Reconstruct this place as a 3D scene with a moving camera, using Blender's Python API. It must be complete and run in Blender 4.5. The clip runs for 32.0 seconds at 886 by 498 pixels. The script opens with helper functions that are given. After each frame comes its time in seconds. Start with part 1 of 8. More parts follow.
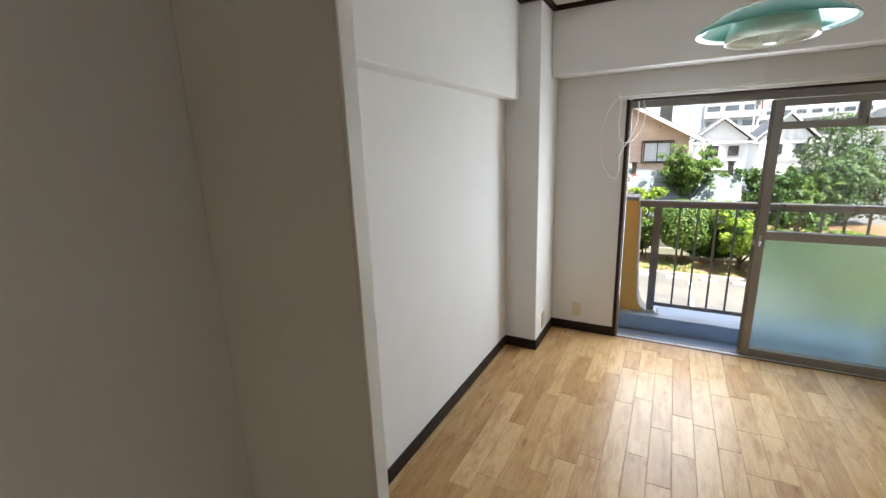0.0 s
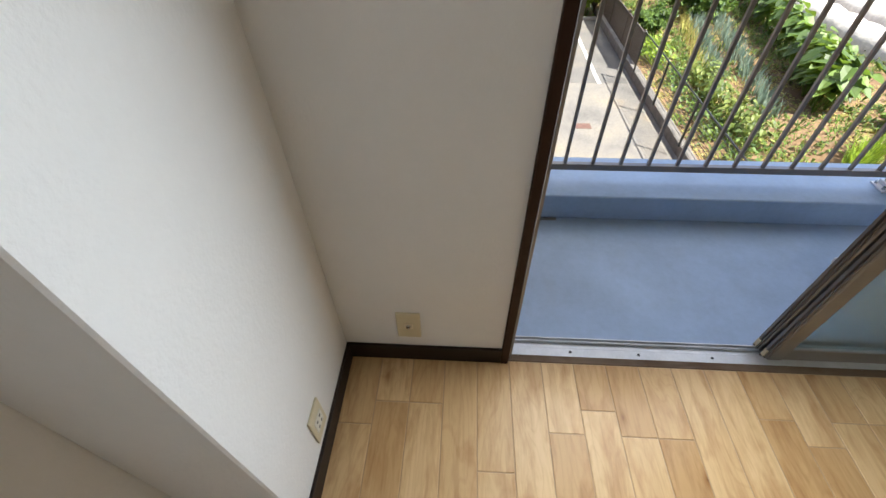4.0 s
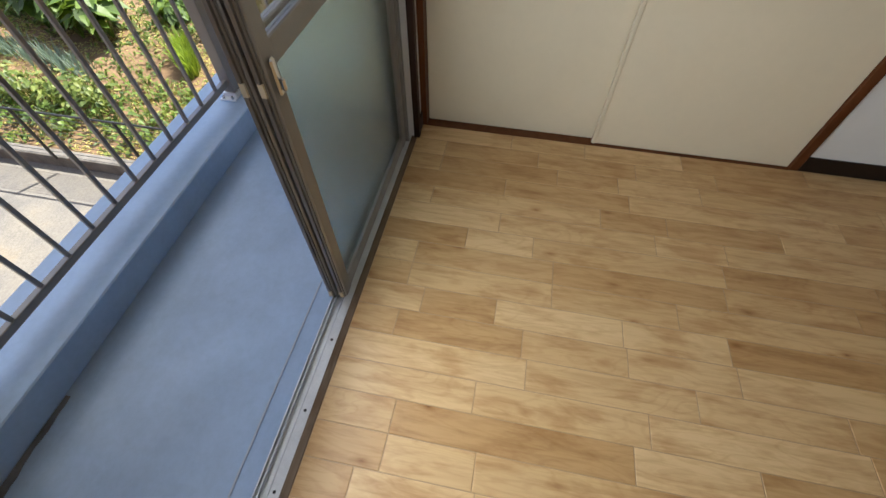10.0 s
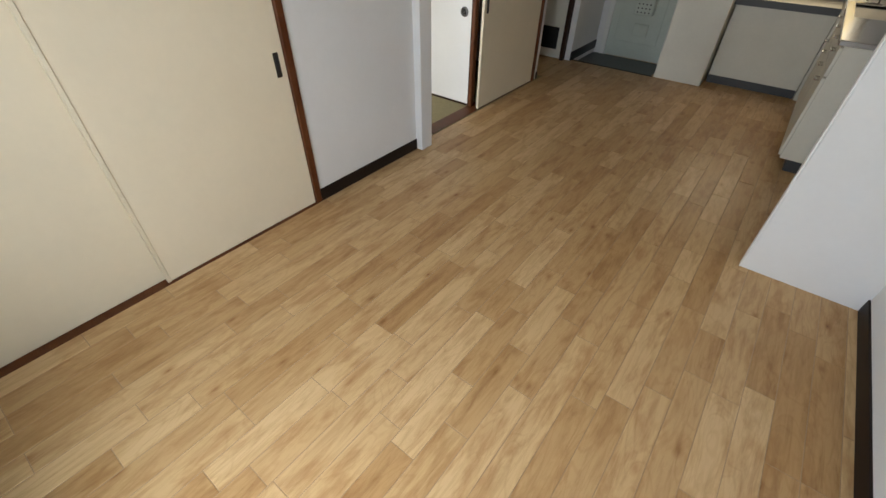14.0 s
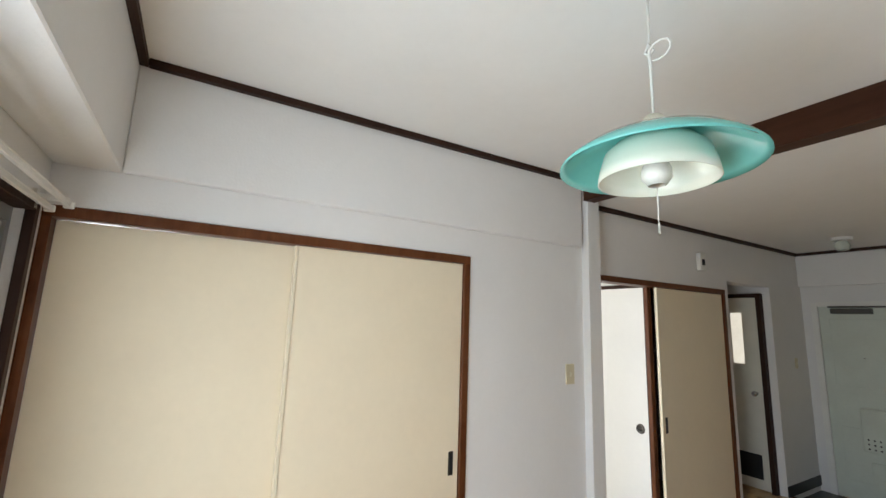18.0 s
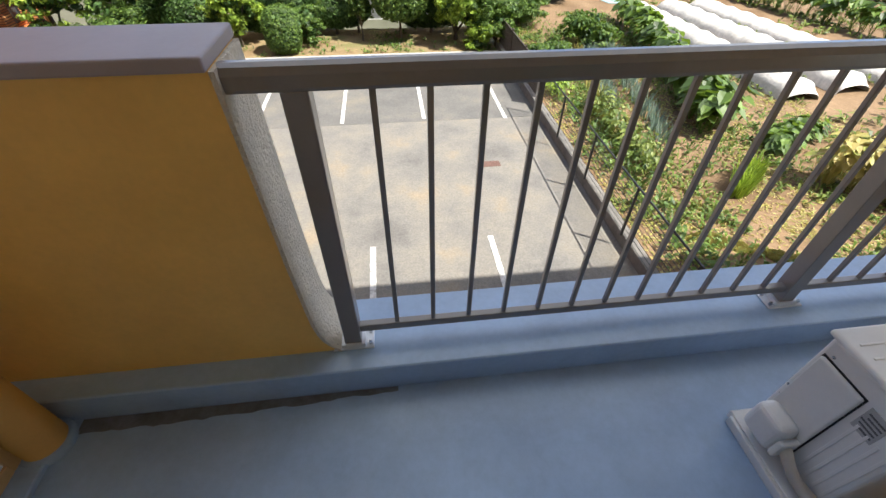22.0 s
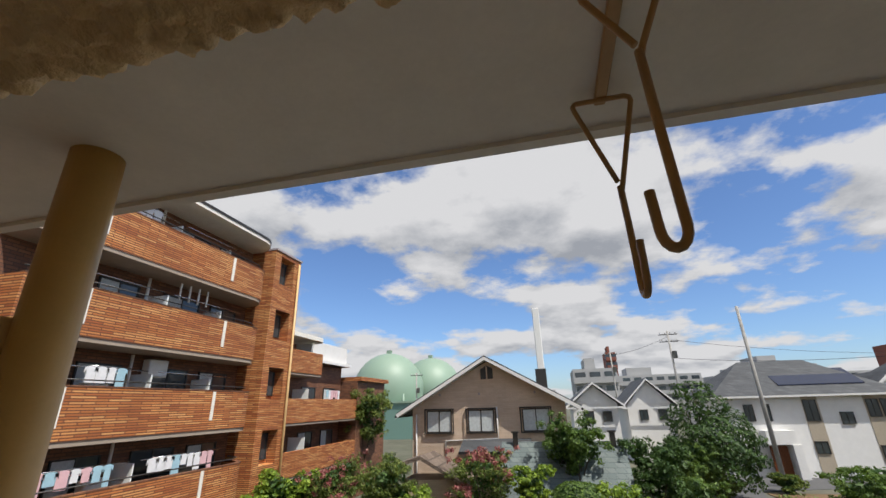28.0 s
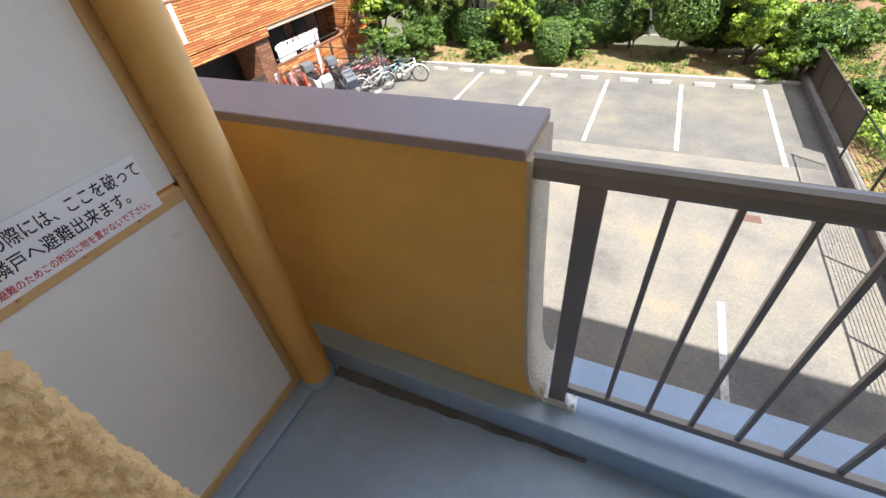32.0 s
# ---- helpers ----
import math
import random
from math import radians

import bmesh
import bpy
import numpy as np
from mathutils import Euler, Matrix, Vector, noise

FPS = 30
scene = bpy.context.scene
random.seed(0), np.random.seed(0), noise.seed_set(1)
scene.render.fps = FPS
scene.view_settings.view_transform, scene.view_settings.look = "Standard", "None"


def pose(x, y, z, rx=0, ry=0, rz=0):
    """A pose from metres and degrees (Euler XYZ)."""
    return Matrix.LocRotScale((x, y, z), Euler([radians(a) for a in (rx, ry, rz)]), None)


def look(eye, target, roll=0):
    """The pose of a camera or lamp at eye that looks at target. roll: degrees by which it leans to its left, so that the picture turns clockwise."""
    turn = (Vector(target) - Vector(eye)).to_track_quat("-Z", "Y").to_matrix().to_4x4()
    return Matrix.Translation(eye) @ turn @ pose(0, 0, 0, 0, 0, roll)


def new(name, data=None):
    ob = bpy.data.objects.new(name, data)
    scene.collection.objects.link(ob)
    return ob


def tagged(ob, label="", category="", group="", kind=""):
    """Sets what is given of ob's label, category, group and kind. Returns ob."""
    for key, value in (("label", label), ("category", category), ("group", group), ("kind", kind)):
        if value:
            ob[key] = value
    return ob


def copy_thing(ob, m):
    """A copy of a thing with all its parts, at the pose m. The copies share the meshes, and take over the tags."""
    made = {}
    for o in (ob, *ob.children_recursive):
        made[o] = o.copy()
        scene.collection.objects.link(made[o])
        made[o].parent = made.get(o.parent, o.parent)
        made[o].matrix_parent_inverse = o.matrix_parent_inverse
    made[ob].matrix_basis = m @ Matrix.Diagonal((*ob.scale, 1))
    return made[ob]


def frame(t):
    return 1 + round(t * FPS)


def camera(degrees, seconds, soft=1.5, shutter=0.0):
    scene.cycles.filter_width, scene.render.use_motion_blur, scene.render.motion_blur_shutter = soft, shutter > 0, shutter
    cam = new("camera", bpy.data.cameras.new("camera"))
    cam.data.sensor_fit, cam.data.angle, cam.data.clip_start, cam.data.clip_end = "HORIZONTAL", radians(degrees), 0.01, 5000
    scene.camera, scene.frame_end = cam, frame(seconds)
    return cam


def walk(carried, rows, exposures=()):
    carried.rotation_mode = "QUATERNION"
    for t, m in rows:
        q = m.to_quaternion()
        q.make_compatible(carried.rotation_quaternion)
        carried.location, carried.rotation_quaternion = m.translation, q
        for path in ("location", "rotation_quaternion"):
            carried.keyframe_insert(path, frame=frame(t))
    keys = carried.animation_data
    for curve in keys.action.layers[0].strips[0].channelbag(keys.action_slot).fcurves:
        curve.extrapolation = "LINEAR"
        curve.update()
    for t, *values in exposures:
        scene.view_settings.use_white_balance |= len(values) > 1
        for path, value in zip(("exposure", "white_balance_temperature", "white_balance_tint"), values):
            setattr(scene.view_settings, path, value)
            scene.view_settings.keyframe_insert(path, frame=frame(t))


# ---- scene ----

cam = camera(93.3, 32.0, soft=1.5)
# seconds, eye, target, roll
PATH = [
    (0.0, (1.040, -3.332, 1.508), (0.105, -1.628, 1.035), -1.98),
    (0.5, (0.954, -3.031, 1.473), (0.300, -1.220, 0.934), -1.59),
    (1.0, (0.915, -2.724, 1.389), (0.466, -0.872, 0.783), -1.66),
    (1.5, (0.872, -2.414, 1.391), (0.561, -0.572, 0.679), -1.55),
    (2.0, (0.791, -2.046, 1.389), (0.562, -0.236, 0.570), -1.26),
    (2.5, (0.749, -1.664, 1.350), (0.558, 0.100, 0.427), -1.05),
    (4.5, (0.545, -0.496, 1.074), (0.483, 0.697, -0.530), -0.84),
    (5.0, (0.531, -0.416, 0.884), (0.482, 0.585, -0.847), -1.14),
    (5.5, (0.533, -0.391, 0.818), (0.479, 0.450, -0.995), -1.87),
    (6.0, (0.530, -0.391, 0.812), (0.485, 0.416, -1.017), -1.70),
    (6.5, (0.542, -0.389, 0.819), (0.486, 0.422, -1.008), -3.30),
    (7.0, (0.535, -0.405, 0.877), (0.519, 0.511, -0.901), -2.49),
    (7.5, (0.514, -0.431, 1.085), (0.599, 0.533, -0.665), 0.42),
    (8.0, (0.549, -0.493, 1.256), (0.733, 0.592, -0.414), -0.55),
    (8.5, (0.566, -0.494, 1.329), (1.025, 0.594, -0.285), 1.99),
    (9.2, (0.715, -0.47, 1.333), (1.599, 0.375, -0.25), 0.35),
    (9.6, (0.824, -0.442, 1.299), (1.893, 0.133, -0.29), -0.18),
    (10.0, (0.902, -0.43, 1.3), (2.062, -0.206, -0.314), 0.13),
    (10.2, (0.909, -0.416, 1.308), (2.08, -0.373, -0.312), 0.69),
    (10.5, (0.897, -0.397, 1.334), (2.034, -0.611, -0.297), 1.81),
    (11.0, (0.864, -0.417, 1.335), (1.904, -0.955, -0.286), 3.3),
    (11.5, (0.841, -0.466, 1.342), (1.767, -1.224, -0.26), 3.89),
    (12.0, (0.8, -0.477, 1.353), (1.641, -1.364, -0.23), 3.62),
    (12.5, (0.747, -0.507, 1.353), (1.547, -1.451, -0.219), 1.81),
    (13.0, (0.729, -0.504, 1.351), (1.519, -1.508, -0.188), 1.27),
    (13.5, (0.725, -0.5, 1.374), (1.557, -1.583, -0.088), 1.08),
    (14.0, (0.725, -0.499, 1.408), (1.649, -1.712, 0.114), 1.0),
    (14.5, (0.707, -0.491, 1.422), (1.751, -1.848, 0.39), 0.2),
    (15.0, (0.689, -0.47, 1.436), (1.834, -1.964, 0.76), -0.4),
    (15.5, (0.677, -0.448, 1.474), (1.873, -2.021, 1.165), -0.8),
    (17.5, (0.636, -0.398, 1.518), (2.066, -1.726, 1.958), 0.4),
    (18.0, (0.722, -0.472, 1.485), (2.427, -1.465, 1.815), 2.0),
    (18.5, (0.792, -0.5, 1.452), (2.726, -0.979, 1.618), 3.52),
    (19.0, (0.884, -0.484, 1.415), (2.874, -0.288, 1.374), 4.66),
    (19.5, (1.066, -0.325, 1.385), (2.913, 0.395, 1.115), 5.52),
    (20.0, (1.195, -0.194, 1.358), (2.724, 0.996, 0.863), 6.4),
    (20.6, (1.257, -0.053, 1.328), (2.304, 1.46, 0.545), 6.21),
    (21.0, (1.235, 0.052, 1.316), (1.973, 1.639, 0.349), 5.11),
    (21.5, (1.194, 0.168, 1.305), (1.606, 1.715, 0.107), 3.19),
    (22.0, (1.189, 0.208, 1.29), (1.376, 1.655, -0.077), 0.64),
    (22.5, (1.214, 0.223, 1.277), (1.247, 1.548, -0.221), -2.1),
    (23.0, (1.201, 0.261, 1.258), (1.183, 1.464, -0.34), -2.95),
    (23.5, (1.208, 0.259, 1.248), (1.158, 1.393, -0.399), -3.6),
    (24.0, (1.216, 0.267, 1.266), (1.171, 1.488, -0.318), -2.78),
    (24.5, (1.189, 0.253, 1.358), (1.166, 1.858, 0.165), -0.82),
    (25.0, (1.194, 0.221, 1.471), (1.182, 2.129, 0.871), -0.66),
    (25.5, (1.175, 0.19, 1.556), (1.169, 2.19, 1.537), -0.13),
    (27.5, (1.15, 0.085, 1.635), (0.993, 1.911, 2.436), -0.81),
    (28.0, (1.202, 0.13, 1.659), (0.765, 1.952, 2.359), -1.63),
    (28.5, (1.174, 0.139, 1.64), (0.424, 1.895, 2.235), -2.04),
    (29.0, (1.196, 0.154, 1.624), (0.201, 1.824, 2.096), -2.78),
    (29.5, (1.209, 0.163, 1.615), (0.042, 1.763, 1.896), -3.12),
    (30.0, (1.152, 0.202, 1.628), (-0.094, 1.766, 1.621), -2.9),
    (30.5, (1.124, 0.204, 1.608), (-0.118, 1.728, 1.244), -3.14),
    (31.0, (1.084, 0.231, 1.575), (-0.053, 1.69, 0.816), -3.94),
    (31.5, (1.049, 0.264, 1.538), (0.092, 1.647, 0.455), -5.45),
    (32.0, (1.019, 0.276, 1.495), (0.298, 1.603, 0.184), -6.54),
]
walk(cam, [(t, look(e, g, r)) for t, e, g, r in PATH], exposures=[
    (0.0, 2.75), (1.0, 2.3), (2.5, 2.2), (4.5, 2.35), (7.0, 2.35), (8.0, 2.2), (9.5, 2.27), (10.3, 2.15), (11.5, 2.65), (14.0, 2.7), (15.5, 2.8), (18.0, 3.0),
    (19.0, 2.5), (19.5, 1.8), (20.0, 1.4), (21.0, 1.5), (22.0, 1.9), (23.0, 2.1), (24.0, 2.1), (25.0, 1.25), (25.5, 0.7), (27.5, 0.6), (29.0, 0.85), (30.0, 1.12), (32.0, 2.2)])

# ---- light ----
SUN_TO = Vector((0.55, -0.33, 1.0)).normalized()
world = bpy.data.worlds.new("sky")
scene.world = world
world.use_nodes = True
wt = world.node_tree
sky = wt.nodes.new("ShaderNodeTexSky")
sky.sky_type, sky.sun_disc = "NISHITA", False
sky.sun_elevation = math.asin(SUN_TO.z)
sky.sun_rotation = math.atan2(SUN_TO.x, SUN_TO.y)
sky.air_density, sky.dust_density, sky.ozone_density = 1.0, 0.6, 1.6
# broken cumulus: noise on the sky dome, flattened towards the horizon
wc = wt.nodes.new("ShaderNodeTexCoord")
sep = wt.nodes.new("ShaderNodeSeparateXYZ")
wt.links.new(wc.outputs["Generated"], sep.inputs[0])
lift = wt.nodes.new("ShaderNodeMath")
lift.operation = "ADD"
lift.inputs[1].default_value = 0.24
wt.links.new(sep.outputs["Z"], lift.inputs[0])
dome = wt.nodes.new("ShaderNodeCombineXYZ")
for axis in ("X", "Y"):
    d = wt.nodes.new("ShaderNodeMath")
    d.operation = "DIVIDE"
    wt.links.new(sep.outputs[axis], d.inputs[0])
    wt.links.new(lift.outputs[0], d.inputs[1])
    wt.links.new(d.outputs[0], dome.inputs[axis])
shift = wt.nodes.new("ShaderNodeMapping")
shift.inputs["Location"].default_value = (3.1, 1.7, 0.4)
wt.links.new(dome.outputs[0], shift.inputs["Vector"])
cn = wt.nodes.new("ShaderNodeTexNoise")
cn.inputs["Scale"].default_value, cn.inputs["Detail"].default_value, cn.inputs["Roughness"].default_value = 1.05, 12.0, 0.56
wt.links.new(shift.outputs[0], cn.inputs["Vector"])
cover = wt.nodes.new("ShaderNodeValToRGB")
cover.color_ramp.elements[0].position, cover.color_ramp.elements[1].position = 0.478, 0.522
# the bank is thicker overhead and to the west
tilt = wt.nodes.new("ShaderNodeVectorMath")
tilt.operation = "DOT_PRODUCT"
tilt.inputs[1].default_value = (0.035, 0.0, 0.10)
wt.links.new(wc.outputs["Generated"], tilt.inputs[0])
bank = wt.nodes.new("ShaderNodeMath")
bank.operation = "ADD"
wt.links.new(cn.outputs["Fac"], bank.inputs[0])
wt.links.new(tilt.outputs["Value"], bank.inputs[1])
wt.links.new(bank.outputs[0], cover.inputs["Fac"])
body = wt.nodes.new("ShaderNodeValToRGB")
for e, (p, v) in zip(body.color_ramp.elements, ((0.30, (1.15, 1.22, 1.36, 1)), (0.60, (2.35, 2.35, 2.4, 1)))):
    e.position, e.color = p, v
# light tops and grey hollows: the same clouds sampled a little higher
up = wt.nodes.new("ShaderNodeMapping")
up.inputs["Location"].default_value = (3.1, 1.52, 0.4)
wt.links.new(dome.outputs[0], up.inputs["Vector"])
cu = wt.nodes.new("ShaderNodeTexNoise")
cu.inputs["Scale"].default_value, cu.inputs["Detail"].default_value, cu.inputs["Roughness"].default_value = 1.05, 9.0, 0.56
wt.links.new(up.outputs[0], cu.inputs["Vector"])
lit = wt.nodes.new("ShaderNodeMath")
lit.operation = "SUBTRACT"
wt.links.new(cn.outputs["Fac"], lit.inputs[0])
wt.links.new(cu.outputs["Fac"], lit.inputs[1])
half = wt.nodes.new("ShaderNodeMath")
half.operation = "MULTIPLY_ADD"
half.inputs[1].default_value, half.inputs[2].default_value = 2.1, 0.5
wt.links.new(lit.outputs[0], half.inputs[0])
wt.links.new(half.outputs[0], body.inputs["Fac"])
sm = wt.nodes.new("ShaderNodeMix")
sm.data_type = "RGBA"
wt.links.new(cover.outputs["Color"], sm.inputs[0])
deep = wt.nodes.new("ShaderNodeMix")
deep.data_type, deep.blend_type = "RGBA", "MULTIPLY"
deep.inputs[0].default_value = 1.0
deep.inputs[7].default_value = (0.32, 0.39, 0.50, 1)
wt.links.new(sky.outputs[0], deep.inputs[6])
wt.links.new(deep.outputs[2], sm.inputs[6])
wt.links.new(body.outputs["Color"], sm.inputs[7])
bg = wt.nodes["Background"]
bg.inputs["Strength"].default_value = 0.19
wt.links.new(sm.outputs[2], bg.inputs["Color"])

sun = new("sun", bpy.data.lights.new("sun", "SUN"))
sun.data.energy, sun.data.angle, sun.data.color = 3.3, radians(0.53), (1.0, 0.95, 0.87)
sun.matrix_world = look((0, 0, 0), -SUN_TO)
sun.location = (6, -6, 40)

# sky light that falls in through the balcony window
a = new("window_sky_light", bpy.data.lights.new("window_sky_light", "AREA"))
a.data.shape, a.data.size, a.data.size_y, a.data.energy, a.data.color = "RECTANGLE", 0.82, 1.40, 4.6, (0.84, 0.93, 1.0)
a.matrix_world = look((1.16, 0.032, 1.0), (1.16, -1.0, 1.0))
# less of it comes through the glazed half
a = new("window_pane_light", bpy.data.lights.new("window_pane_light", "AREA"))
a.data.shape, a.data.size, a.data.size_y, a.data.energy, a.data.color = "RECTANGLE", 0.80, 1.40, 0.35, (0.84, 0.93, 1.0)
a.data.spread = radians(140)
a.matrix_world = look((2.03, 0.032, 1.0), (2.03, -1.0, 1.0))
# the same in the window of the mat room
a = new("mat_room_sky_light", bpy.data.lights.new("mat_room_sky_light", "AREA"))
a.data.shape, a.data.size, a.data.size_y, a.data.energy, a.data.color = "RECTANGLE", 1.1, 1.5, 9.0, (0.95, 0.98, 1.0)
a.matrix_world = look((3.95, 0.09, 0.95), (3.95, -1.0, 0.9))

# daylight of the outside corridor behind the kitchen panes
a = new("corridor_daylight", bpy.data.lights.new("corridor_daylight", "AREA"))
a.data.shape, a.data.size, a.data.size_y, a.data.energy, a.data.color = "RECTANGLE", 1.2, 1.0, 0.55, (1.0, 0.66, 0.32)
a.matrix_world = look((0.8, -6.75, 1.3), (0.8, -3.0, 1.0))
# added fill lamp before the kitchen window, brightens the kitchen without brightening the panes
a = new("kitchen_fill_light", bpy.data.lights.new("kitchen_fill_light", "AREA"))
a.data.shape, a.data.size, a.data.size_y, a.data.energy, a.data.color = "RECTANGLE", 0.86, 0.4, 0.25, (1.0, 0.84, 0.6)
a.data.spread = radians(110)
a.matrix_world = look((0.79, -5.75, 1.30), (0.79, -5.75 + 0.66, 1.30 - 0.75))
# ---- materials ----
def nodes_of(name):
    m = bpy.data.materials.new(name)
    m.use_nodes = True
    nt = m.node_tree
    return m, nt, nt.nodes["Principled BSDF"]


def ramp(nt, fac, stops):
    r = nt.nodes.new("ShaderNodeValToRGB")
    while len(r.color_ramp.elements) < len(stops):
        r.color_ramp.elements.new(0.5)
    for e, (p, c) in zip(r.color_ramp.elements, stops):
        e.position, e.color = p, (*c, 1)
    nt.links.new(fac, r.inputs["Fac"])
    return r.outputs["Color"]


def coords(nt, scale=(1, 1, 1), kind="Object"):
    c = nt.nodes.new("ShaderNodeTexCoord")
    mp = nt.nodes.new("ShaderNodeMapping")
    mp.inputs["Scale"].default_value = scale
    nt.links.new(c.outputs[kind], mp.inputs["Vector"])
    return mp.outputs["Vector"]


def noise_of(nt, vec, scale, detail=4, rough=0.6, distort=0.0):
    n = nt.nodes.new("ShaderNodeTexNoise")
    n.inputs["Scale"].default_value, n.inputs["Detail"].default_value = scale, detail
    n.inputs["Roughness"].default_value, n.inputs["Distortion"].default_value = rough, distort
    nt.links.new(vec, n.inputs["Vector"])
    return n.outputs["Fac"]


def mixed(nt, fac, a, b, blend="MIX"):
    m = nt.nodes.new("ShaderNodeMix")
    m.data_type, m.blend_type = "RGBA", blend
    for sock, v in ((m.inputs[0], fac), (m.inputs[6], a), (m.inputs[7], b)):
        if isinstance(v, (int, float)):
            sock.default_value = v
        elif isinstance(v, tuple):
            sock.default_value = (*v, 1)
        else:
            nt.links.new(v, sock)
    return m.outputs[2]


def bump_of(nt, bsdf, height, strength, dist=0.002):
    b = nt.nodes.new("ShaderNodeBump")
    b.inputs["Strength"].default_value, b.inputs["Distance"].default_value = strength, dist
    nt.links.new(height, b.inputs["Height"])
    nt.links.new(b.outputs["Normal"], bsdf.inputs["Normal"])


def plain(name, col, rough=0.5, metal=0.0, var=0.12, scale=6.0, bump=0.0, bscale=200.0, dist=0.001, spec=0.5, coat=0.0, dark=None):
    """A painted, moulded or cast surface: colour with wide stains and fine grain, and fine relief."""
    m, nt, b = nodes_of(name)
    v = coords(nt)
    wide = noise_of(nt, v, scale, 5, 0.65)
    fine = noise_of(nt, v, scale * 14, 3, 0.6)
    lo = dark or tuple(c * (1 - var) for c in col)
    hi = tuple(min(1, c * (1 + var * 0.6)) for c in col)
    c1 = ramp(nt, wide, [(0.3, lo), (0.7, hi)])
    c2 = ramp(nt, fine, [(0.3, tuple(1 - var * 0.5 for _ in col)), (0.7, (1, 1, 1))])
    nt.links.new(mixed(nt, 1.0, c1, c2, "MULTIPLY"), b.inputs["Base Color"])
    b.inputs["Roughness"].default_value, b.inputs["Metallic"].default_value = rough, metal
    b.inputs["Specular IOR Level"].default_value = spec
    b.inputs["Coat Weight"].default_value = coat
    if bump:
        bump_of(nt, b, noise_of(nt, v, bscale, 3, 0.6), bump, dist)
    return m


def varied(name, cols, rough=0.7, bump=0.3, bscale=60, dist=0.003, island=False, grain=30, spec=0.4):
    """Pieces that differ one from another: bricks, tiles, leaves."""
    m, nt, b = nodes_of(name)
    if island:
        src = nt.nodes.new("ShaderNodeNewGeometry").outputs["Random Per Island"]
    else:
        src = nt.nodes.new("ShaderNodeObjectInfo").outputs["Random"]
    n = len(cols)
    c1 = ramp(nt, src, [(i / max(1, n - 1), c) for i, c in enumerate(cols)])
    v = coords(nt)
    g = ramp(nt, noise_of(nt, v, grain, 4), [(0.3, (0.75, 0.75, 0.75)), (0.7, (1, 1, 1))])
    nt.links.new(mixed(nt, 1.0, c1, g, "MULTIPLY"), b.inputs["Base Color"])
    b.inputs["Roughness"].default_value = rough
    b.inputs["Specular IOR Level"].default_value = spec
    if bump:
        bump_of(nt, b, noise_of(nt, v, bscale, 3), bump, dist)
    return m


def leafy(name, cols, through_col):
    """Thin leaves: colour differs leaf by leaf, some light passes through."""
    m, nt, b = nodes_of(name)
    src = nt.nodes.new("ShaderNodeNewGeometry").outputs["Random Per Island"]
    n = len(cols)
    c1 = ramp(nt, src, [(i / (n - 1), c) for i, c in enumerate(cols)])
    nt.links.new(c1, b.inputs["Base Color"])
    b.inputs["Roughness"].default_value = 0.5
    b.inputs["Specular IOR Level"].default_value = 0.35
    t = nt.nodes.new("ShaderNodeBsdfTranslucent")
    nt.links.new(mixed(nt, 0.5, c1, through_col), t.inputs["Color"])
    ms = nt.nodes.new("ShaderNodeMixShader")
    ms.inputs[0].default_value = 0.3
    nt.links.new(b.outputs[0], ms.inputs[1])
    nt.links.new(t.outputs[0], ms.inputs[2])
    nt.links.new(ms.outputs[0], nt.nodes["Material Output"].inputs["Surface"])
    return m


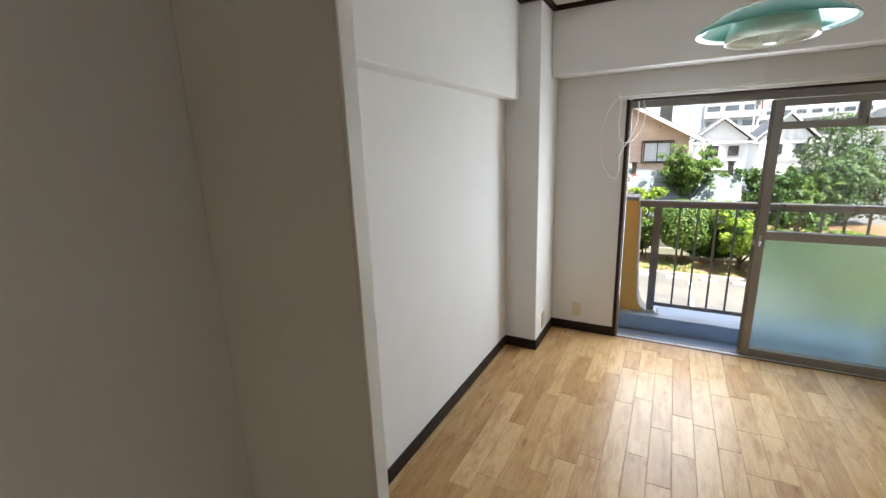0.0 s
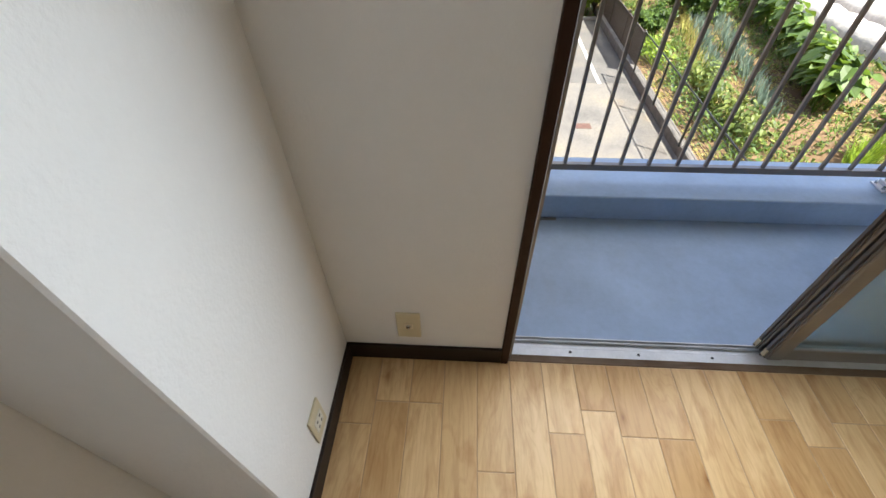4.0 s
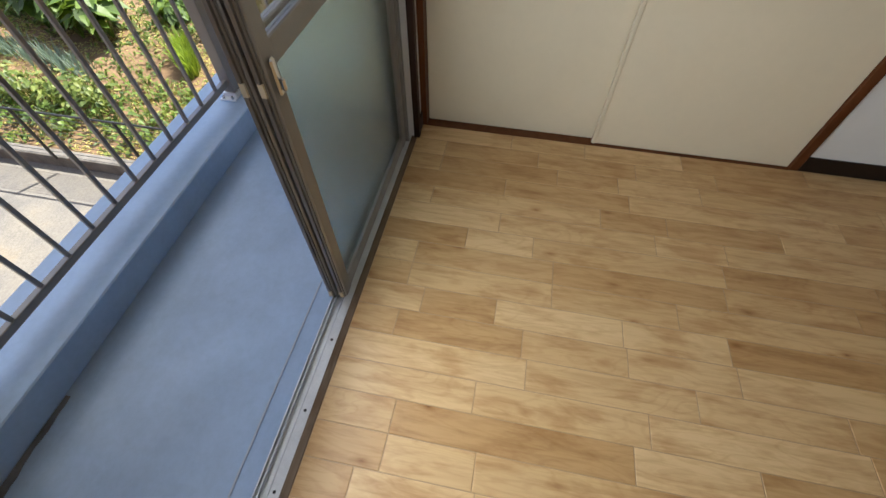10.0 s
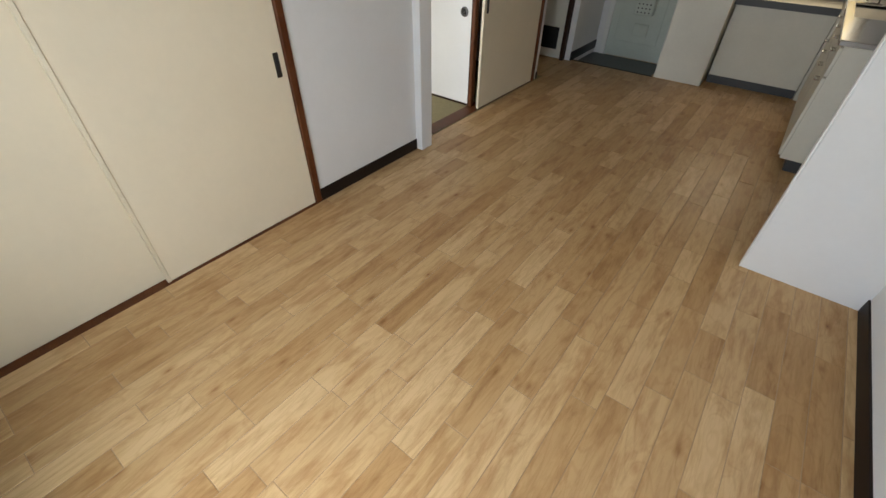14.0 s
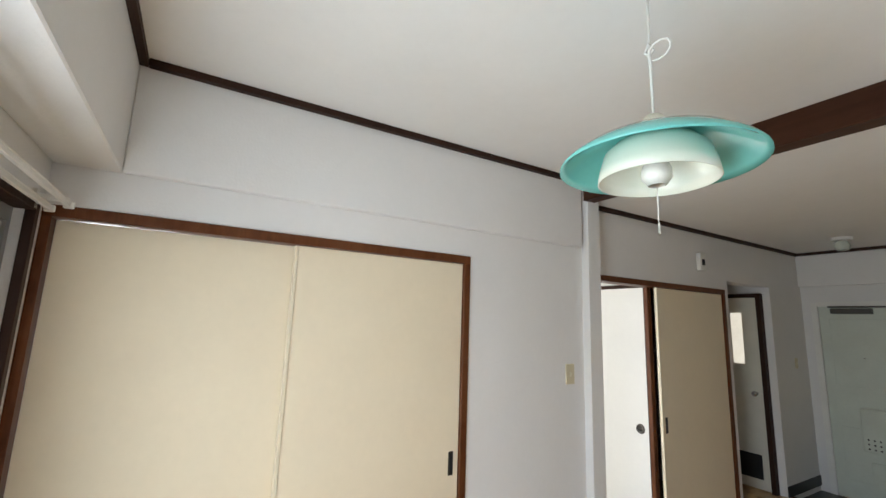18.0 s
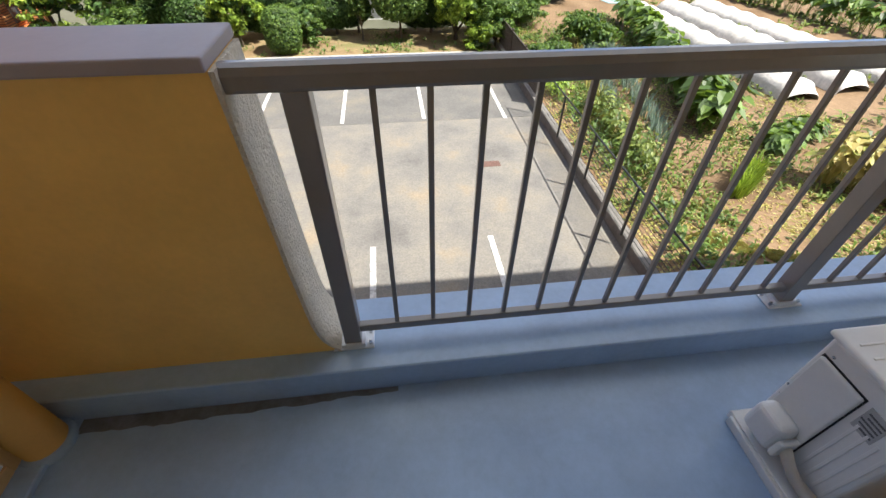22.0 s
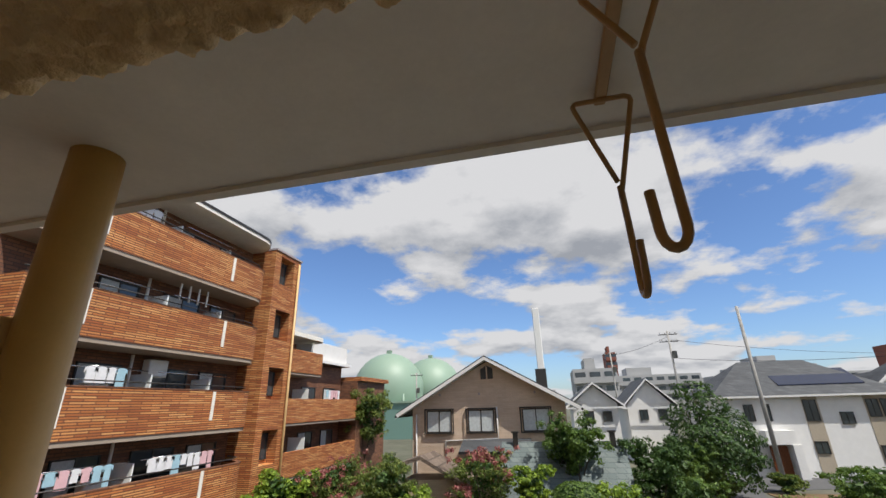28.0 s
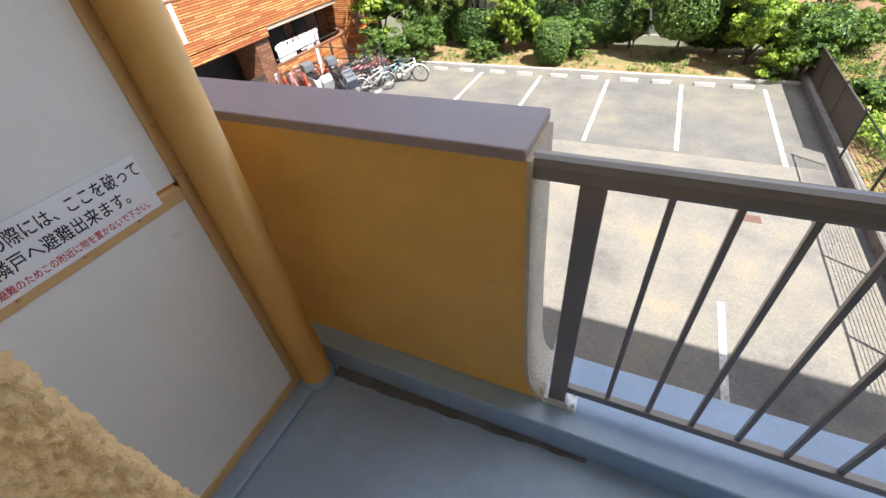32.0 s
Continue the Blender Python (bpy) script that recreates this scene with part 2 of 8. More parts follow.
def wood(name, cols, rough=0.35, along="Y", rand=True, coat=0.0, gscale=1.0, bump=0.15, knots=False):
    """Planed wood: long grain, cathedral figure, knots and cloudy patches; each piece takes its own tone."""
    m, nt, b = nodes_of(name)
    tc = nt.nodes.new("ShaderNodeTexCoord")
    oi = nt.nodes.new("ShaderNodeObjectInfo")
    add = nt.nodes.new("ShaderNodeVectorMath")
    mul = nt.nodes.new("ShaderNodeVectorMath")
    mul.operation = "SCALE"
    cmb = nt.nodes.new("ShaderNodeCombineXYZ")
    for i in range(3):
        nt.links.new(oi.outputs["Random"], cmb.inputs[i])
    nt.links.new(cmb.outputs[0], mul.inputs[0])
    mul.inputs["Scale"].default_value = 37.0 if rand else 0.0
    nt.links.new(tc.outputs["Object"], add.inputs[0])
    nt.links.new(mul.outputs[0], add.inputs[1])
    mp = nt.nodes.new("ShaderNodeMapping")
    s = {"X": (1.2, 14, 14), "Y": (14, 1.2, 14), "Z": (14, 14, 1.2)}[along]
    mp.inputs["Scale"].default_value = tuple(k * gscale for k in s)
    nt.links.new(add.outputs[0], mp.inputs["Vector"])
    g = noise_of(nt, mp.outputs[0], 3.4 if knots else 2.0, 6, 0.68, 0.7)
    mp2 = nt.nodes.new("ShaderNodeMapping")
    s2 = {"X": (4.5, 9, 9), "Y": (12, 3.2, 12), "Z": (9, 9, 4.5)}[along]
    mp2.inputs["Scale"].default_value = s2
    nt.links.new(add.outputs[0], mp2.inputs["Vector"])
    cloud = noise_of(nt, mp2.outputs[0], 1.4, 4, 0.6, 0.3)
    base = ramp(nt, oi.outputs["Random"], [(0.0, cols[0]), (0.5, cols[1]), (1.0, cols[2])])
    shade = ramp(nt, g, [(0.36, (0.74, 0.67, 0.58)), (0.54, (1, 1, 1)), (0.8, (1.0, 1.0, 1.0))])
    patch = ramp(nt, cloud, [(0.34, (0.70, 0.58, 0.46)), (0.52, (1, 1, 1))])
    c = mixed(nt, 0.6 if knots else 0.75, base, shade, "MULTIPLY")
    c = mixed(nt, 0.7 if knots else 0.8, c, patch, "MULTIPLY")
    b.inputs["Specular IOR Level"].default_value = 0.3 if knots else 0.2
    if knots:
        mp3 = nt.nodes.new("ShaderNodeMapping")
        mp3.inputs["Scale"].default_value = (1.6, 0.75, 1.0)
        nt.links.new(add.outputs[0], mp3.inputs["Vector"])
        vo = nt.nodes.new("ShaderNodeTexVoronoi")
        vo.inputs["Scale"].default_value = 5.5
        nt.links.new(mp3.outputs[0], vo.inputs["Vector"])
        eye = ramp(nt, vo.outputs["Distance"], [(0.012, (0.30, 0.17, 0.09)), (0.035, (0.60, 0.45, 0.33)), (0.09, (0.84, 0.77, 0.70)), (0.17, (1, 1, 1))])
        c = mixed(nt, 0.85, c, eye, "MULTIPLY")
        mp4 = nt.nodes.new("ShaderNodeMapping")
        mp4.inputs["Scale"].default_value = (7.0, 1.5, 7.0)
        nt.links.new(add.outputs[0], mp4.inputs["Vector"])
        rings = nt.nodes.new("ShaderNodeMath")
        rings.operation = "MULTIPLY"
        rings.inputs[1].default_value = 75.0
        nt.links.new(noise_of(nt, mp4.outputs[0], 1.3, 2, 0.45, 0.5), rings.inputs[0])
        wave = nt.nodes.new("ShaderNodeMath")
        wave.operation = "SINE"
        nt.links.new(rings.outputs[0], wave.inputs[0])
        c = mixed(nt, 0.32, c, ramp(nt, wave.outputs[0], [(0.55, (1, 1, 1)), (1.0, (0.80, 0.72, 0.64))]), "MULTIPLY")
    nt.links.new(c, b.inputs["Base Color"])
    rr = nt.nodes.new("ShaderNodeMapRange")
    rr.inputs["To Min"].default_value, rr.inputs["To Max"].default_value = rough * 0.8, rough * 1.35
    nt.links.new(g, rr.inputs["Value"])
    nt.links.new(rr.outputs[0], b.inputs["Roughness"])
    b.inputs["Coat Weight"].default_value = coat
    b.inputs["Coat Roughness"].default_value = 0.18
    if bump:
        bump_of(nt, b, g, bump, 0.0006)
    return m


def glassy(name, tint=(1, 1, 1), rough=0.0):
    m, nt, b = nodes_of(name)
    b.inputs["Base Color"].default_value = (*tint, 1)
    b.inputs["Roughness"].default_value = rough
    b.inputs["Transmission Weight"].default_value = 1.0
    b.inputs["IOR"].default_value = 1.45
    return m


def shining(name, col, strength):
    m, nt, b = nodes_of(name)
    b.inputs["Emission Color"].default_value = (*col, 1)
    b.inputs["Emission Strength"].default_value = strength
    b.inputs["Base Color"].default_value = (*col, 1)
    return m


WHITE = plain("white_wallpaper", (0.745, 0.732, 0.715), 0.75, var=0.03, scale=2.5, bump=0.35, bscale=95, dist=0.003)
CEIL = plain("ceiling_paper", (0.80, 0.79, 0.77), 0.8, var=0.03, scale=2.0, bump=0.3, bscale=220, dist=0.001)
DARKWOOD = wood("dark_brown_trim", [(0.030, 0.012, 0.007), (0.034, 0.014, 0.008), (0.038, 0.016, 0.009)], 0.5, "Z", bump=0.1)
REDWOOD = wood("red_brown_door_frame", [(0.115, 0.038, 0.013), (0.125, 0.042, 0.014), (0.135, 0.045, 0.015)], 0.38, "Z", bump=0.1)
BASEB = plain("dark_brown_baseboard", (0.018, 0.010, 0.007), 0.5, var=0.2, scale=5, spec=0.25)
PLANK = wood("maple_floor_plank", [(0.48, 0.282, 0.12), (0.595, 0.385, 0.185), (0.68, 0.462, 0.24)], 0.33, "Y", coat=0.05, bump=0.10, knots=True)
GROOVE = plain("floor_joint", (0.42, 0.27, 0.14), 0.6)
SILLWOOD = wood("worn_sill_wood", [(0.14, 0.10, 0.07), (0.17, 0.12, 0.08), (0.2, 0.14, 0.1)], 0.7, "X", bump=0.4)
FUSUMA = plain("cream_fusuma_paper", (0.76, 0.66, 0.49), 0.7, var=0.04, scale=2.0, bump=0.2, bscale=260, dist=0.0006)
FUSWHITE = plain("white_fusuma_paper", (0.78, 0.77, 0.74), 0.7, var=0.03, scale=2.0)
IVORY = plain("ivory_plastic", (0.60, 0.53, 0.36), 0.35, var=0.05)
IVORYEDGE = plain("cream_edge_strip", (0.72, 0.63, 0.47), 0.45, var=0.06)
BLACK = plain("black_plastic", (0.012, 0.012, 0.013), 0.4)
ALU = plain("bronze_grey_aluminium", (0.31, 0.30, 0.29), 0.4, 0.4, var=0.08, scale=4)
ALULIGHT = plain("bare_aluminium", (0.74, 0.76, 0.78), 0.45, 0.5, var=0.15, scale=9)
STEEL = plain("stainless_steel", (0.6, 0.6, 0.6), 0.22, 1.0, var=0.08)
CHROME = plain("chrome", (0.75, 0.75, 0.75), 0.12, 1.0, var=0.03)
GLASS = glassy("clear_glass", (0.97, 0.99, 0.985))
FROST = glassy("frosted_glass", (0.84, 0.98, 0.96), 0.27)
RAILM = plain("grey_brown_rail_paint", (0.19, 0.17, 0.155), 0.28, var=0.1, scale=8, spec=0.7, coat=0.4)
BLUEGREY = plain("blue_grey_waterproof_coat", (0.36, 0.49, 0.67), 0.27, var=0.14, scale=2.6, bump=0.12, bscale=35, dist=0.002)
ORANGE = plain("ochre_wall_paint", (0.86, 0.53, 0.14), 0.5, var=0.10, scale=3, bump=0.25, bscale=14, dist=0.004)
STUCCO = plain("ochre_rough_stucco", (0.78, 0.53, 0.25), 0.8, var=0.12, scale=8, bump=0.9, bscale=120, dist=0.007)
STUCCOPALE = plain("pale_rough_stucco", (0.68, 0.60, 0.48), 0.85, var=0.12, scale=9, bump=1.0, bscale=60, dist=0.018)
CAPM = plain("mauve_grey_coping_paint", (0.36, 0.31, 0.32), 0.5, var=0.08, scale=4)
OCHREPIPE = plain("ochre_pipe_paint", (0.66, 0.40, 0.12), 0.42, var=0.08, scale=5)
TANFRAME = plain("tan_frame_paint", (0.66, 0.45, 0.21), 0.5, var=0.1, scale=6)
BOARD = plain("pale_grey_board", (0.82, 0.84, 0.82), 0.45, var=0.05, scale=3)
SLABWHITE = plain("off_white_soffit_paint", (0.80, 0.77, 0.70), 0.75, var=0.08, scale=3, bump=0.3, bscale=40, dist=0.003)
HOOKM = plain("tan_hook_paint", (0.42, 0.25, 0.10), 0.4, var=0.12, scale=9)
ACWHITE = plain("ivory_white_casing", (0.78, 0.77, 0.73), 0.42, var=0.06, scale=4)
RUBBER = plain("beige_hose_wrap", (0.55, 0.50, 0.42), 0.6, var=0.1)

# ---- building blocks ----
def box(bm, x0, x1, y0, y1, z0, z1, bev=0.0, seg=1):
    vs = [bm.verts.new(p) for p in ((x0, y0, z0), (x1, y0, z0), (x1, y1, z0), (x0, y1, z0), (x0, y0, z1), (x1, y0, z1), (x1, y1, z1), (x0, y1, z1))]
    fs = [bm.faces.new([vs[i] for i in f]) for f in ((3, 2, 1, 0), (4, 5, 6, 7), (0, 1, 5, 4), (1, 2, 6, 5), (2, 3, 7, 6), (3, 0, 4, 7))]
    if bev:
        es = list({e for f in fs for e in f.edges})
        bmesh.ops.bevel(bm, geom=es, offset=bev, segments=seg, profile=0.5, affect="EDGES")
    return bm


def boxes(*bs, bev=0.0, seg=1):
    bm = bmesh.new()
    for b in bs:
        box(bm, *b, bev=bev, seg=seg)
    return bm


def tube(bm, pts, r, n=10, cap=True, r2=None):
    """A round bar along the points; r2: radius at the far end."""
    pts = [Vector(p) for p in pts]
    rings = []
    ref = None
    for i, p in enumerate(pts):
        d = (pts[min(i + 1, len(pts) - 1)] - pts[max(i - 1, 0)]).normalized()
        if ref is None:
            ref = d.orthogonal().normalized()
        ref = (ref - d * ref.dot(d))
        ref = ref.normalized() if ref.length > 1e-6 else d.orthogonal().normalized()
        side = d.cross(ref)
        rr = r if r2 is None else r + (r2 - r) * i / max(1, len(pts) - 1)
        rings.append([bm.verts.new(p + (ref * math.cos(2 * math.pi * k / n) + side * math.sin(2 * math.pi * k / n)) * rr) for k in range(n)])
    for a, b in zip(rings, rings[1:]):
        for k in range(n):
            f = bm.faces.new((a[k], a[(k + 1) % n], b[(k + 1) % n], b[k]))
            f.smooth = True
    if cap:
        bm.faces.new(list(reversed(rings[0])))
        bm.faces.new(rings[-1])
    return bm


def lathe(bm, prof, n=24, c=(0, 0, 0), smooth=True):
    """A body of revolution round the z axis through c; prof: (radius, z) pairs."""
    rings = []
    for r, z in prof:
        if r < 1e-5:
            rings.append([bm.verts.new((c[0], c[1], c[2] + z))])
        else:
            rings.append([bm.verts.new((c[0] + r * math.cos(2 * math.pi * k / n), c[1] + r * math.sin(2 * math.pi * k / n), c[2] + z)) for k in range(n)])
    for a, b in zip(rings, rings[1:]):
        for k in range(n):
            if len(a) == 1 and len(b) == 1:
                continue
            if len(a) == 1:
                q = (a[0], b[k], b[(k + 1) % n])
            elif len(b) == 1:
                q = (a[k], a[(k + 1) % n], b[0])
            else:
                q = (a[k], a[(k + 1) % n], b[(k + 1) % n], b[k])
            f = bm.faces.new(q)
            f.smooth = smooth
    return bm


def prism(bm, outline, z0, z1, axis="z"):
    """An outline pushed along an axis. axis z: outline in x,y; y: in x,z; x: in y,z."""
    def at(p, h):
        return {"z": (p[0], p[1], h), "y": (p[0], h, p[1]), "x": (h, p[0], p[1])}[axis]
    a = [bm.verts.new(at(p, z0)) for p in outline]
    b = [bm.verts.new(at(p, z1)) for p in outline]
    n = len(outline)
    for k in range(n):
        bm.faces.new((a[k], a[(k + 1) % n], b[(k + 1) % n], b[k]))
    bm.faces.new(list(reversed(a)))
    bm.faces.new(b)
    bmesh.ops.recalc_face_normals(bm, faces=bm.faces[:])
    return bm


def mesh_of(name, bm, mat):
    me = bpy.data.meshes.new(name)
    bm.to_mesh(me)
    bm.free()
    for m in (mat if isinstance(mat, (list, tuple)) else [mat]):
        me.materials.append(m)
    return me


def part(name, bm, mat, parent=None, label=""):
    ob = new(name, mesh_of(name, bm, mat))
    if parent is not None:
        ob.parent = parent
    if label:
        ob["label"] = label
    return ob


def thing(name, label, category, at=(0, 0, 0), group="", kind=""):
    ob = new(name)
    ob.location = at
    ob.empty_display_size = 0.1
    return tagged(ob, label, category, group, kind)


def setting(name, bm, mat, label, category="structure"):
    return tagged(part(name, bm, mat), label, category, kind="structure")


# ---- the flat: walls, floor, ceilings ----
W = 2.575          # right wall of the living room
HEAD = 1.78        # head of the sliding doors
CZ, KZ = 2.405, 2.30   # ceilings: living room, kitchen
JX0, JX1, WTOP = 0.744, 2.46, 1.775   # balcony window opening
OUT = 0.298         # outer face of the window wall
FAR = -6.0

wall_west = setting("wall_west", boxes((-0.15, 0, FAR - 0.15, 0, -0.1, 2.55)), WHITE, "white textured wallpaper wall of the living room", "wall")
setting("wall_west_beam", boxes((0, 0.10, -2.65, -0.48, 1.80, CZ), bev=0.004), WHITE, "white papered beam along the wall top", "beam")
setting("wall_pillar", boxes((0, 0.238, -0.48, 0, 0, CZ), bev=0.004), WHITE, "white papered corner pillar beside the window", "pillar")
bm = boxes((-0.15, JX0 - 0.012, 0, 0.125, -0.1, 2.55), (JX1 + 0.012, 2.85, 0, 0.125, -0.1, 2.55), (JX0 - 0.012, JX1 + 0.012, 0, 0.125, WTOP + 0.042, 2.55))
setting("wall_north", bm, WHITE, "white papered window wall", "wall")
setting("wall_north_beam", boxes((0.238, W, -0.195, 0, 1.965, CZ), bev=0.005), WHITE, "white papered beam above the window", "beam")
setting("wall_east", boxes((W, W + 0.12, -2.60, -1.719, 0, 2.5), (W, W + 0.12, -1.719, 0, HEAD + 0.04, 2.5)), WHITE, "white wallpaper wall round the sliding doors", "wall")
setting("wall_east_beam", boxes((W - 0.035, W, -2.56, -0.195, 1.965, CZ), bev=0.005), WHITE, "white papered beam above the sliding doors", "beam")
setting("wall_post", boxes((2.52, 2.66, -2.70, -2.59, 0, CZ), bev=0.003), WHITE, "white painted post at the room division", "post")
# kitchen side
for nm, bx in (("wall_kitchen_east_1", (-2.76, -2.70, 0)), ("wall_kitchen_east_2", (-4.44, -2.76, HEAD + 0.04)), ("wall_kitchen_east_3", (-4.50, -4.44, 0)), ("wall_kitchen_east_4", (-5.29, -4.50, 1.90)), ("wall_kitchen_east_5", (FAR, -5.29, -0.15))):
    setting(nm, boxes((2.637, 2.757, *bx, 2.5)), WHITE, "white wallpaper wall between the sliding door and the passage", "wall")
bm = boxes((-0.15, 0.33, FAR - 0.15, FAR, -0.15, 2.55), (1.25, 1.83, FAR - 0.15, FAR, -0.15, 2.55), (2.55, 2.85, FAR - 0.15, FAR, -0.15, 2.55),
           (0.33, 1.25, FAR - 0.15, FAR, -0.15, 0.80), (0.33, 1.25, FAR - 0.15, FAR, 1.63, 2.55), (1.83, 2.55, FAR - 0.15, FAR, 1.78, 2.55))
setting("wall_south", bm, WHITE, "white wallpaper wall with the kitchen window and entrance door", "wall")
setting("wall_south_beam", boxes((0, 2.637, FAR, FAR + 0.05, 1.95, KZ), bev=0.004), WHITE, "white papered beam above the entrance", "beam")
# short partition between living room and kitchen
setting("wall_partition", boxes((0, 0.482, -2.69, -2.65, 0, CZ), bev=0.003), WHITE, "white papered short partition wall", "wall")
setting("trim_partition_edge", boxes((0.482, 0.49, -2.692, -2.648, 0, CZ), bev=0.002), plain("white_edge_trim", (0.8, 0.79, 0.76), 0.45, var=0.03), "white edge strip of the partition", "trim")
# ceilings
setting("ceiling", boxes((0, W, -2.56, 0, CZ, CZ + 0.12)), CEIL, "white papered living room ceiling", "ceiling")
setting("ceiling_kitchen", boxes((0, 2.637, FAR, -2.66, KZ, CZ + 0.12)), CEIL, "white papered kitchen ceiling", "ceiling")
setting("ceiling_beam", boxes((0.0, 2.53, -2.66, -2.56, 2.27, CZ + 0.12), bev=0.004), wood("dark_red_brown_beam", [(0.055, 0.020, 0.009), (0.060, 0.022, 0.010), (0.066, 0.024, 0.011)], 0.4, "X", bump=0.1), "dark red-brown stained wooden beam", "beam")
t = 0.028
setting("trim_ceiling", boxes((0.24, W - 0.04, -0.195 - t, -0.1955, CZ - t, CZ), (W - 0.035 - t, W - 0.0355, -2.56, -0.225, CZ - t, CZ), (0.1005, 0.10 + t, -2.56, -0.48, CZ - t, CZ), (0.2385, 0.238 + t, -0.48, -0.225, CZ - t, CZ), (0.10, 0.238, -0.48 - t, -0.4805, CZ - t, CZ)), DARKWOOD, "dark brown ceiling moulding", "trim")
setting("trim_ceiling_kitchen", boxes((2.637 - t, 2.6365, FAR + 0.08, -2.70, KZ - t, KZ), (0, 2.637, FAR + 0.0505, FAR + 0.05 + t, KZ - t, KZ)), DARKWOOD, "dark brown kitchen ceiling moulding", "trim")
# skirting
b = 0.075
bm = boxes((0, 0.009, -2.65, -0.489, 0, b), (0, 0.247, -0.489, -0.48, 0, b), (0.238, 0.247, -0.48, -0.009, 0, b), (0.238, JX0 - 0.024, -0.009, 0, 0, b),
           (W - 0.009, W, -2.588, -1.719, 0, b), (JX1 + 0.035, W, -0.009, 0, 0, b), bev=0.001)
setting("baseboard", bm, BASEB, "dark brown skirting board", "skirting")
bm = boxes((2.628, 2.637, FAR, -5.29, 0, 0.09), (1.4, 1.82, FAR, FAR + 0.009, 0, 0.07), (2.628, 2.637, -4.50, -4.48, 0, 0.07))
setting("baseboard_kitchen", bm, BLACK, "black skirting in the kitchen and entrance", "skirting")
# closing rooms beyond
setting("wall_tatami_room", boxes((4.6, 4.7, -4.6, 0.2, -0.1, 2.6), (2.75, 3.4, 0.1, 0.2, -0.1, 2.6), (4.5, 4.7, 0.1, 0.2, -0.1, 2.6), (3.4, 4.5, 0.1, 0.2, -0.1, 0.1), (3.4, 4.5, 0.1, 0.2, 1.78, 2.6), (2.75, 4.7, -4.7, -4.6, -0.1, 2.6), (3.7, 4.6, -3.56, -3.49, 0, 2.5), (2.758, 3.7, -3.56, -3.49, 1.80, 2.5)), WHITE, "white plaster walls of the mat room", "wall")
setting("ceiling_tatami_room", boxes((2.75, 4.7, -4.7, 0.2, 2.4, 2.5)), CEIL, "pale ceiling of the mat room", "ceiling")
setting("floor_tatami", boxes((2.62, 4.6, -4.6, 0.1, -0.06, 0.004)), plain("straw_mat", (0.32, 0.27, 0.14), 0.8, var=0.15, scale=30, bump=0.3, bscale=300), "woven straw mat floor", "floor")
setting("wall_passage", boxes((3.45, 3.55, -5.4, -4.6, -0.1, 2.5), (2.757, 3.55, -5.42, -5.292, -0.1, 2.5)), WHITE, "white passage walls by the washroom", "wall")
setting("ceiling_passage", boxes((2.757, 3.55, -5.42, -4.6, 1.98, 2.1)), CEIL, "low passage ceiling", "ceiling")
setting("floor_entrance", boxes((1.74, 2.637, FAR, -5.36, -0.09, -0.05)), plain("dark_entrance_tile", (0.035, 0.045, 0.042), 0.35, var=0.25, scale=9), "dark green-black entrance tile floor", "floor")
setting("step_entrance", boxes((1.74, 2.637, -5.36, -5.325, -0.08, 0.002), bev=0.003), BASEB, "dark wooden entrance step edge", "step")

# subfloor that shows as the joint colour; planks lie on it
floor = setting("floor", boxes((0, 2.70, -5.34, 0.0, -0.08, -0.0014), (0, 1.74, FAR, -5.34, -0.08, -0.0014), (2.70, 3.45, -5.29, -4.50, -0.08, -0.0014)), GROOVE, "maple-coloured strip flooring with dark knots", "floor")
setting("sill_floor", boxes((JX0 - 0.02, JX1 + 0.02, 0.0005, 0.026, -0.05, 0.0), bev=0.002), SILLWOOD, "worn dark wooden sill strip", "sill")

# ---- balcony shell ----
FZ = -0.40
KT = -0.24          # top of the balcony kerb
setting("balcony_floor", boxes((-3.5, 6.5, 0.10, 1.58, FZ - 0.16, FZ)), BLUEGREY, "blue-grey coated balcony floor", "floor")
setting("balcony_kerb", boxes((-3.5, 6.5, 1.148, 1.53, FZ, KT), (-0.40, -0.2, OUT, 1.148, FZ, FZ + 0.03), bev=0.006), BLUEGREY, "blue-grey coated balcony kerb", "kerb")
setting("wall_under_window", boxes((JX0 - 0.012, JX1 + 0.012, 0.100, 0.108, FZ, -0.035)), BLUEGREY, "blue-grey coated upstand under the window", "wall")
setting("balcony_line", boxes((-0.2, 5.5, 0.334, 0.341, FZ, FZ + 0.003)), plain("pale_sealant_line", (0.42, 0.46, 0.52), 0.5), "pale sealant seam on the balcony floor", "trim")
RX0, RX1, RTOP = 0.575, 2.54, 1.885   # wider reveal in the outer leaf
bm = boxes((-3.5, RX0 - 0.009, 0.1255, OUT - 0.009, FZ, 2.55), (RX1, 3.4, 0.1255, OUT, FZ, 2.55), (4.5, 6.5, 0.1255, OUT, FZ, 2.55), (3.4, 4.5, 0.2605, OUT, FZ, 0.1), (3.4, 4.5, 0.2605, OUT, 1.78, 2.55), (RX0 - 0.009, RX1, 0.1255, OUT - 0.009, RTOP + 0.009, 2.55))
setting("wall_outer", bm, STUCCO, "rough ochre stucco outer wall", "wall")


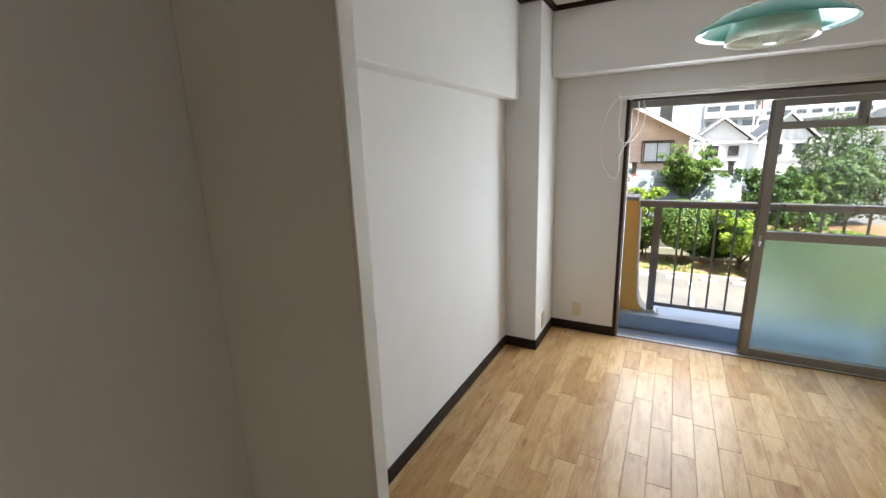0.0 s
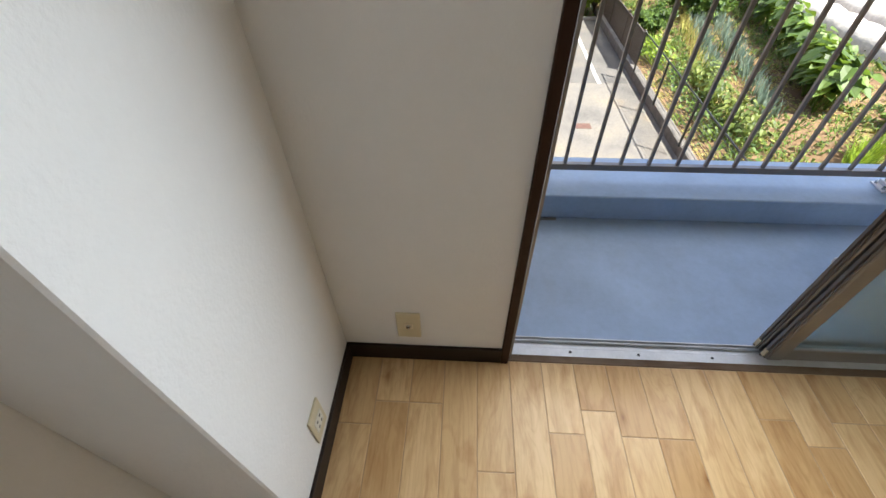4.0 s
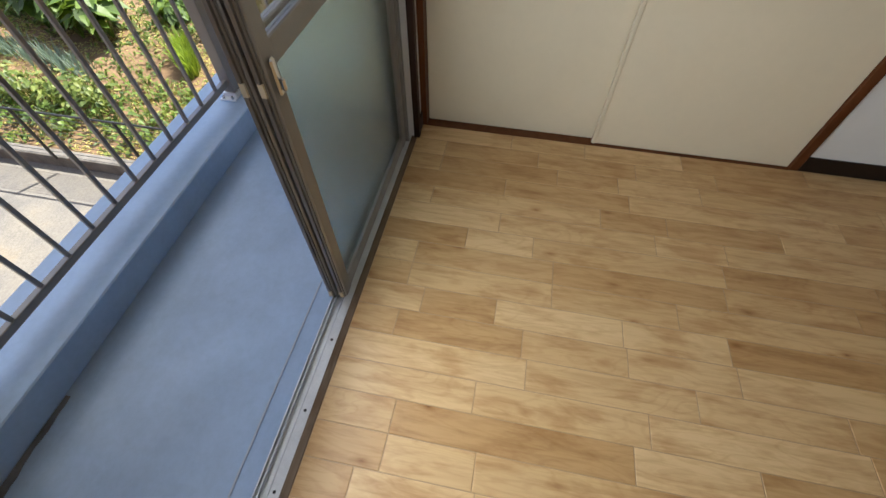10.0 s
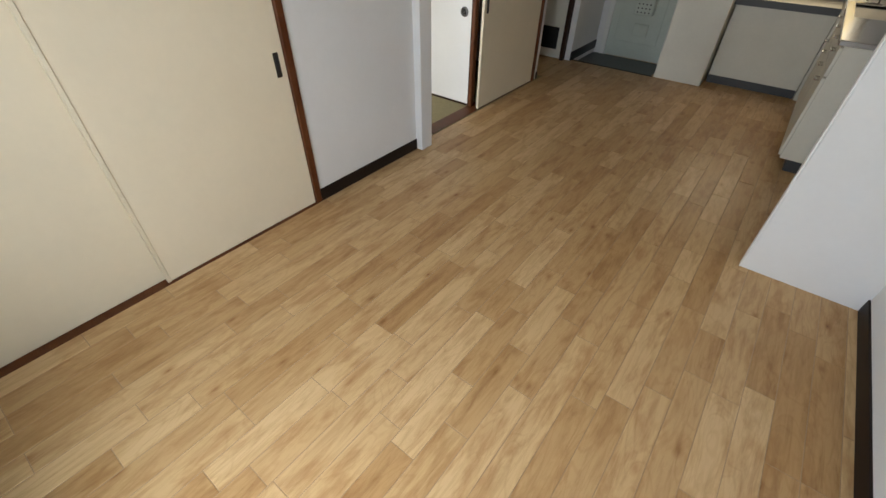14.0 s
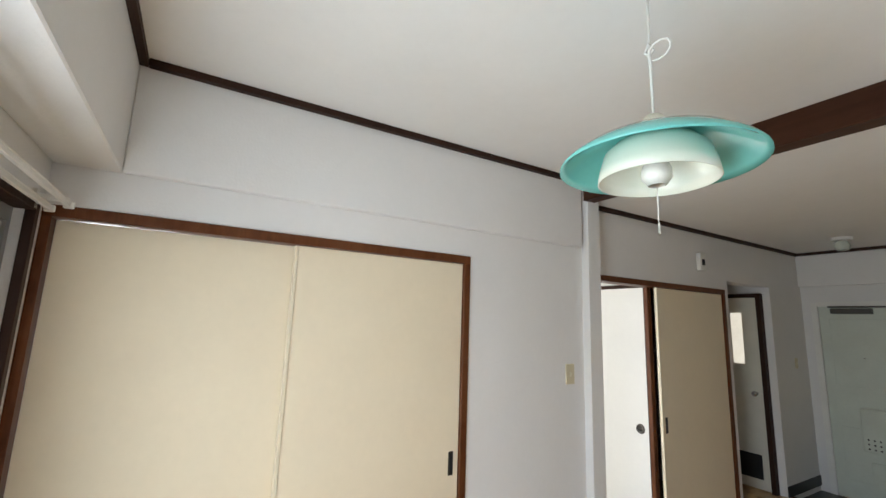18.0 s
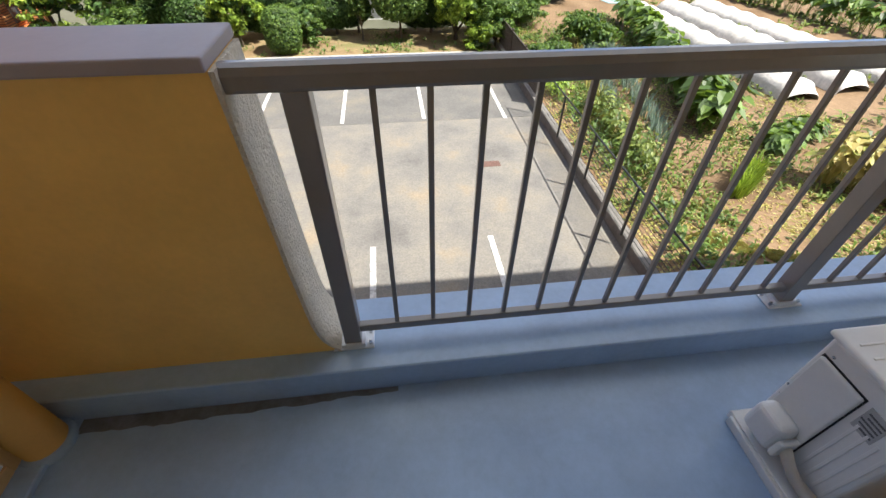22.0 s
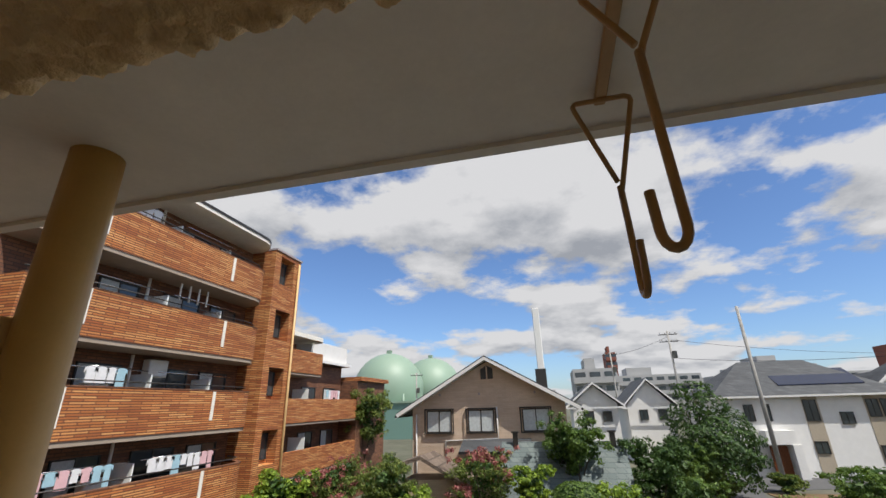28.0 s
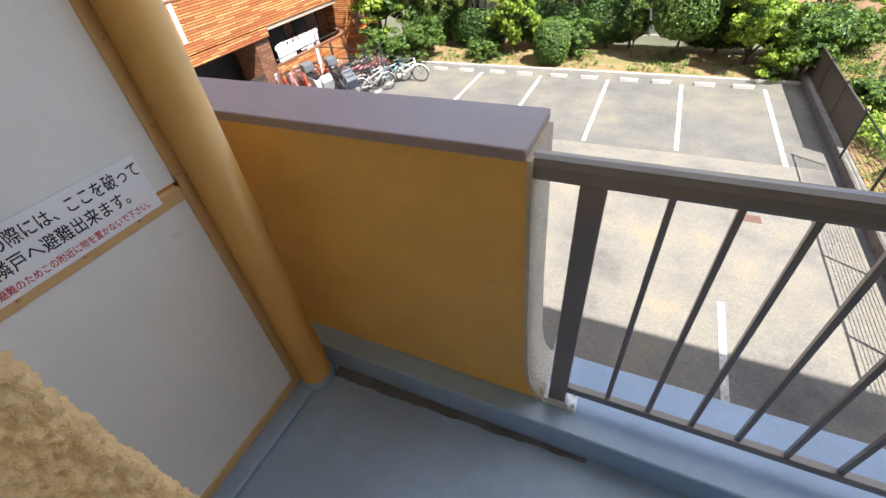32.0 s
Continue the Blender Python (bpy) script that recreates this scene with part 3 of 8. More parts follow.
def rough_render(path, up, n_up, name, label):
    """A trowelled stucco skin along a bent line, pushed along 'up', with real lumps."""
    pts = []
    for i in range(len(path) - 1):
        p, q = Vector(path[i]), Vector(path[i + 1])
        n = max(1, int((q - p).length / 0.0035))
        pts += [p.lerp(q, k / n) for k in range(n)]
    pts.append(Vector(path[-1]))
    up = Vector(up)
    vs, fs = [], []
    m = len(pts)
    for j in range(n_up + 1):
        for i, p in enumerate(pts):
            d = (pts[min(i + 1, m - 1)] - pts[max(i - 1, 0)]).normalized()
            nrm = d.cross(up).normalized()
            q = p + up * (j / n_up)
            h = noise.noise(q * 105) * 0.8 + noise.noise(q * 52) * 0.3
            vs.append(q + nrm * (0.004 + 0.012 * h))
    for j in range(n_up):
        for i in range(m - 1):
            a = j * m + i
            fs.append((a, a + 1, a + m + 1, a + m))
    me = bpy.data.meshes.new(name)
    me.from_pydata([tuple(v) for v in vs], [], fs)
    me.materials.append(STUCCO)
    for f in me.polygons:
        f.use_smooth = True
    return tagged(new(name, me), label, "wall", kind="structure")


rough_render([(RX0 - 0.06, OUT, FZ), (RX0 - 0.012, OUT, FZ), (RX0 - 0.003, OUT - 0.003, FZ), (RX0, OUT - 0.012, FZ), (RX0, 0.127, FZ)][::-1], (0, 0, RTOP - FZ), 650, "wall_outer_render", "lumpy ochre stucco render beside the window")
rough_render([(RX0, 0.127, RTOP), (RX0, OUT - 0.012, RTOP), (RX0, OUT - 0.003, RTOP + 0.003), (RX0, OUT, RTOP + 0.012), (RX0, OUT, RTOP + 0.05)], (1.5, 0, 0), 430, "wall_outer_head_render", "lumpy ochre stucco render over the window")
setting("balcony_soffit", boxes((-6.0, 8.0, OUT - 0.01, 1.41, 2.50, 2.66), (-6.0, 8.0, 1.36, 1.41, 2.482, 2.50)), SLABWHITE, "off-white balcony ceiling slab with a dark edge", "ceiling")
edge = [(0.885, KT), (0.879, -0.225), (0.853, -0.195), (0.832, -0.16), (0.817, -0.11), (0.808, -0.05), (0.803, 0.02), (0.79, 0.28), (0.782, 0.6), (0.772, 0.925)]
setting("balcony_parapet", prism(bmesh.new(), [(-3.5, KT)] + edge + [(-3.5, 0.925)], 1.255, 1.49, "y"), [ORANGE], "smooth ochre painted balcony parapet", "parapet")
setting("balcony_parapet_edge", prism(bmesh.new(), edge + [(x + 0.014, z) for x, z in reversed(edge)], 1.247, 1.492, "y"), STUCCOPALE, "pale rough stucco end of the parapet", "parapet")
setting("balcony_coping", boxes((-3.5, 0.772, 1.235, 1.51, 0.925, 0.962), bev=0.006, seg=2), CAPM, "mauve-grey painted coping on the parapet", "coping")
# rest of the house around the flat, for shade and closing
house = tagged(new("house_body"), "ochre stucco apartment house round the flat", "building", kind="structure")
for bx in ((-9, -0.151, -10, 0.12, -4.3, 5.6), (4.75, 14, -10, 0.12, -4.3, 5.6), (-0.15, 4.75, -10, OUT - 0.012, 2.66, 5.6), (-0.15, 4.75, -10, 0.098, -4.3, -0.1), (-0.15, 2.85, -10, -7.6, -0.1, 2.6), (2.85, 4.75, -10, -5.45, -0.1, 2.6)):
    part("wall", boxes(bx), STUCCO, house)
part("roof", boxes((-9, 14, -10, 2.0, 5.6, 5.75)), SLABWHITE, house)
win2 = tagged(new("window_2"), "bronze-grey aluminium window of the mat room", "window", kind="structure")
for bx in ((3.4, 3.44, 0.2, 0.26, 0.1, 1.78), (4.46, 4.5, 0.2, 0.26, 0.1, 1.78), (3.44, 4.46, 0.2, 0.26, 0.1, 0.15), (3.44, 4.46, 0.2, 0.26, 1.73, 1.78), (3.93, 3.97, 0.2, 0.26, 0.15, 1.73)):
    part("frame_bar", boxes(bx, bev=0.002), ALU, win2)
for bx in ((3.44, 3.93, 0.228, 0.233, 0.15, 1.73), (3.97, 4.46, 0.228, 0.233, 0.15, 1.73)):
    part("pane", boxes(bx), GLASS, win2).visible_shadow = False

# ---- balcony window ----
def window_frame():
    ob = tagged(new("window_1"), "bronze-grey aluminium sliding balcony window with clear and frosted panes", "window", kind="structure")
    part("casing", boxes((JX0 - 0.024, JX0, -0.011, 0.012, 0, WTOP + 0.03), bev=0.002), DARKWOOD, ob, "dark brown wooden casing")
    part("casing", boxes((JX1, JX1 + 0.035, -0.014, 0.012, 0, WTOP + 0.03), bev=0.002), DARKWOOD, ob, "dark brown wooden casing")
    part("casing", boxes((JX0, JX1, -0.014, 0.05, WTOP, WTOP + 0.03), bev=0.002), DARKWOOD, ob, "dark brown wooden casing")
    part("frame_jamb", boxes((JX0 - 0.004, JX0 + 0.012, 0.0125, 0.037, 0.0005, WTOP), (JX0 - 0.010, JX0 + 0.004, 0.037, 0.125, -0.025, WTOP), (JX0 + 0.004, JX0 + 0.010, 0.058, 0.064, -0.02, WTOP), (JX0 + 0.004, JX0 + 0.010, 0.096, 0.102, -0.02, WTOP)), ALU, ob)
    part("frame_jamb", boxes((JX1 - 0.03, JX1 - 0.001, 0.037, 0.125, -0.025, WTOP), (JX1 - 0.036, JX1 - 0.03, 0.06, 0.068, -0.02, WTOP)), ALU, ob)
    part("frame_head", boxes((JX0 + 0.004, JX1 - 0.03, 0.037, 0.125, WTOP - 0.045, WTOP - 0.001)), ALU, ob)
    xa, xb = JX0 + 0.004, JX1 - 0.03
    track = boxes((xa, xb, 0.0262, 0.099, -0.04, -0.022), (xa, xb, 0.0262, 0.056, -0.022, -0.003), (xa, xb, 0.0595, 0.0625, -0.022, -0.008), (xa, xb, 0.0625, 0.074, -0.022, -0.014), (xa, xb, 0.085, 0.088, -0.022, -0.008), (xa, xb, 0.096, 0.099, -0.022, -0.006), (xa, xb, 0.099, 0.112, -0.05, -0.036))
    tr = part("sill_track", track, ALULIGHT, ob, "bare aluminium sliding track")
    for x in (0.95, 1.168, 1.4):
        part("screw", lathe(bmesh.new(), [(0, 0.003), (0.004, 0.002), (0.005, 0)], 8, (x, 0.043, -0.003)), BLACK, tr)
    return ob


def sash(name, x0, x1, y0, y1, parent, latch):
    """One sliding sash: stiles, rails, a transom with two small vent panes, clear pane, frosted pane."""
    zb, zt = -0.015, WTOP - 0.05
    s, ym = 0.048, (y0 + y1) / 2
    ob = part(name, boxes((x0, x0 + s, y0, y1, zb, zt), bev=0.003), ALU, parent, "bronze-grey aluminium sash")
    part("stile", boxes((x1 - s, x1, y0, y1, zb, zt), bev=0.003), ALU, ob)
    for z0, z1 in ((zb, zb + 0.07), (0.84, 0.895), (1.545, 1.59), (zt - 0.04, zt)):
        part("rail", boxes((x0 + s, x1 - s, y0 + 0.003, y1 - 0.003, z0, z1), bev=0.003), ALU, ob)
    xm = (x0 + x1) / 2
    part("mullion", boxes((xm - 0.012, xm + 0.012, y0 + 0.004, y1 - 0.004, 1.59, zt - 0.04)), ALU, ob)
    g = 0.0025
    for nm, a, b, z0, z1, mt in (("clear_pane", x0 + s, x1 - s, 0.895, 1.545, GLASS), ("vent_pane", x0 + s, xm - 0.012, 1.59, zt - 0.04, GLASS), ("vent_pane", xm + 0.012, x1 - s, 1.59, zt - 0.04, GLASS), ("frosted_pane", x0 + s, x1 - s, zb + 0.07, 0.84, FROST)):
        p = part(nm, boxes((a, b, ym - g, ym + g, z0, z1)), mt, ob)
        p.visible_shadow = False
    # grooved outer side of the meeting stile
    part("stile_groove", boxes((x0 - 0.006, x0, y0 + 0.006, y0 + 0.011, zb, zt), (x0 - 0.006, x0, y1 - 0.011, y1 - 0.006, zb, zt), (x0 - 0.010, x0, ym - 0.002, ym + 0.003, zb + 0.02, zt)), RAILM, ob)
    if latch:
        part("latch", boxes((x0 + 0.014, x0 + 0.032, y0 - 0.009, y0, 0.79, 0.87), (x0 + 0.018, x0 + 0.028, y0 - 0.02, y0 - 0.008, 0.80, 0.83), bev=0.004), CHROME, ob, "chrome crescent latch")
        tube(q := bmesh.new(), [(xm, y0 - 0.004, 1.60), (xm, y0 - 0.02, 1.585), (xm, y0 - 0.022, 1.555)], 0.004, 6)
        part("vent_catch", q, BLACK, ob)
    part("edge_bumper", boxes((x0 - 0.011, x0 - 0.006, ym - 0.006, ym + 0.006, 0.0, 0.03), (x0 - 0.011, x0 - 0.006, ym - 0.006, ym + 0.006, 0.80, 0.83)), IVORYEDGE, ob, "yellowed rubber bumper")
    return ob


win = window_frame()
sash("sash", 1.57, 2.43, 0.046, 0.078, win, True)
sash("sash", 1.566, 2.40, 0.084, 0.116, win, False)


def curtain_rail():
    ob = thing("curtain_rail", "white double curtain rail above the balcony window", "curtain rail", (1.6, -0.06, 1.80))
    for y, z in ((-0.02, 0.012), (0.025, -0.006)):
        part("rail", boxes((-0.92, 0.90, y - 0.006, y + 0.006, z - 0.008, z + 0.008), (-0.92, 0.90, y - 0.009, y + 0.009, z + 0.006, z + 0.010), bev=0.002), plain("white_rail_paint", (0.74, 0.73, 0.70), 0.4), ob)
    for x in (-0.85, 0.0, 0.85):
        part("bracket", boxes((x - 0.012, x + 0.012, -0.028, 0.055, 0.012, 0.026), (x - 0.012, x + 0.012, 0.046, 0.058, -0.02, 0.04)), ACWHITE, ob)
    for x in (-0.92, 0.90):
        part("end_cap", boxes((x - 0.008, x + 0.008, -0.034, -0.006, 0.0, 0.024), (x - 0.008, x + 0.008, 0.012, 0.04, -0.018, 0.006), bev=0.003), ACWHITE, ob)


curtain_rail()

wire = thing("antenna_cable", "thin white antenna cable hanging in loops beside the window", "cable", (0.70, -0.01, 1.80))
def strand(loop, r):
    """A cable through the points, rounded by a spline."""
    pts = []
    for i in range(len(loop) - 1):
        p0, p1, p2, p3 = (Vector(loop[max(0, min(len(loop) - 1, i + k))]) for k in (-1, 0, 1, 2))
        for u in range(5):
            s = u / 5
            pts.append(0.5 * ((2 * p1) + (p2 - p0) * s + (2 * p0 - 5 * p1 + 4 * p2 - p3) * s * s + (3 * p1 - p0 - 3 * p2 + p3) * s ** 3))
    pts.append(Vector(loop[-1]))
    return tube(bmesh.new(), pts, r, 6)


CABLEW = plain("white_cable_sheath", (0.80, 0.79, 0.76), 0.45, var=0.04)
part("cable", strand([(0.05, -0.02, 0.03), (-0.03, -0.015, 0.0), (-0.09, -0.012, -0.07), (-0.128, -0.012, -0.20), (-0.132, -0.012, -0.34), (-0.118, -0.012, -0.44), (-0.08, -0.012, -0.52), (-0.045, -0.014, -0.555), (-0.015, -0.016, -0.54),
                      (-0.004, -0.02, -0.47), (-0.008, -0.025, -0.40), (0.02, -0.03, -0.34), (0.07, -0.03, -0.25), (0.10, -0.03, -0.14), (0.10, -0.03, -0.03)], 0.0038), CABLEW, wire)
part("cable", strand([(0.13, -0.028, -0.03), (0.145, -0.028, -0.12), (0.13, -0.028, -0.21), (0.085, -0.028, -0.28), (0.03, -0.026, -0.305), (-0.01, -0.022, -0.27), (-0.02, -0.02, -0.17), (-0.015, -0.02, -0.05), (0.0, -0.02, 0.02)], 0.0034), CABLEW, wire)

# ---- sliding paper doors ----
def fusuma(name, y0, y1, x0, x1, zt, mat, label, edge=None, pull=None, group=""):
    ob = thing(name, label, "sliding door", (x0, (y0 + y1) / 2, 0), group)
    h = (y1 - y0) / 2
    part("panel", boxes((0, x1 - x0, -h, h, 0.004, zt), bev=0.002), mat, ob)
    if edge is not None:
        e = edge * h
        part("edge_strip", boxes((-0.005, x1 - x0 - 0.002, e - 0.008, e + 0.008, 0.004, zt), bev=0.002), IVORYEDGE, ob, "cream wooden edge strip")
    if pull is not None:
        yy, zz = pull
        p = part("pull", boxes((-0.003, 0.004, yy - 0.014, yy + 0.014, zz - 0.055, zz + 0.055), bev=0.002), plain("dark_bronze", (0.05, 0.04, 0.03), 0.4, 0.6), ob, "dark bronze recessed pull")
        part("pull_hollow", boxes((-0.0045, 0.0, yy - 0.008, yy + 0.008, zz - 0.046, zz + 0.046)), BLACK, p)
    return ob


setting("door_frame_1", boxes((W - 0.012, W + 0.10, -1.719, 0, HEAD, HEAD + 0.04), (W - 0.012, W + 0.10, -1.719, -1.682, 0, HEAD), (W - 0.012, W + 0.10, -0.028, -0.001, 0, HEAD), bev=0.002), REDWOOD, "red-brown stained wooden sliding door frame", "door frame")
setting("door_sill_1", boxes((W - 0.012, W + 0.10, -1.682, -0.028, -0.02, 0.003)), REDWOOD, "red-brown wooden door sill", "sill")
fusuma("sliding_door", -0.87, -0.03, W + 0.036, W + 0.056, HEAD - 0.004, FUSUMA, "cream papered sliding door beside the window, closed", None, (0.38, 0.80), "living room sliding doors")
fusuma("sliding_door", -1.68, -0.825, W + 0.004, W + 0.024, HEAD - 0.004, FUSUMA, "cream papered sliding door by the white wall, closed", 1.0, (-0.385, 0.79), "living room sliding doors")

KX = 2.637
setting("door_frame_2", boxes((KX - 0.01, KX + 0.11, -4.44, -2.70, HEAD, HEAD + 0.04), (KX - 0.01, KX + 0.11, -4.44, -4.40, 0, HEAD), (KX + 0.07, KX + 0.10, -3.50, -3.455, 0, HEAD), bev=0.002), REDWOOD, "red-brown stained wooden frame of the mat room door", "door frame")
setting("door_sill_2", boxes((KX - 0.01, KX + 0.11, -4.40, -2.70, -0.02, 0.006)), REDWOOD, "red-brown wooden door sill", "sill")
fusuma("sliding_door", -4.40, -3.475, KX + 0.004, KX + 0.024, HEAD - 0.004, FUSUMA, "cream papered sliding door of the mat room, half open", 1.0, (0.42, 0.78), "mat room sliding doors")
closet = thing("closet_door", "white papered closet door with a round pull in the mat room", "closet door", (3.22, -3.48, 0))
part("panel", boxes((-0.47, 0.47, -0.012, 0.008, 0.02, 1.78)), FUSWHITE, closet)
part("frame", boxes((-0.485, -0.47, -0.012, 0.014, 0.02, 1.78), (-0.485, 0.47, -0.012, 0.014, 1.78, 1.81), (-0.485, 0.47, -0.012, 0.012, 0.005, 0.02)), DARKWOOD, closet, "dark brown wooden frame")
q = bmesh.new()
lathe(q, [(0.0, 0.004), (0.018, 0.004), (0.022, 0.009), (0.032, 0.010), (0.036, 0.0)], 20)
bmesh.ops.rotate(q, verts=q.verts[:], cent=(0, 0, 0), matrix=Matrix.Rotation(-math.pi / 2, 3, "X"))
bmesh.ops.translate(q, verts=q.verts[:], vec=(-0.40, 0.008, 0.72))
part("pull", q, plain("dark_bronze_ring", (0.12, 0.11, 0.10), 0.35, 0.7), closet, "round dark metal pull")

# ---- pendant lamp ----
TEALG = plain("teal_glass", (0.16, 0.55, 0.51), 0.12, var=0.05, coat=0.3)
OPAL = plain("opal_glass", (0.80, 0.84, 0.74), 0.25, var=0.03)
OPAL.node_tree.nodes["Principled BSDF"].inputs["Transmission Weight"].default_value = 0.25
lamp = thing("pendant_lamp", "teal glass pendant lamp with an opal bowl, switched off", "pendant lamp", (1.30, -1.40, 1.83))
part("glass_shade", lathe(bmesh.new(), [(0.055, 0.115), (0.12, 0.105), (0.175, 0.082), (0.212, 0.055), (0.226, 0.040), (0.226, 0.034), (0.211, 0.048), (0.172, 0.074), (0.12, 0.097), (0.055, 0.107)], 48), TEALG, lamp, "wide teal glass shade")
part("opal_bowl", lathe(bmesh.new(), [(0.05, 0.100), (0.095, 0.093), (0.118, 0.07), (0.130, 0.03), (0.135, 0.0), (0.131, 0.0), (0.126, 0.03), (0.113, 0.067), (0.092, 0.088), (0.05, 0.095)], 40), OPAL, lamp, "opal white glass bowl")
part("bulb", lathe(bmesh.new(), [(0, -0.016), (0.02, -0.011), (0.034, 0.008), (0.034, 0.03), (0.02, 0.06), (0.016, 0.09)], 20), plain("white_bulb", (0.82, 0.83, 0.78), 0.3), lamp)
part("socket", lathe(bmesh.new(), [(0.02, 0.09), (0.045, 0.112), (0.042, 0.125), (0.034, 0.15), (0.02, 0.168), (0.004, 0.172)], 24), plain("cream_socket", (0.74, 0.73, 0.62), 0.4), lamp)
part("cord", tube(bmesh.new(), [(0, 0, 0.17), (0.002, 0, 0.35), (0, 0, 0.545)], 0.0035, 8), ACWHITE, lamp)
knot = bmesh.new()
tube(knot, [(0.0, 0.0, 0.33), (0.012, 0.004, 0.345), (0.0, 0.006, 0.365), (-0.008, 0, 0.345), (0.01, -0.006, 0.335)], 0.004, 6)
tube(knot, [(0.03 * math.cos(a) - 0.03, 0.01, 0.33 + 0.025 * math.sin(a)) for a in [k * 0.6 for k in range(10)]], 0.0028, 6)
part("cord_loop", knot, ACWHITE, lamp)
part("ceiling_rose", boxes((-0.03, 0.03, -0.022, 0.022, 0.54, 0.575), bev=0.006), plain("taupe_plastic", (0.33, 0.29, 0.24), 0.45), lamp, "taupe ceiling rose")
part("pull_cord", tube(bmesh.new(), [(0.0, 0.0, 0.0), (0.001, 0, -0.10)], 0.0012, 6), ACWHITE, lamp)
part("pull_knob", lathe(bmesh.new(), [(0, -0.135), (0.003, -0.13), (0.0025, -0.105), (0, -0.10)], 8), ACWHITE, lamp)

# ---- wall plates ----
def plate(name, label, at, normal, w, h, kind):
    """A moulded wall plate with what sits in it; built facing -y and turned."""
    rz = {"-y": 0, "+x": 90, "-x": -90, "+y": 180}[normal]
    ob = thing(name, label, "wall plate", at)
    ob.matrix_basis = pose(*at, 0, 0, rz)
    part("cover", boxes((-w / 2, w / 2, -0.007, 0, -h / 2, h / 2), bev=0.003, seg=2), IVORY, ob)
    if kind == "socket":
        f = part("socket_face", boxes((-0.022, 0.022, -0.009, -0.006, -0.024, 0.024), bev=0.002), plain("white_socket", (0.72, 0.70, 0.62), 0.35), ob)
        for x in (-0.009, 0.009):
            for z in (-0.012, 0.012):
                part("slot", boxes((x - 0.0035, x + 0.0035, -0.0098, -0.008, z - 0.003, z + 0.003)), BLACK, f)
    elif kind == "aerial":
        f = part("aerial_face", boxes((-0.013, 0.013, -0.009, -0.006, -0.012, 0.012), bev=0.001), IVORYEDGE, ob)
        q = lathe(bmesh.new(), [(0.0, 0.001), (0.003, 0.001), (0.003, 0.004), (0.006, 0.004), (0.007, 0.0)], 14)
        bmesh.ops.rotate(q, verts=q.verts[:], cent=(0, 0, 0), matrix=Matrix.Rotation(math.pi / 2, 3, "X"))
        bmesh.ops.translate(q, verts=q.verts[:], vec=(0, -0.009, 0))
        part("aerial_socket", q, STEEL, f, "metal aerial socket")
    elif kind == "switch":
        part("rocker", boxes((-0.008, 0.008, -0.012, -0.006, -0.014, 0.014), bev=0.003), plain("pale_rocker", (0.7, 0.66, 0.5), 0.35), ob)
    return ob


plate("wall_socket", "ivory plastic double wall socket low on the pillar", (0.238, -0.283, 0.170), "+x", 0.07, 0.118, "socket")
plate("aerial_plate", "ivory plastic aerial plate low on the window wall", (0.44, 0.0, 0.187), "-y", 0.07, 0.118, "aerial")
plate("light_switch", "ivory plastic light switch plate on white wall", (W, -2.463, 1.185), "-x", 0.07, 0.118, "switch")
plate("light_switch", "ivory plastic light switch plate by the entrance", (KX, -5.72, 1.17), "-x", 0.05, 0.1, "switch")
bell = thing("chime", "white door chime box with a black button on the wall", "door chime", (KX, -4.08, 2.03))
part("case", boxes((-0.035, 0, -0.045, 0.045, -0.075, 0.075), bev=0.006), ACWHITE, bell)
part("grille", boxes((-0.038, -0.034, -0.02, 0.02, -0.03, 0.02)), BLACK, bell)

# ---- kitchen and entrance ----
CREAM = plain("cream_laminate", (0.70, 0.67, 0.58), 0.42, var=0.05, scale=3)
GREYTOP = plain("dark_grey_edge", (0.05, 0.05, 0.052), 0.45)
DOORP = plain("pale_grey_green_door_paint", (0.60, 0.645, 0.57), 0.45, var=0.06, scale=4)


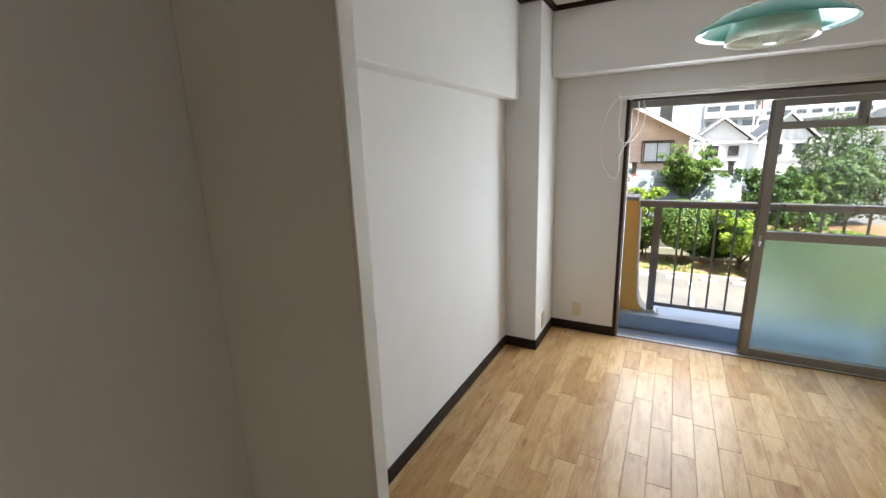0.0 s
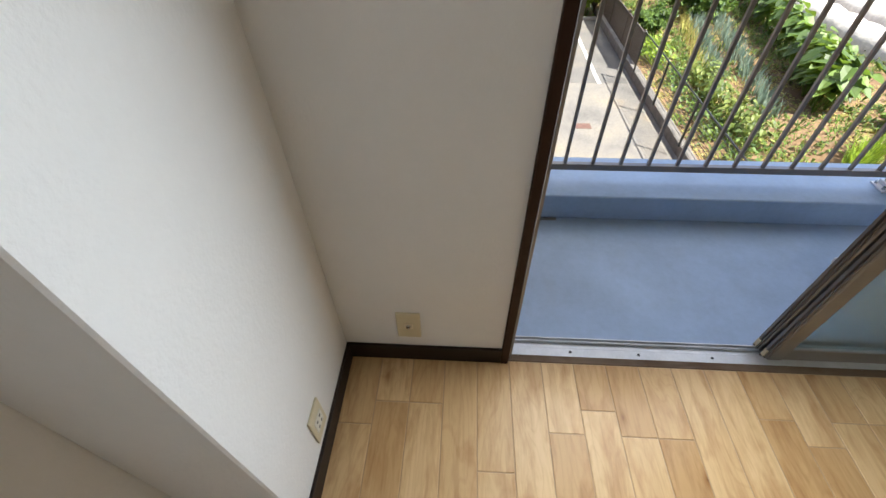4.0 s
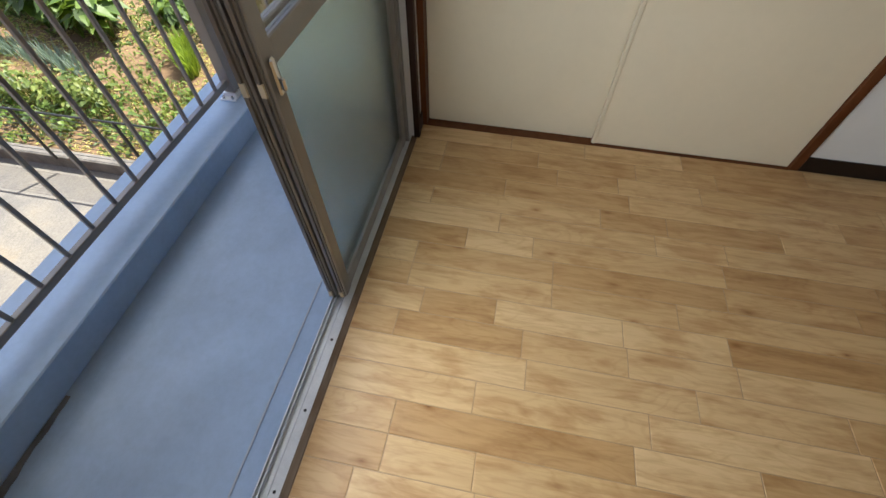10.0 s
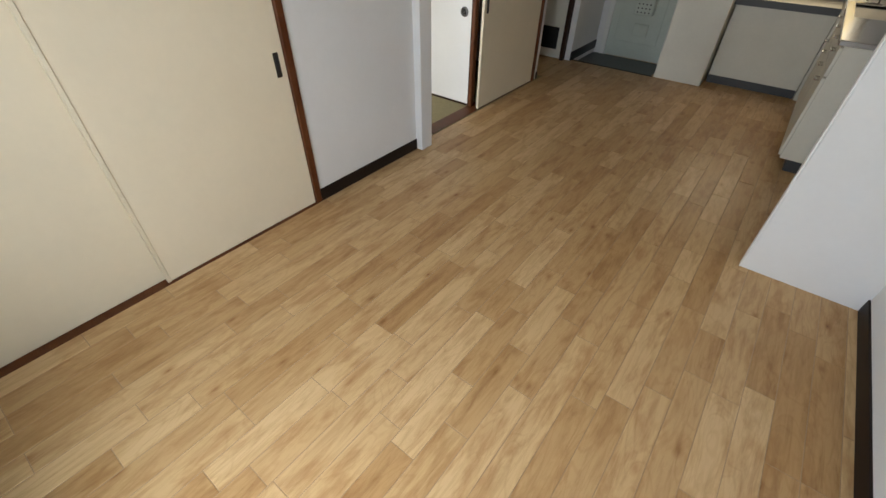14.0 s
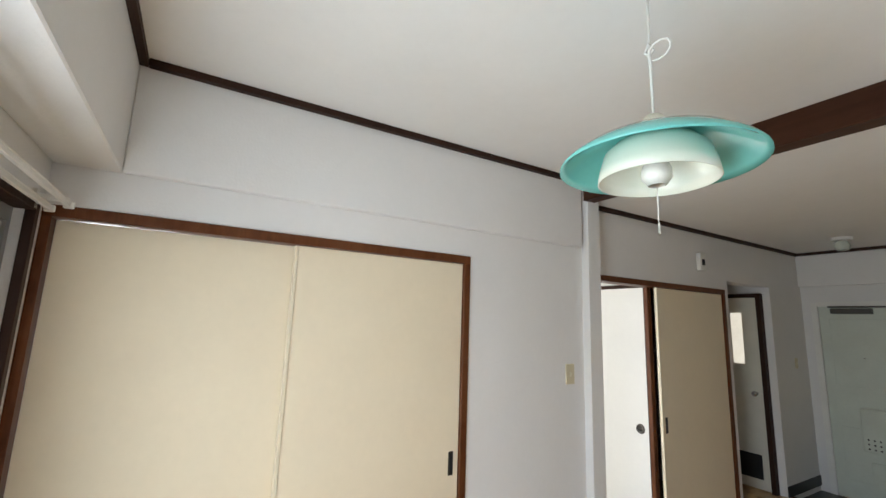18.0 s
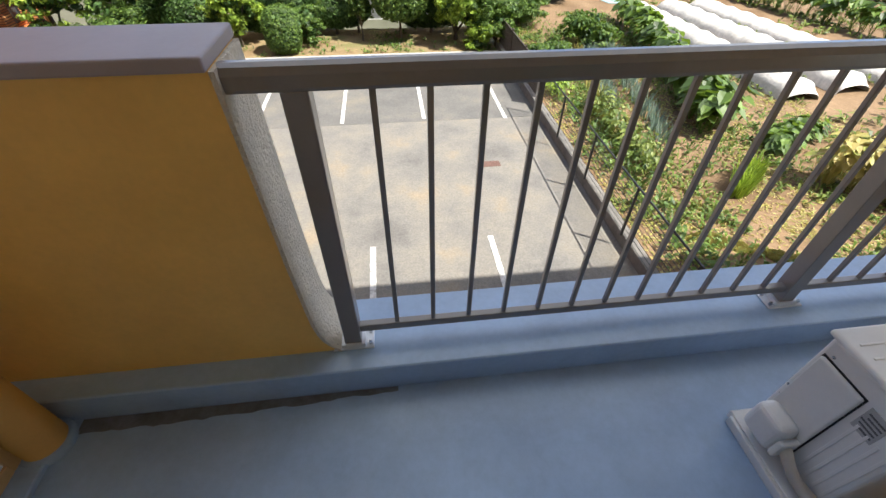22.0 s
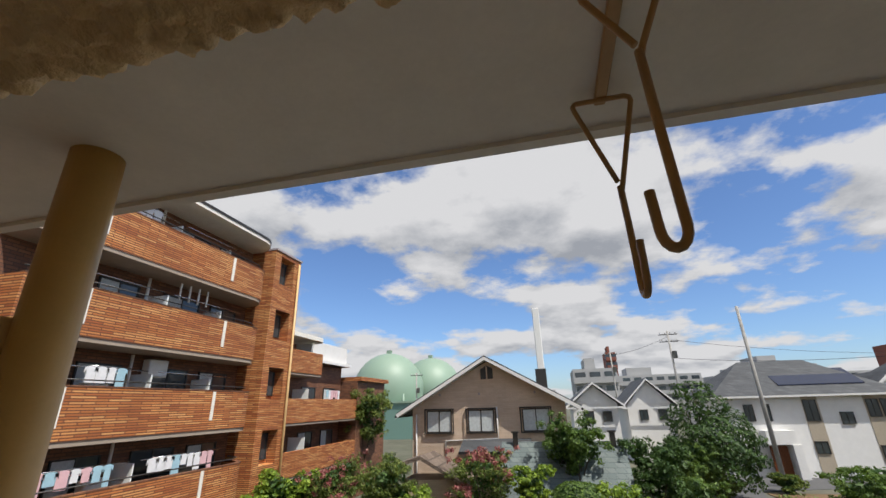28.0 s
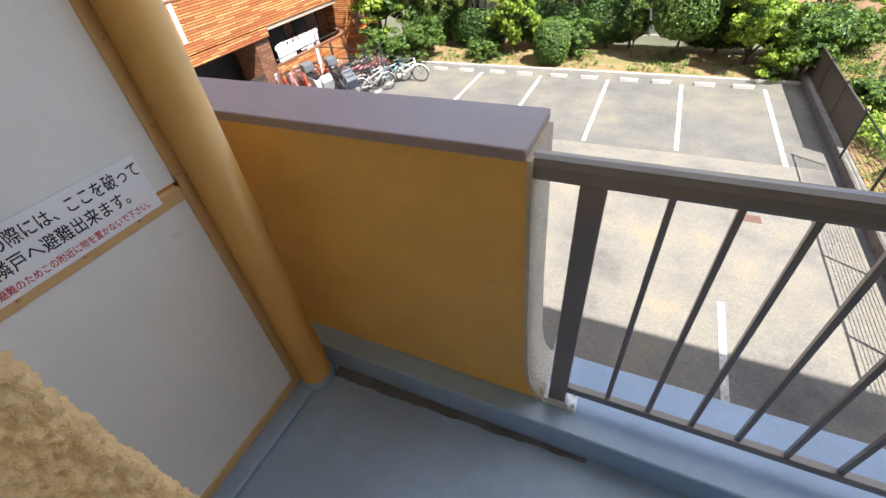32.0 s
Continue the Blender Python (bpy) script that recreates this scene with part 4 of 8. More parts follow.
def sink_unit():
    ob = thing("sink_unit", "white kitchen sink unit with a stainless steel top", "kitchen unit", (0.27, -4.7, 0))
    y0, y1 = -0.78, 0.78
    part("carcass", boxes((-0.265, 0.22, y0, y1, 0.08, 0.78), bev=0.003), CREAM, ob)
    part("plinth", boxes((-0.265, 0.17, y0 + 0.01, y1 - 0.01, 0, 0.08)), GREYTOP, ob)
    for k in range(4):
        a = y0 + 0.39 * k
        d = part("door", boxes((0.22, 0.238, a + 0.004, a + 0.386, 0.10, 0.60), bev=0.003), CREAM, ob)
        part("handle", tube(bmesh.new(), [(0.238, a + 0.16, 0.55), (0.262, a + 0.16, 0.55), (0.262, a + 0.23, 0.55), (0.238, a + 0.23, 0.55)], 0.005, 6), CHROME, d)
        d = part("drawer_front", boxes((0.22, 0.238, a + 0.004, a + 0.386, 0.61, 0.77), bev=0.003), CREAM, ob)
        part("handle", tube(bmesh.new(), [(0.238, a + 0.16, 0.72), (0.262, a + 0.16, 0.72), (0.262, a + 0.23, 0.72), (0.238, a + 0.23, 0.72)], 0.005, 6), CHROME, d)
    w = part("worktop", boxes((-0.265, 0.255, -0.02, y1 + 0.01, 0.78, 0.81), (-0.265, -0.20, y0, -0.02, 0.78, 0.81), (0.20, 0.255, y0, -0.02, 0.78, 0.81), (-0.2, 0.2, y0, y0 + 0.08, 0.78, 0.81), bev=0.004), STEEL, ob, "stainless steel worktop")
    part("basin", boxes((-0.20, 0.20, y0 + 0.08, -0.02, 0.60, 0.605), (-0.205, -0.20, y0 + 0.08, -0.02, 0.60, 0.80), (0.20, 0.205, y0 + 0.08, -0.02, 0.60, 0.80), (-0.2, 0.2, y0 + 0.075, y0 + 0.08, 0.6, 0.8), (-0.2, 0.2, -0.02, -0.015, 0.6, 0.8)), STEEL, w, "deep steel basin")
    part("splash_back", boxes((-0.268, -0.258, y0, y1, 0.81, 1.55)), STEEL, ob, "dull steel splash panel")
    t = part("tap", tube(bmesh.new(), [(-0.23, -0.4, 0.81), (-0.23, -0.4, 0.98), (-0.20, -0.4, 1.03), (-0.10, -0.4, 1.03), (-0.06, -0.4, 1.0)], 0.012, 10), CHROME, ob, "chrome tap")
    part("tap_lever", boxes((-0.25, -0.17, -0.41, -0.39, 1.06, 1.075), bev=0.003), CHROME, t)


sink_unit()
cb = thing("low_cabinet", "cream low cabinet with a dark edged top under the window", "cabinet", (0.93, -5.72, 0))
part("carcass", boxes((-0.40, 0.345, -0.27, 0.20, 0.08, 0.70), bev=0.003), CREAM, cb)
part("plinth", boxes((-0.40, 0.345, -0.27, 0.17, 0, 0.08)), GREYTOP, cb)
part("worktop", boxes((-0.40, 0.35, -0.27, 0.225, 0.70, 0.74), bev=0.003), CREAM, cb)
part("top_edge", boxes((-0.40, 0.352, 0.225, 0.235, 0.69, 0.745)), GREYTOP, cb, "dark grey front edge")
part("top_edge", boxes((0.35, 0.36, -0.27, 0.235, 0.69, 0.745)), GREYTOP, cb, "dark grey side edge")
gs = thing("gas_stove", "black gas burner grate on a white stove top", "gas stove", (0.28, -5.72, 0))
part("stand", boxes((-0.27, 0.245, -0.26, 0.2, 0, 0.74), bev=0.003), CREAM, gs)
part("hob", boxes((-0.26, 0.24, -0.25, 0.2, 0.74, 0.80), bev=0.01), ACWHITE, gs)
for y in (-0.12, 0.09):
    q = bmesh.new()
    tube(q, [(0.02 + 0.09 * math.cos(a), y + 0.09 * math.sin(a), 0.835) for a in [k * math.pi / 8 for k in range(17)]], 0.007, 6, False)
    for k in range(5):
        a = k * math.pi * 2 / 5
        tube(q, [(0.02 + 0.03 * math.cos(a), y + 0.03 * math.sin(a), 0.845), (0.02 + 0.1 * math.cos(a), y + 0.1 * math.sin(a), 0.842), (0.02 + 0.1 * math.cos(a), y + 0.1 * math.sin(a), 0.80)], 0.006, 6)
    part("pan_support", q, BLACK, gs, "black iron pan support")
hood = thing("wall_cabinet", "cream wall cabinet with a sloping range hood", "wall cabinet", (0.18, -4.85, 1.72))
part("carcass", boxes((-0.175, 0.20, -0.72, 0.80, 0.0, 0.56), bev=0.003), CREAM, hood)
part("hood_visor", prism(bmesh.new(), [(-0.17, -0.09), (0.30, -0.09), (0.30, -0.06), (0.2, 0.0), (-0.17, 0.0)], -1.12, -0.30, "y"), CREAM, hood)
part("side_pipe", tube(bmesh.new(), [(0.18, -1.05, -0.9), (0.18, -1.05, 0.0)], 0.012, 8), CHROME, hood)

kw = tagged(new("window_2"), "aluminium kitchen window with frosted yellow-lit panes", "window", kind="structure")
wx0, wx1, wz0, wz1 = 0.33, 1.25, 0.80, 1.63
part("casing", boxes((wx0 - 0.025, wx1 + 0.025, FAR, FAR + 0.015, wz1, wz1 + 0.03), (wx0 - 0.025, wx1 + 0.025, FAR, FAR + 0.02, wz0 - 0.03, wz0), (wx1, wx1 + 0.028, FAR, FAR + 0.015, wz0, wz1), (wx0 - 0.028, wx0, FAR, FAR + 0.015, wz0, wz1)), DARKWOOD, kw, "dark brown casing")
xm = (wx0 + wx1) / 2
for a, b, y in ((wx0 + 0.02, xm + 0.02, FAR - 0.07), (xm - 0.02, wx1 - 0.02, FAR - 0.045)):
    s = part("sash", boxes((a, a + 0.035, y - 0.012, y + 0.012, wz0 + 0.02, wz1 - 0.02), (b - 0.035, b, y - 0.012, y + 0.012, wz0 + 0.02, wz1 - 0.02), (a + 0.035, b - 0.035, y - 0.012, y + 0.012, wz0 + 0.02, wz0 + 0.055), (a + 0.035, b - 0.035, y - 0.012, y + 0.012, wz1 - 0.055, wz1 - 0.02)), ALULIGHT, kw)
    p = part("frosted_pane", boxes((a + 0.035, b - 0.035, y - 0.003, y + 0.003, wz0 + 0.055, wz1 - 0.055)), FROST, s)
    p.visible_shadow = False
part("frame", boxes((wx0, wx1, FAR - 0.1, FAR - 0.02, wz0, wz0 + 0.02), (wx0, wx1, FAR - 0.1, FAR - 0.02, wz1 - 0.02, wz1), (wx0, wx0 + 0.02, FAR - 0.1, FAR - 0.02, wz0, wz1), (wx1 - 0.02, wx1, FAR - 0.1, FAR - 0.02, wz0, wz1)), ALULIGHT, kw)

fan = thing("ventilation_fan", "white square ventilation fan with dark blades, at rest", "fan", (0.50, FAR, 1.79))
part("housing", boxes((-0.17, 0.17, 0, 0.03, -0.13, 0.13), bev=0.006), ACWHITE, fan)
q = bmesh.new()
tube(q, [(0.115 * math.cos(a), 0.035, 0.115 * math.sin(a)) for a in [k * math.pi / 12 for k in range(25)]], 0.01, 8, False)
part("ring", q, BLACK, fan)
for k in range(5):
    a = k * 2 * math.pi / 5 + 0.3
    q = bmesh.new()
    prism(q, [(0.02, -0.01), (0.05, -0.035), (0.10, -0.035), (0.105, 0.02), (0.05, 0.02)], 0.032, 0.037, "y")
    bmesh.ops.rotate(q, verts=q.verts[:], cent=(0, 0, 0), matrix=Matrix.Rotation(a, 3, "Y"))
    part("blade", q, BLACK, fan)
q = lathe(bmesh.new(), [(0, 0.015), (0.025, 0.01), (0.028, 0)], 14)
bmesh.ops.rotate(q, verts=q.verts[:], cent=(0, 0, 0), matrix=Matrix.Rotation(-math.pi / 2, 3, "X"))
bmesh.ops.translate(q, verts=q.verts[:], vec=(0, 0.035, 0))
part("hub", q, ACWHITE, fan)
plate("wall_socket", "ivory plastic wall socket beside the kitchen window", (0.78, FAR, 1.72), "+y", 0.06, 0.09, "socket")
plate("wall_socket", "ivory plastic wall socket above the counter", (1.36, FAR, 0.96), "+y", 0.06, 0.09, "socket")

# shoe cabinet with a slatted screen on it
sc = thing("shoe_cabinet", "white laminate shoe cabinet at the entrance", "cabinet", (1.51, -5.63, 0))
part("carcass", boxes((-0.22, 0.22, -0.30, 0.29, 0, 0.86), bev=0.003), CREAM, sc)
part("top", boxes((-0.225, 0.225, -0.30, 0.295, 0.86, 0.88), bev=0.003), CREAM, sc)
screen = thing("slatted_screen", "cream slatted wooden screen on the shoe cabinet", "screen", (1.66, -5.60, 0.88))
part("frame_post", boxes((-0.02, 0.02, 0.20, 0.24, 0, 1.05)), CREAM, screen)
part("frame_post", boxes((-0.02, 0.02, -0.28, -0.24, 0, 1.05)), CREAM, screen)
part("frame_rail", boxes((-0.02, 0.02, -0.24, 0.20, 1.02, 1.05)), CREAM, screen)
sl = mesh_of("screen_slat", boxes((-0.012, 0.012, -0.008, 0.008, 0.0, 1.02)), IVORYEDGE)
for k in range(14):
    o = new("slat", sl)
    o.parent, o.location = screen, (0, -0.215 + 0.03 * k, 0)
rod = thing("ceiling_rod", "slim steel rod from the screen to the ceiling", "rod", (1.66, -5.39, 1.93))
part("tube", tube(bmesh.new(), [(0, 0, 0), (0, 0, KZ - 1.93)], 0.014, 10), STEEL, rod)

dr = tagged(new("door_1"), "pale green-grey steel entrance door with a letter box, closed", "door", kind="structure")
part("door_leaf", boxes((1.87, 2.51, FAR - 0.05, FAR - 0.01, -0.05, 1.74), bev=0.004), DOORP, dr)
part("door_frame", boxes((2.51, 2.56, FAR - 0.10, FAR + 0.012, -0.08, 1.78), (1.82, 1.87, FAR - 0.10, FAR + 0.012, -0.08, 1.78), (1.87, 2.51, FAR - 0.10, FAR + 0.012, 1.74, 1.79)), ACWHITE, dr)
for b in ((1.95, 2.43, 0.12, 0.60), (1.95, 2.43, 0.98, 1.62)):
    part("door_panel", boxes((b[0], b[1], FAR - 0.012, FAR - 0.004, b[2], b[3]), bev=0.004), DOORP, dr)
part("letter_box", boxes((2.06, 2.26, FAR - 0.01, FAR + 0.09, 0.42, 0.80), bev=0.008), DOORP, dr, "pale letter box")
hole = mesh_of("letter_box_hole", lathe(bmesh.new(), [(0, 0.002), (0.008, 0.001), (0.008, 0)], 8), BLACK)
for i in range(4):
    for j in range(3):
        o = new("hole", hole)
        o.parent = dr
        o.matrix_basis = pose(2.10 + 0.04 * i, FAR + 0.09, 0.45 + 0.04 * j, -90, 0, 0)
part("letter_flap", boxes((2.08, 2.24, FAR - 0.01, FAR + 0.012, 0.20, 0.32), bev=0.004), DOORP, dr)
part("door_closer", boxes((2.10, 2.40, FAR - 0.01, FAR + 0.05, 1.67, 1.72), (2.0, 2.42, FAR + 0.03, FAR + 0.045, 1.73, 1.745), bev=0.004), plain("bronze_closer", (0.09, 0.085, 0.075), 0.5, 0.5), dr, "dark bronze door closer")
part("peep_hole", lathe(bmesh.new(), [(0, 0.01), (0.008, 0.008), (0.01, 0)], 10, (2.2, FAR, 1.25)), STEEL, dr)

# weak emission in the pane stands in for washroom daylight behind it
LITPANE = plain("glowing_frosted_pane", (0.8, 0.8, 0.74), 0.4)
LITPANE.node_tree.nodes["Principled BSDF"].inputs["Emission Color"].default_value = (1.0, 0.93, 0.78, 1)
LITPANE.node_tree.nodes["Principled BSDF"].inputs["Emission Strength"].default_value = 0.09
wd = tagged(new("door_2"), "cream washroom door with a frosted slot and a vent, ajar", "door", kind="structure")
wd.matrix_basis = pose(3.10, -5.28, 0, 0, 0, 0)
part("door_leaf", boxes((-0.36, 0.34, 0.0, 0.035, 0.01, 1.80), bev=0.003), CREAM, wd)
part("door_frame", boxes((-0.40, -0.36, -0.01, 0.05, 0, 1.84), (-0.36, 0.34, -0.01, 0.05, 1.80, 1.84)), DARKWOOD, wd, "dark brown frame")
part("vent", boxes((-0.30, -0.08, 0.033, 0.04, 0.10, 0.32)), BLACK, wd, "black vent grille")
part("slot_window", boxes((-0.22, -0.12, 0.033, 0.038, 1.15, 1.65)), LITPANE, wd, "frosted slot window with the light behind it as glow")
part("knob", lathe(bmesh.new(), [(0, 0.0), (0.015, 0.0), (0.015, 0.03), (0.026, 0.045), (0.02, 0.06), (0, 0.062)], 14, (0, 0, 0)), STEEL, wd).matrix_basis = pose(-0.30, 0.035, 0.88, -90, 0, 0)

sm1 = thing("ceiling_lamp_fitting", "white bare ceiling lamp fitting", "lamp fitting", (2.05, -5.25, KZ))
part("rose", lathe(bmesh.new(), [(0, -0.03), (0.07, -0.028), (0.075, 0)], 18), ACWHITE, sm1)
part("globe", lathe(bmesh.new(), [(0, -0.12), (0.04, -0.11), (0.055, -0.07), (0.035, -0.03)], 16), OPAL, sm1)
sm2 = thing("ceiling_socket", "taupe plastic ceiling light socket", "ceiling socket", (1.30, -4.35, KZ))
part("body", boxes((-0.03, 0.03, -0.02, 0.02, -0.025, 0), bev=0.005), plain("taupe_socket", (0.38, 0.34, 0.29), 0.5), sm2)
sm3 = thing("smoke_detector", "white round smoke detector on the kitchen ceiling", "smoke detector", (0.80, -5.2, KZ))
part("body", lathe(bmesh.new(), [(0, -0.04), (0.03, -0.038), (0.05, -0.02), (0.055, 0)], 20), ACWHITE, sm3)
# corridor outside the entrance, seen as glow through the frosted panes
setting("corridor_wall", boxes((-1.0, 3.6, -7.2, -7.1, -0.2, 2.6)), ORANGE, "ochre corridor wall outside the kitchen", "wall")
setting("corridor_floor", boxes((-1.0, 3.6, -7.1, FAR - 0.15, -0.3, -0.2)), CAPM, "corridor floor outside the entrance", "floor")

# ---- balcony things ----
def railing():
    ob = thing("balcony_railing", "grey-brown painted metal balcony railing", "railing", (0.9, 1.297, KT))
    x0, x1 = 0.90, 4.95
    hr = bmesh.new()
    prism(hr, [(-0.032, 1.103), (0.032, 1.103), (0.035, 1.113), (0.035, 1.145), (0.024, 1.163), (0.008, 1.170), (-0.008, 1.170), (-0.024, 1.163), (-0.035, 1.145), (-0.035, 1.113)], -0.118, x1 - x0, "x")
    part("handrail", hr, RAILM, ob, "rounded metal handrail")
    part("bottom_rail", boxes((0.035, x1 - x0, -0.016, 0.016, 0.076, 0.114), bev=0.003), RAILM, ob)
    for px in (0.949, 2.945, 4.92):
        p = part("post", boxes((px - 0.9 - 0.035, px - 0.9 + 0.035, -0.035, 0.035, 0.006, 1.104), bev=0.003), RAILM, ob)
        f = part("foot_plate", boxes((px - 0.9 - 0.085, px - 0.9 + 0.085, -0.05, 0.05, 0, 0.008), (px - 0.9 - 0.05, px - 0.9 + 0.05, -0.045, 0.045, 0.008, 0.03), bev=0.002), ALULIGHT, p, "galvanised foot plate")
        for bx in (-0.07, 0.07):
            for by in (-0.03, 0.03):
                part("bolt", lathe(bmesh.new(), [(0, 0.02), (0.006, 0.019), (0.008, 0.012), (0.008, 0.0)], 8, (px - 0.9 + bx, by, 0.008)), STEEL, f)
    bar = mesh_of("baluster", boxes((-0.009, 0.009, -0.009, 0.009, 0.11, 1.108), bev=0.002), RAILM)
    xs = [1.140 + 0.1511 * k for k in range(12)] + [3.136 + 0.1511 * k for k in range(12)]
    for x in xs:
        o = new("baluster", bar)
        o.parent, o.location = ob, (x - 0.9, 0, 0)


railing()
bm = bmesh.new()
prism(bm, [(5.00, KT), (6.5, KT), (6.5, 0.925), (5.06, 0.925)], 1.255, 1.49, "y")
setting("balcony_parapet_far", bm, ORANGE, "smooth ochre painted balcony parapet at the far end", "parapet")
setting("balcony_coping_far", boxes((5.04, 6.5, 1.235, 1.51, 0.925, 0.962), bev=0.006, seg=2), CAPM, "mauve-grey painted coping at the far end", "coping")
setting("balcony_side_wall", boxes((5.15, 5.3, OUT, 1.255, FZ, 2.50)), STUCCOPALE, "pale stucco balcony side wall", "wall")


def divider():
    """Escape board between the balconies: tan frame, two grey panels, rivets, printed notice."""
    x = -0.30
    ob = thing("balcony_partition", "pale grey balcony escape board in a tan metal frame", "partition", (x, 0.655, FZ + 0.03))
    part("upper_panel", boxes((-0.006, 0.002, -0.37, 0.30, 1.22, 2.28)), BOARD, ob)
    part("lower_panel", boxes((-0.006, 0.002, -0.37, 0.30, 0.05, 1.16)), BOARD, ob)
    for b, nm in (((-0.02, 0.012, 0.30, 0.345, 0.0, 2.30), "frame_stile"), ((-0.02, 0.012, -0.37, -0.33, 0.0, 2.30), "frame_stile"), ((-0.02, 0.012, -0.33, 0.30, 2.265, 2.30), "frame_rail"), ((-0.02, 0.012, -0.33, 0.30, 1.155, 1.20), "frame_rail"), ((-0.02, 0.012, -0.33, 0.30, 0.0, 0.05), "frame_rail")):
        part(nm, boxes(b, bev=0.003), TANFRAME, ob, "tan painted frame")
    part("mounting_angle", boxes((-0.03, 0.004, 0.352, 0.40, 0.0, 2.30), (-0.034, -0.02, 0.345, 0.352, 0.0, 2.30), bev=0.002), TANFRAME, ob, "tan painted mounting angle")
    riv = mesh_of("rivet", lathe(bmesh.new(), [(0, 0.005), (0.004, 0.004), (0.007, 0.0)], 8), TANFRAME)
    for y, z in [(0.322, 0.2 + 0.24 * k) for k in range(9)] + [(-0.2 + 0.17 * k, 1.178) for k in range(3)] + [(-0.2 + 0.17 * k, 2.283) for k in range(3)] + [(0.376, 0.3 + 0.55 * k) for k in range(4)]:
        o = new("rivet", riv)
        o.parent = ob
        o.matrix_basis = pose(0.012 if y < 0.35 else 0.004, y, z, 0, 90, 0)
    part("bracket", boxes((-0.02, 0.02, 0.30, 0.42, 1.20, 1.24)), TANFRAME, ob)
    # small scar on the lower panel
    part("scuff", boxes((0.002, 0.0032, 0.20, 0.23, 1.055, 1.07), (0.002, 0.003, 0.215, 0.219, 0.97, 1.0), (0.002, 0.003, 0.24, 0.243, 0.965, 1.0)), SLABWHITE, ob, "pale scuff mark")
    return ob


divider()
PAPER = plain("pale_notice_plate", (0.86, 0.89, 0.92), 0.3, var=0.04)
INK = plain("black_ink", (0.015, 0.014, 0.02), 0.5)
REDINK = plain("red_ink", (0.55, 0.03, 0.05), 0.5)
notice = thing("notice", "pale plastic escape notice with black and red print", "sign", (-0.286, 0.642, 0.815))
part("plate", boxes((-0.002, 0.002, -0.235, 0.235, 0.0, 0.175), bev=0.001), PAPER, notice)


def lettering(name, text, size, y, z, mat, parent, shear=0.0, squeeze=1.0):
    cu = bpy.data.curves.new(name, "FONT")
    cu.body, cu.size, cu.align_x, cu.extrude, cu.offset = text, size, "CENTER", 0.0004, size * 0.006
    tmp = bpy.data.objects.new(name, cu)
    scene.collection.objects.link(tmp)
    bpy.context.view_layer.update()
    me = bpy.data.meshes.new_from_object(tmp.evaluated_get(bpy.context.evaluated_depsgraph_get()))
    bpy.data.objects.remove(tmp)
    me.materials.clear()
    me.materials.append(mat)
    o = new(name, me)
    o.parent = parent
    o.matrix_basis = Matrix.Translation((0.0026, y, z)) @ Euler((math.pi / 2, 0, math.pi / 2)).to_matrix().to_4x4() @ Matrix.Diagonal((squeeze, 1, 1, 1))
    return o


lettering("line_of_print", "非常の際には、ここを破って", 0.048, 0.0, 0.118, INK, notice, squeeze=0.74)
lettering("line_of_print", "隣戸へ避難出来ます。", 0.048, 0.0, 0.060, INK, notice, squeeze=0.78)
lettering("line_of_print", "避難のためこの附近に物を置かないで下さい。", 0.026, 0.0, 0.016, REDINK, notice, squeeze=0.78)

pipe = thing("drain_pipe", "ochre painted round drain pipe in the balcony corner", "drain pipe", (-0.245, 1.06, FZ))
part("pipe", lathe(bmesh.new(), [(0.0, 0.0), (0.078, 0.0), (0.078, 2.90), (0.0, 2.90)], 32), OCHREPIPE, pipe)
part("base_collar", lathe(bmesh.new(), [(0.098, 0.0), (0.098, 0.03), (0.079, 0.034)], 32), BLUEGREY, pipe, "blue-grey coated collar")


def hook(name, y, zy, zb, flip, side=False):
    """A laundry hook: a bar under the soffit plate, two arms to a fork, a bent rod."""
    bm = bmesh.new()
    r, dz = 0.0075, 2.42
    tube(bm, [(-0.075, 0, 2.395 - dz), (0.06, 0, 2.395 - dz), (0.073, 0, 2.388 - dz), (0.075, 0, 2.375 - dz), (0.012, 0, zy - dz), (0.004, 0, zy - 0.03 - dz)], r, 8)
    tube(bm, [(-0.075, 0, 2.395 - dz), (-0.083, 0, 2.385 - dz), (-0.080, 0, 2.37 - dz), (0.0, 0, zy + 0.005 - dz)], r, 8)
    arc = [(0.004, 0.0, zy - 0.01 - dz), (0.006, -0.004, (zy + zb) / 2 - dz)]
    for k in range(9):
        a = math.pi * k / 8
        rr = 0.021 if side else 0.032
        u = flip * (rr - rr * math.cos(a))
        arc.append((0.012 + u, 0.0, zb + 0.03 - 0.035 * math.sin(a) - dz) if side else (0.008, u, zb + 0.03 - 0.035 * math.sin(a) - dz))
    arc.append((0.012 + flip * 0.045, 0.0, zb + 0.10 - dz) if side else (0.009, flip * 0.064, zb + 0.12 - dz))
    tube(bm, arc, r * 1.2, 10)
    return bm


hk = thing("laundry_hook", "tan painted metal laundry pole hooks under the balcony slab", "hook", (1.43, 1.2, 2.50))
o = part("hook_rod", hook("hook_rod", 0, 2.12, 1.812, -1), HOOKM, hk)
o = part("hook_rod", hook("hook_rod", 0, 2.22, 1.81, -1, True), HOOKM, hk)
o.location = (0.0, -0.37, 0)
part("mounting_bar", boxes((-0.018, 0.014, -0.42, 0.03, -0.022, -0.002), bev=0.003), HOOKM, hk, "tan painted mounting bar")


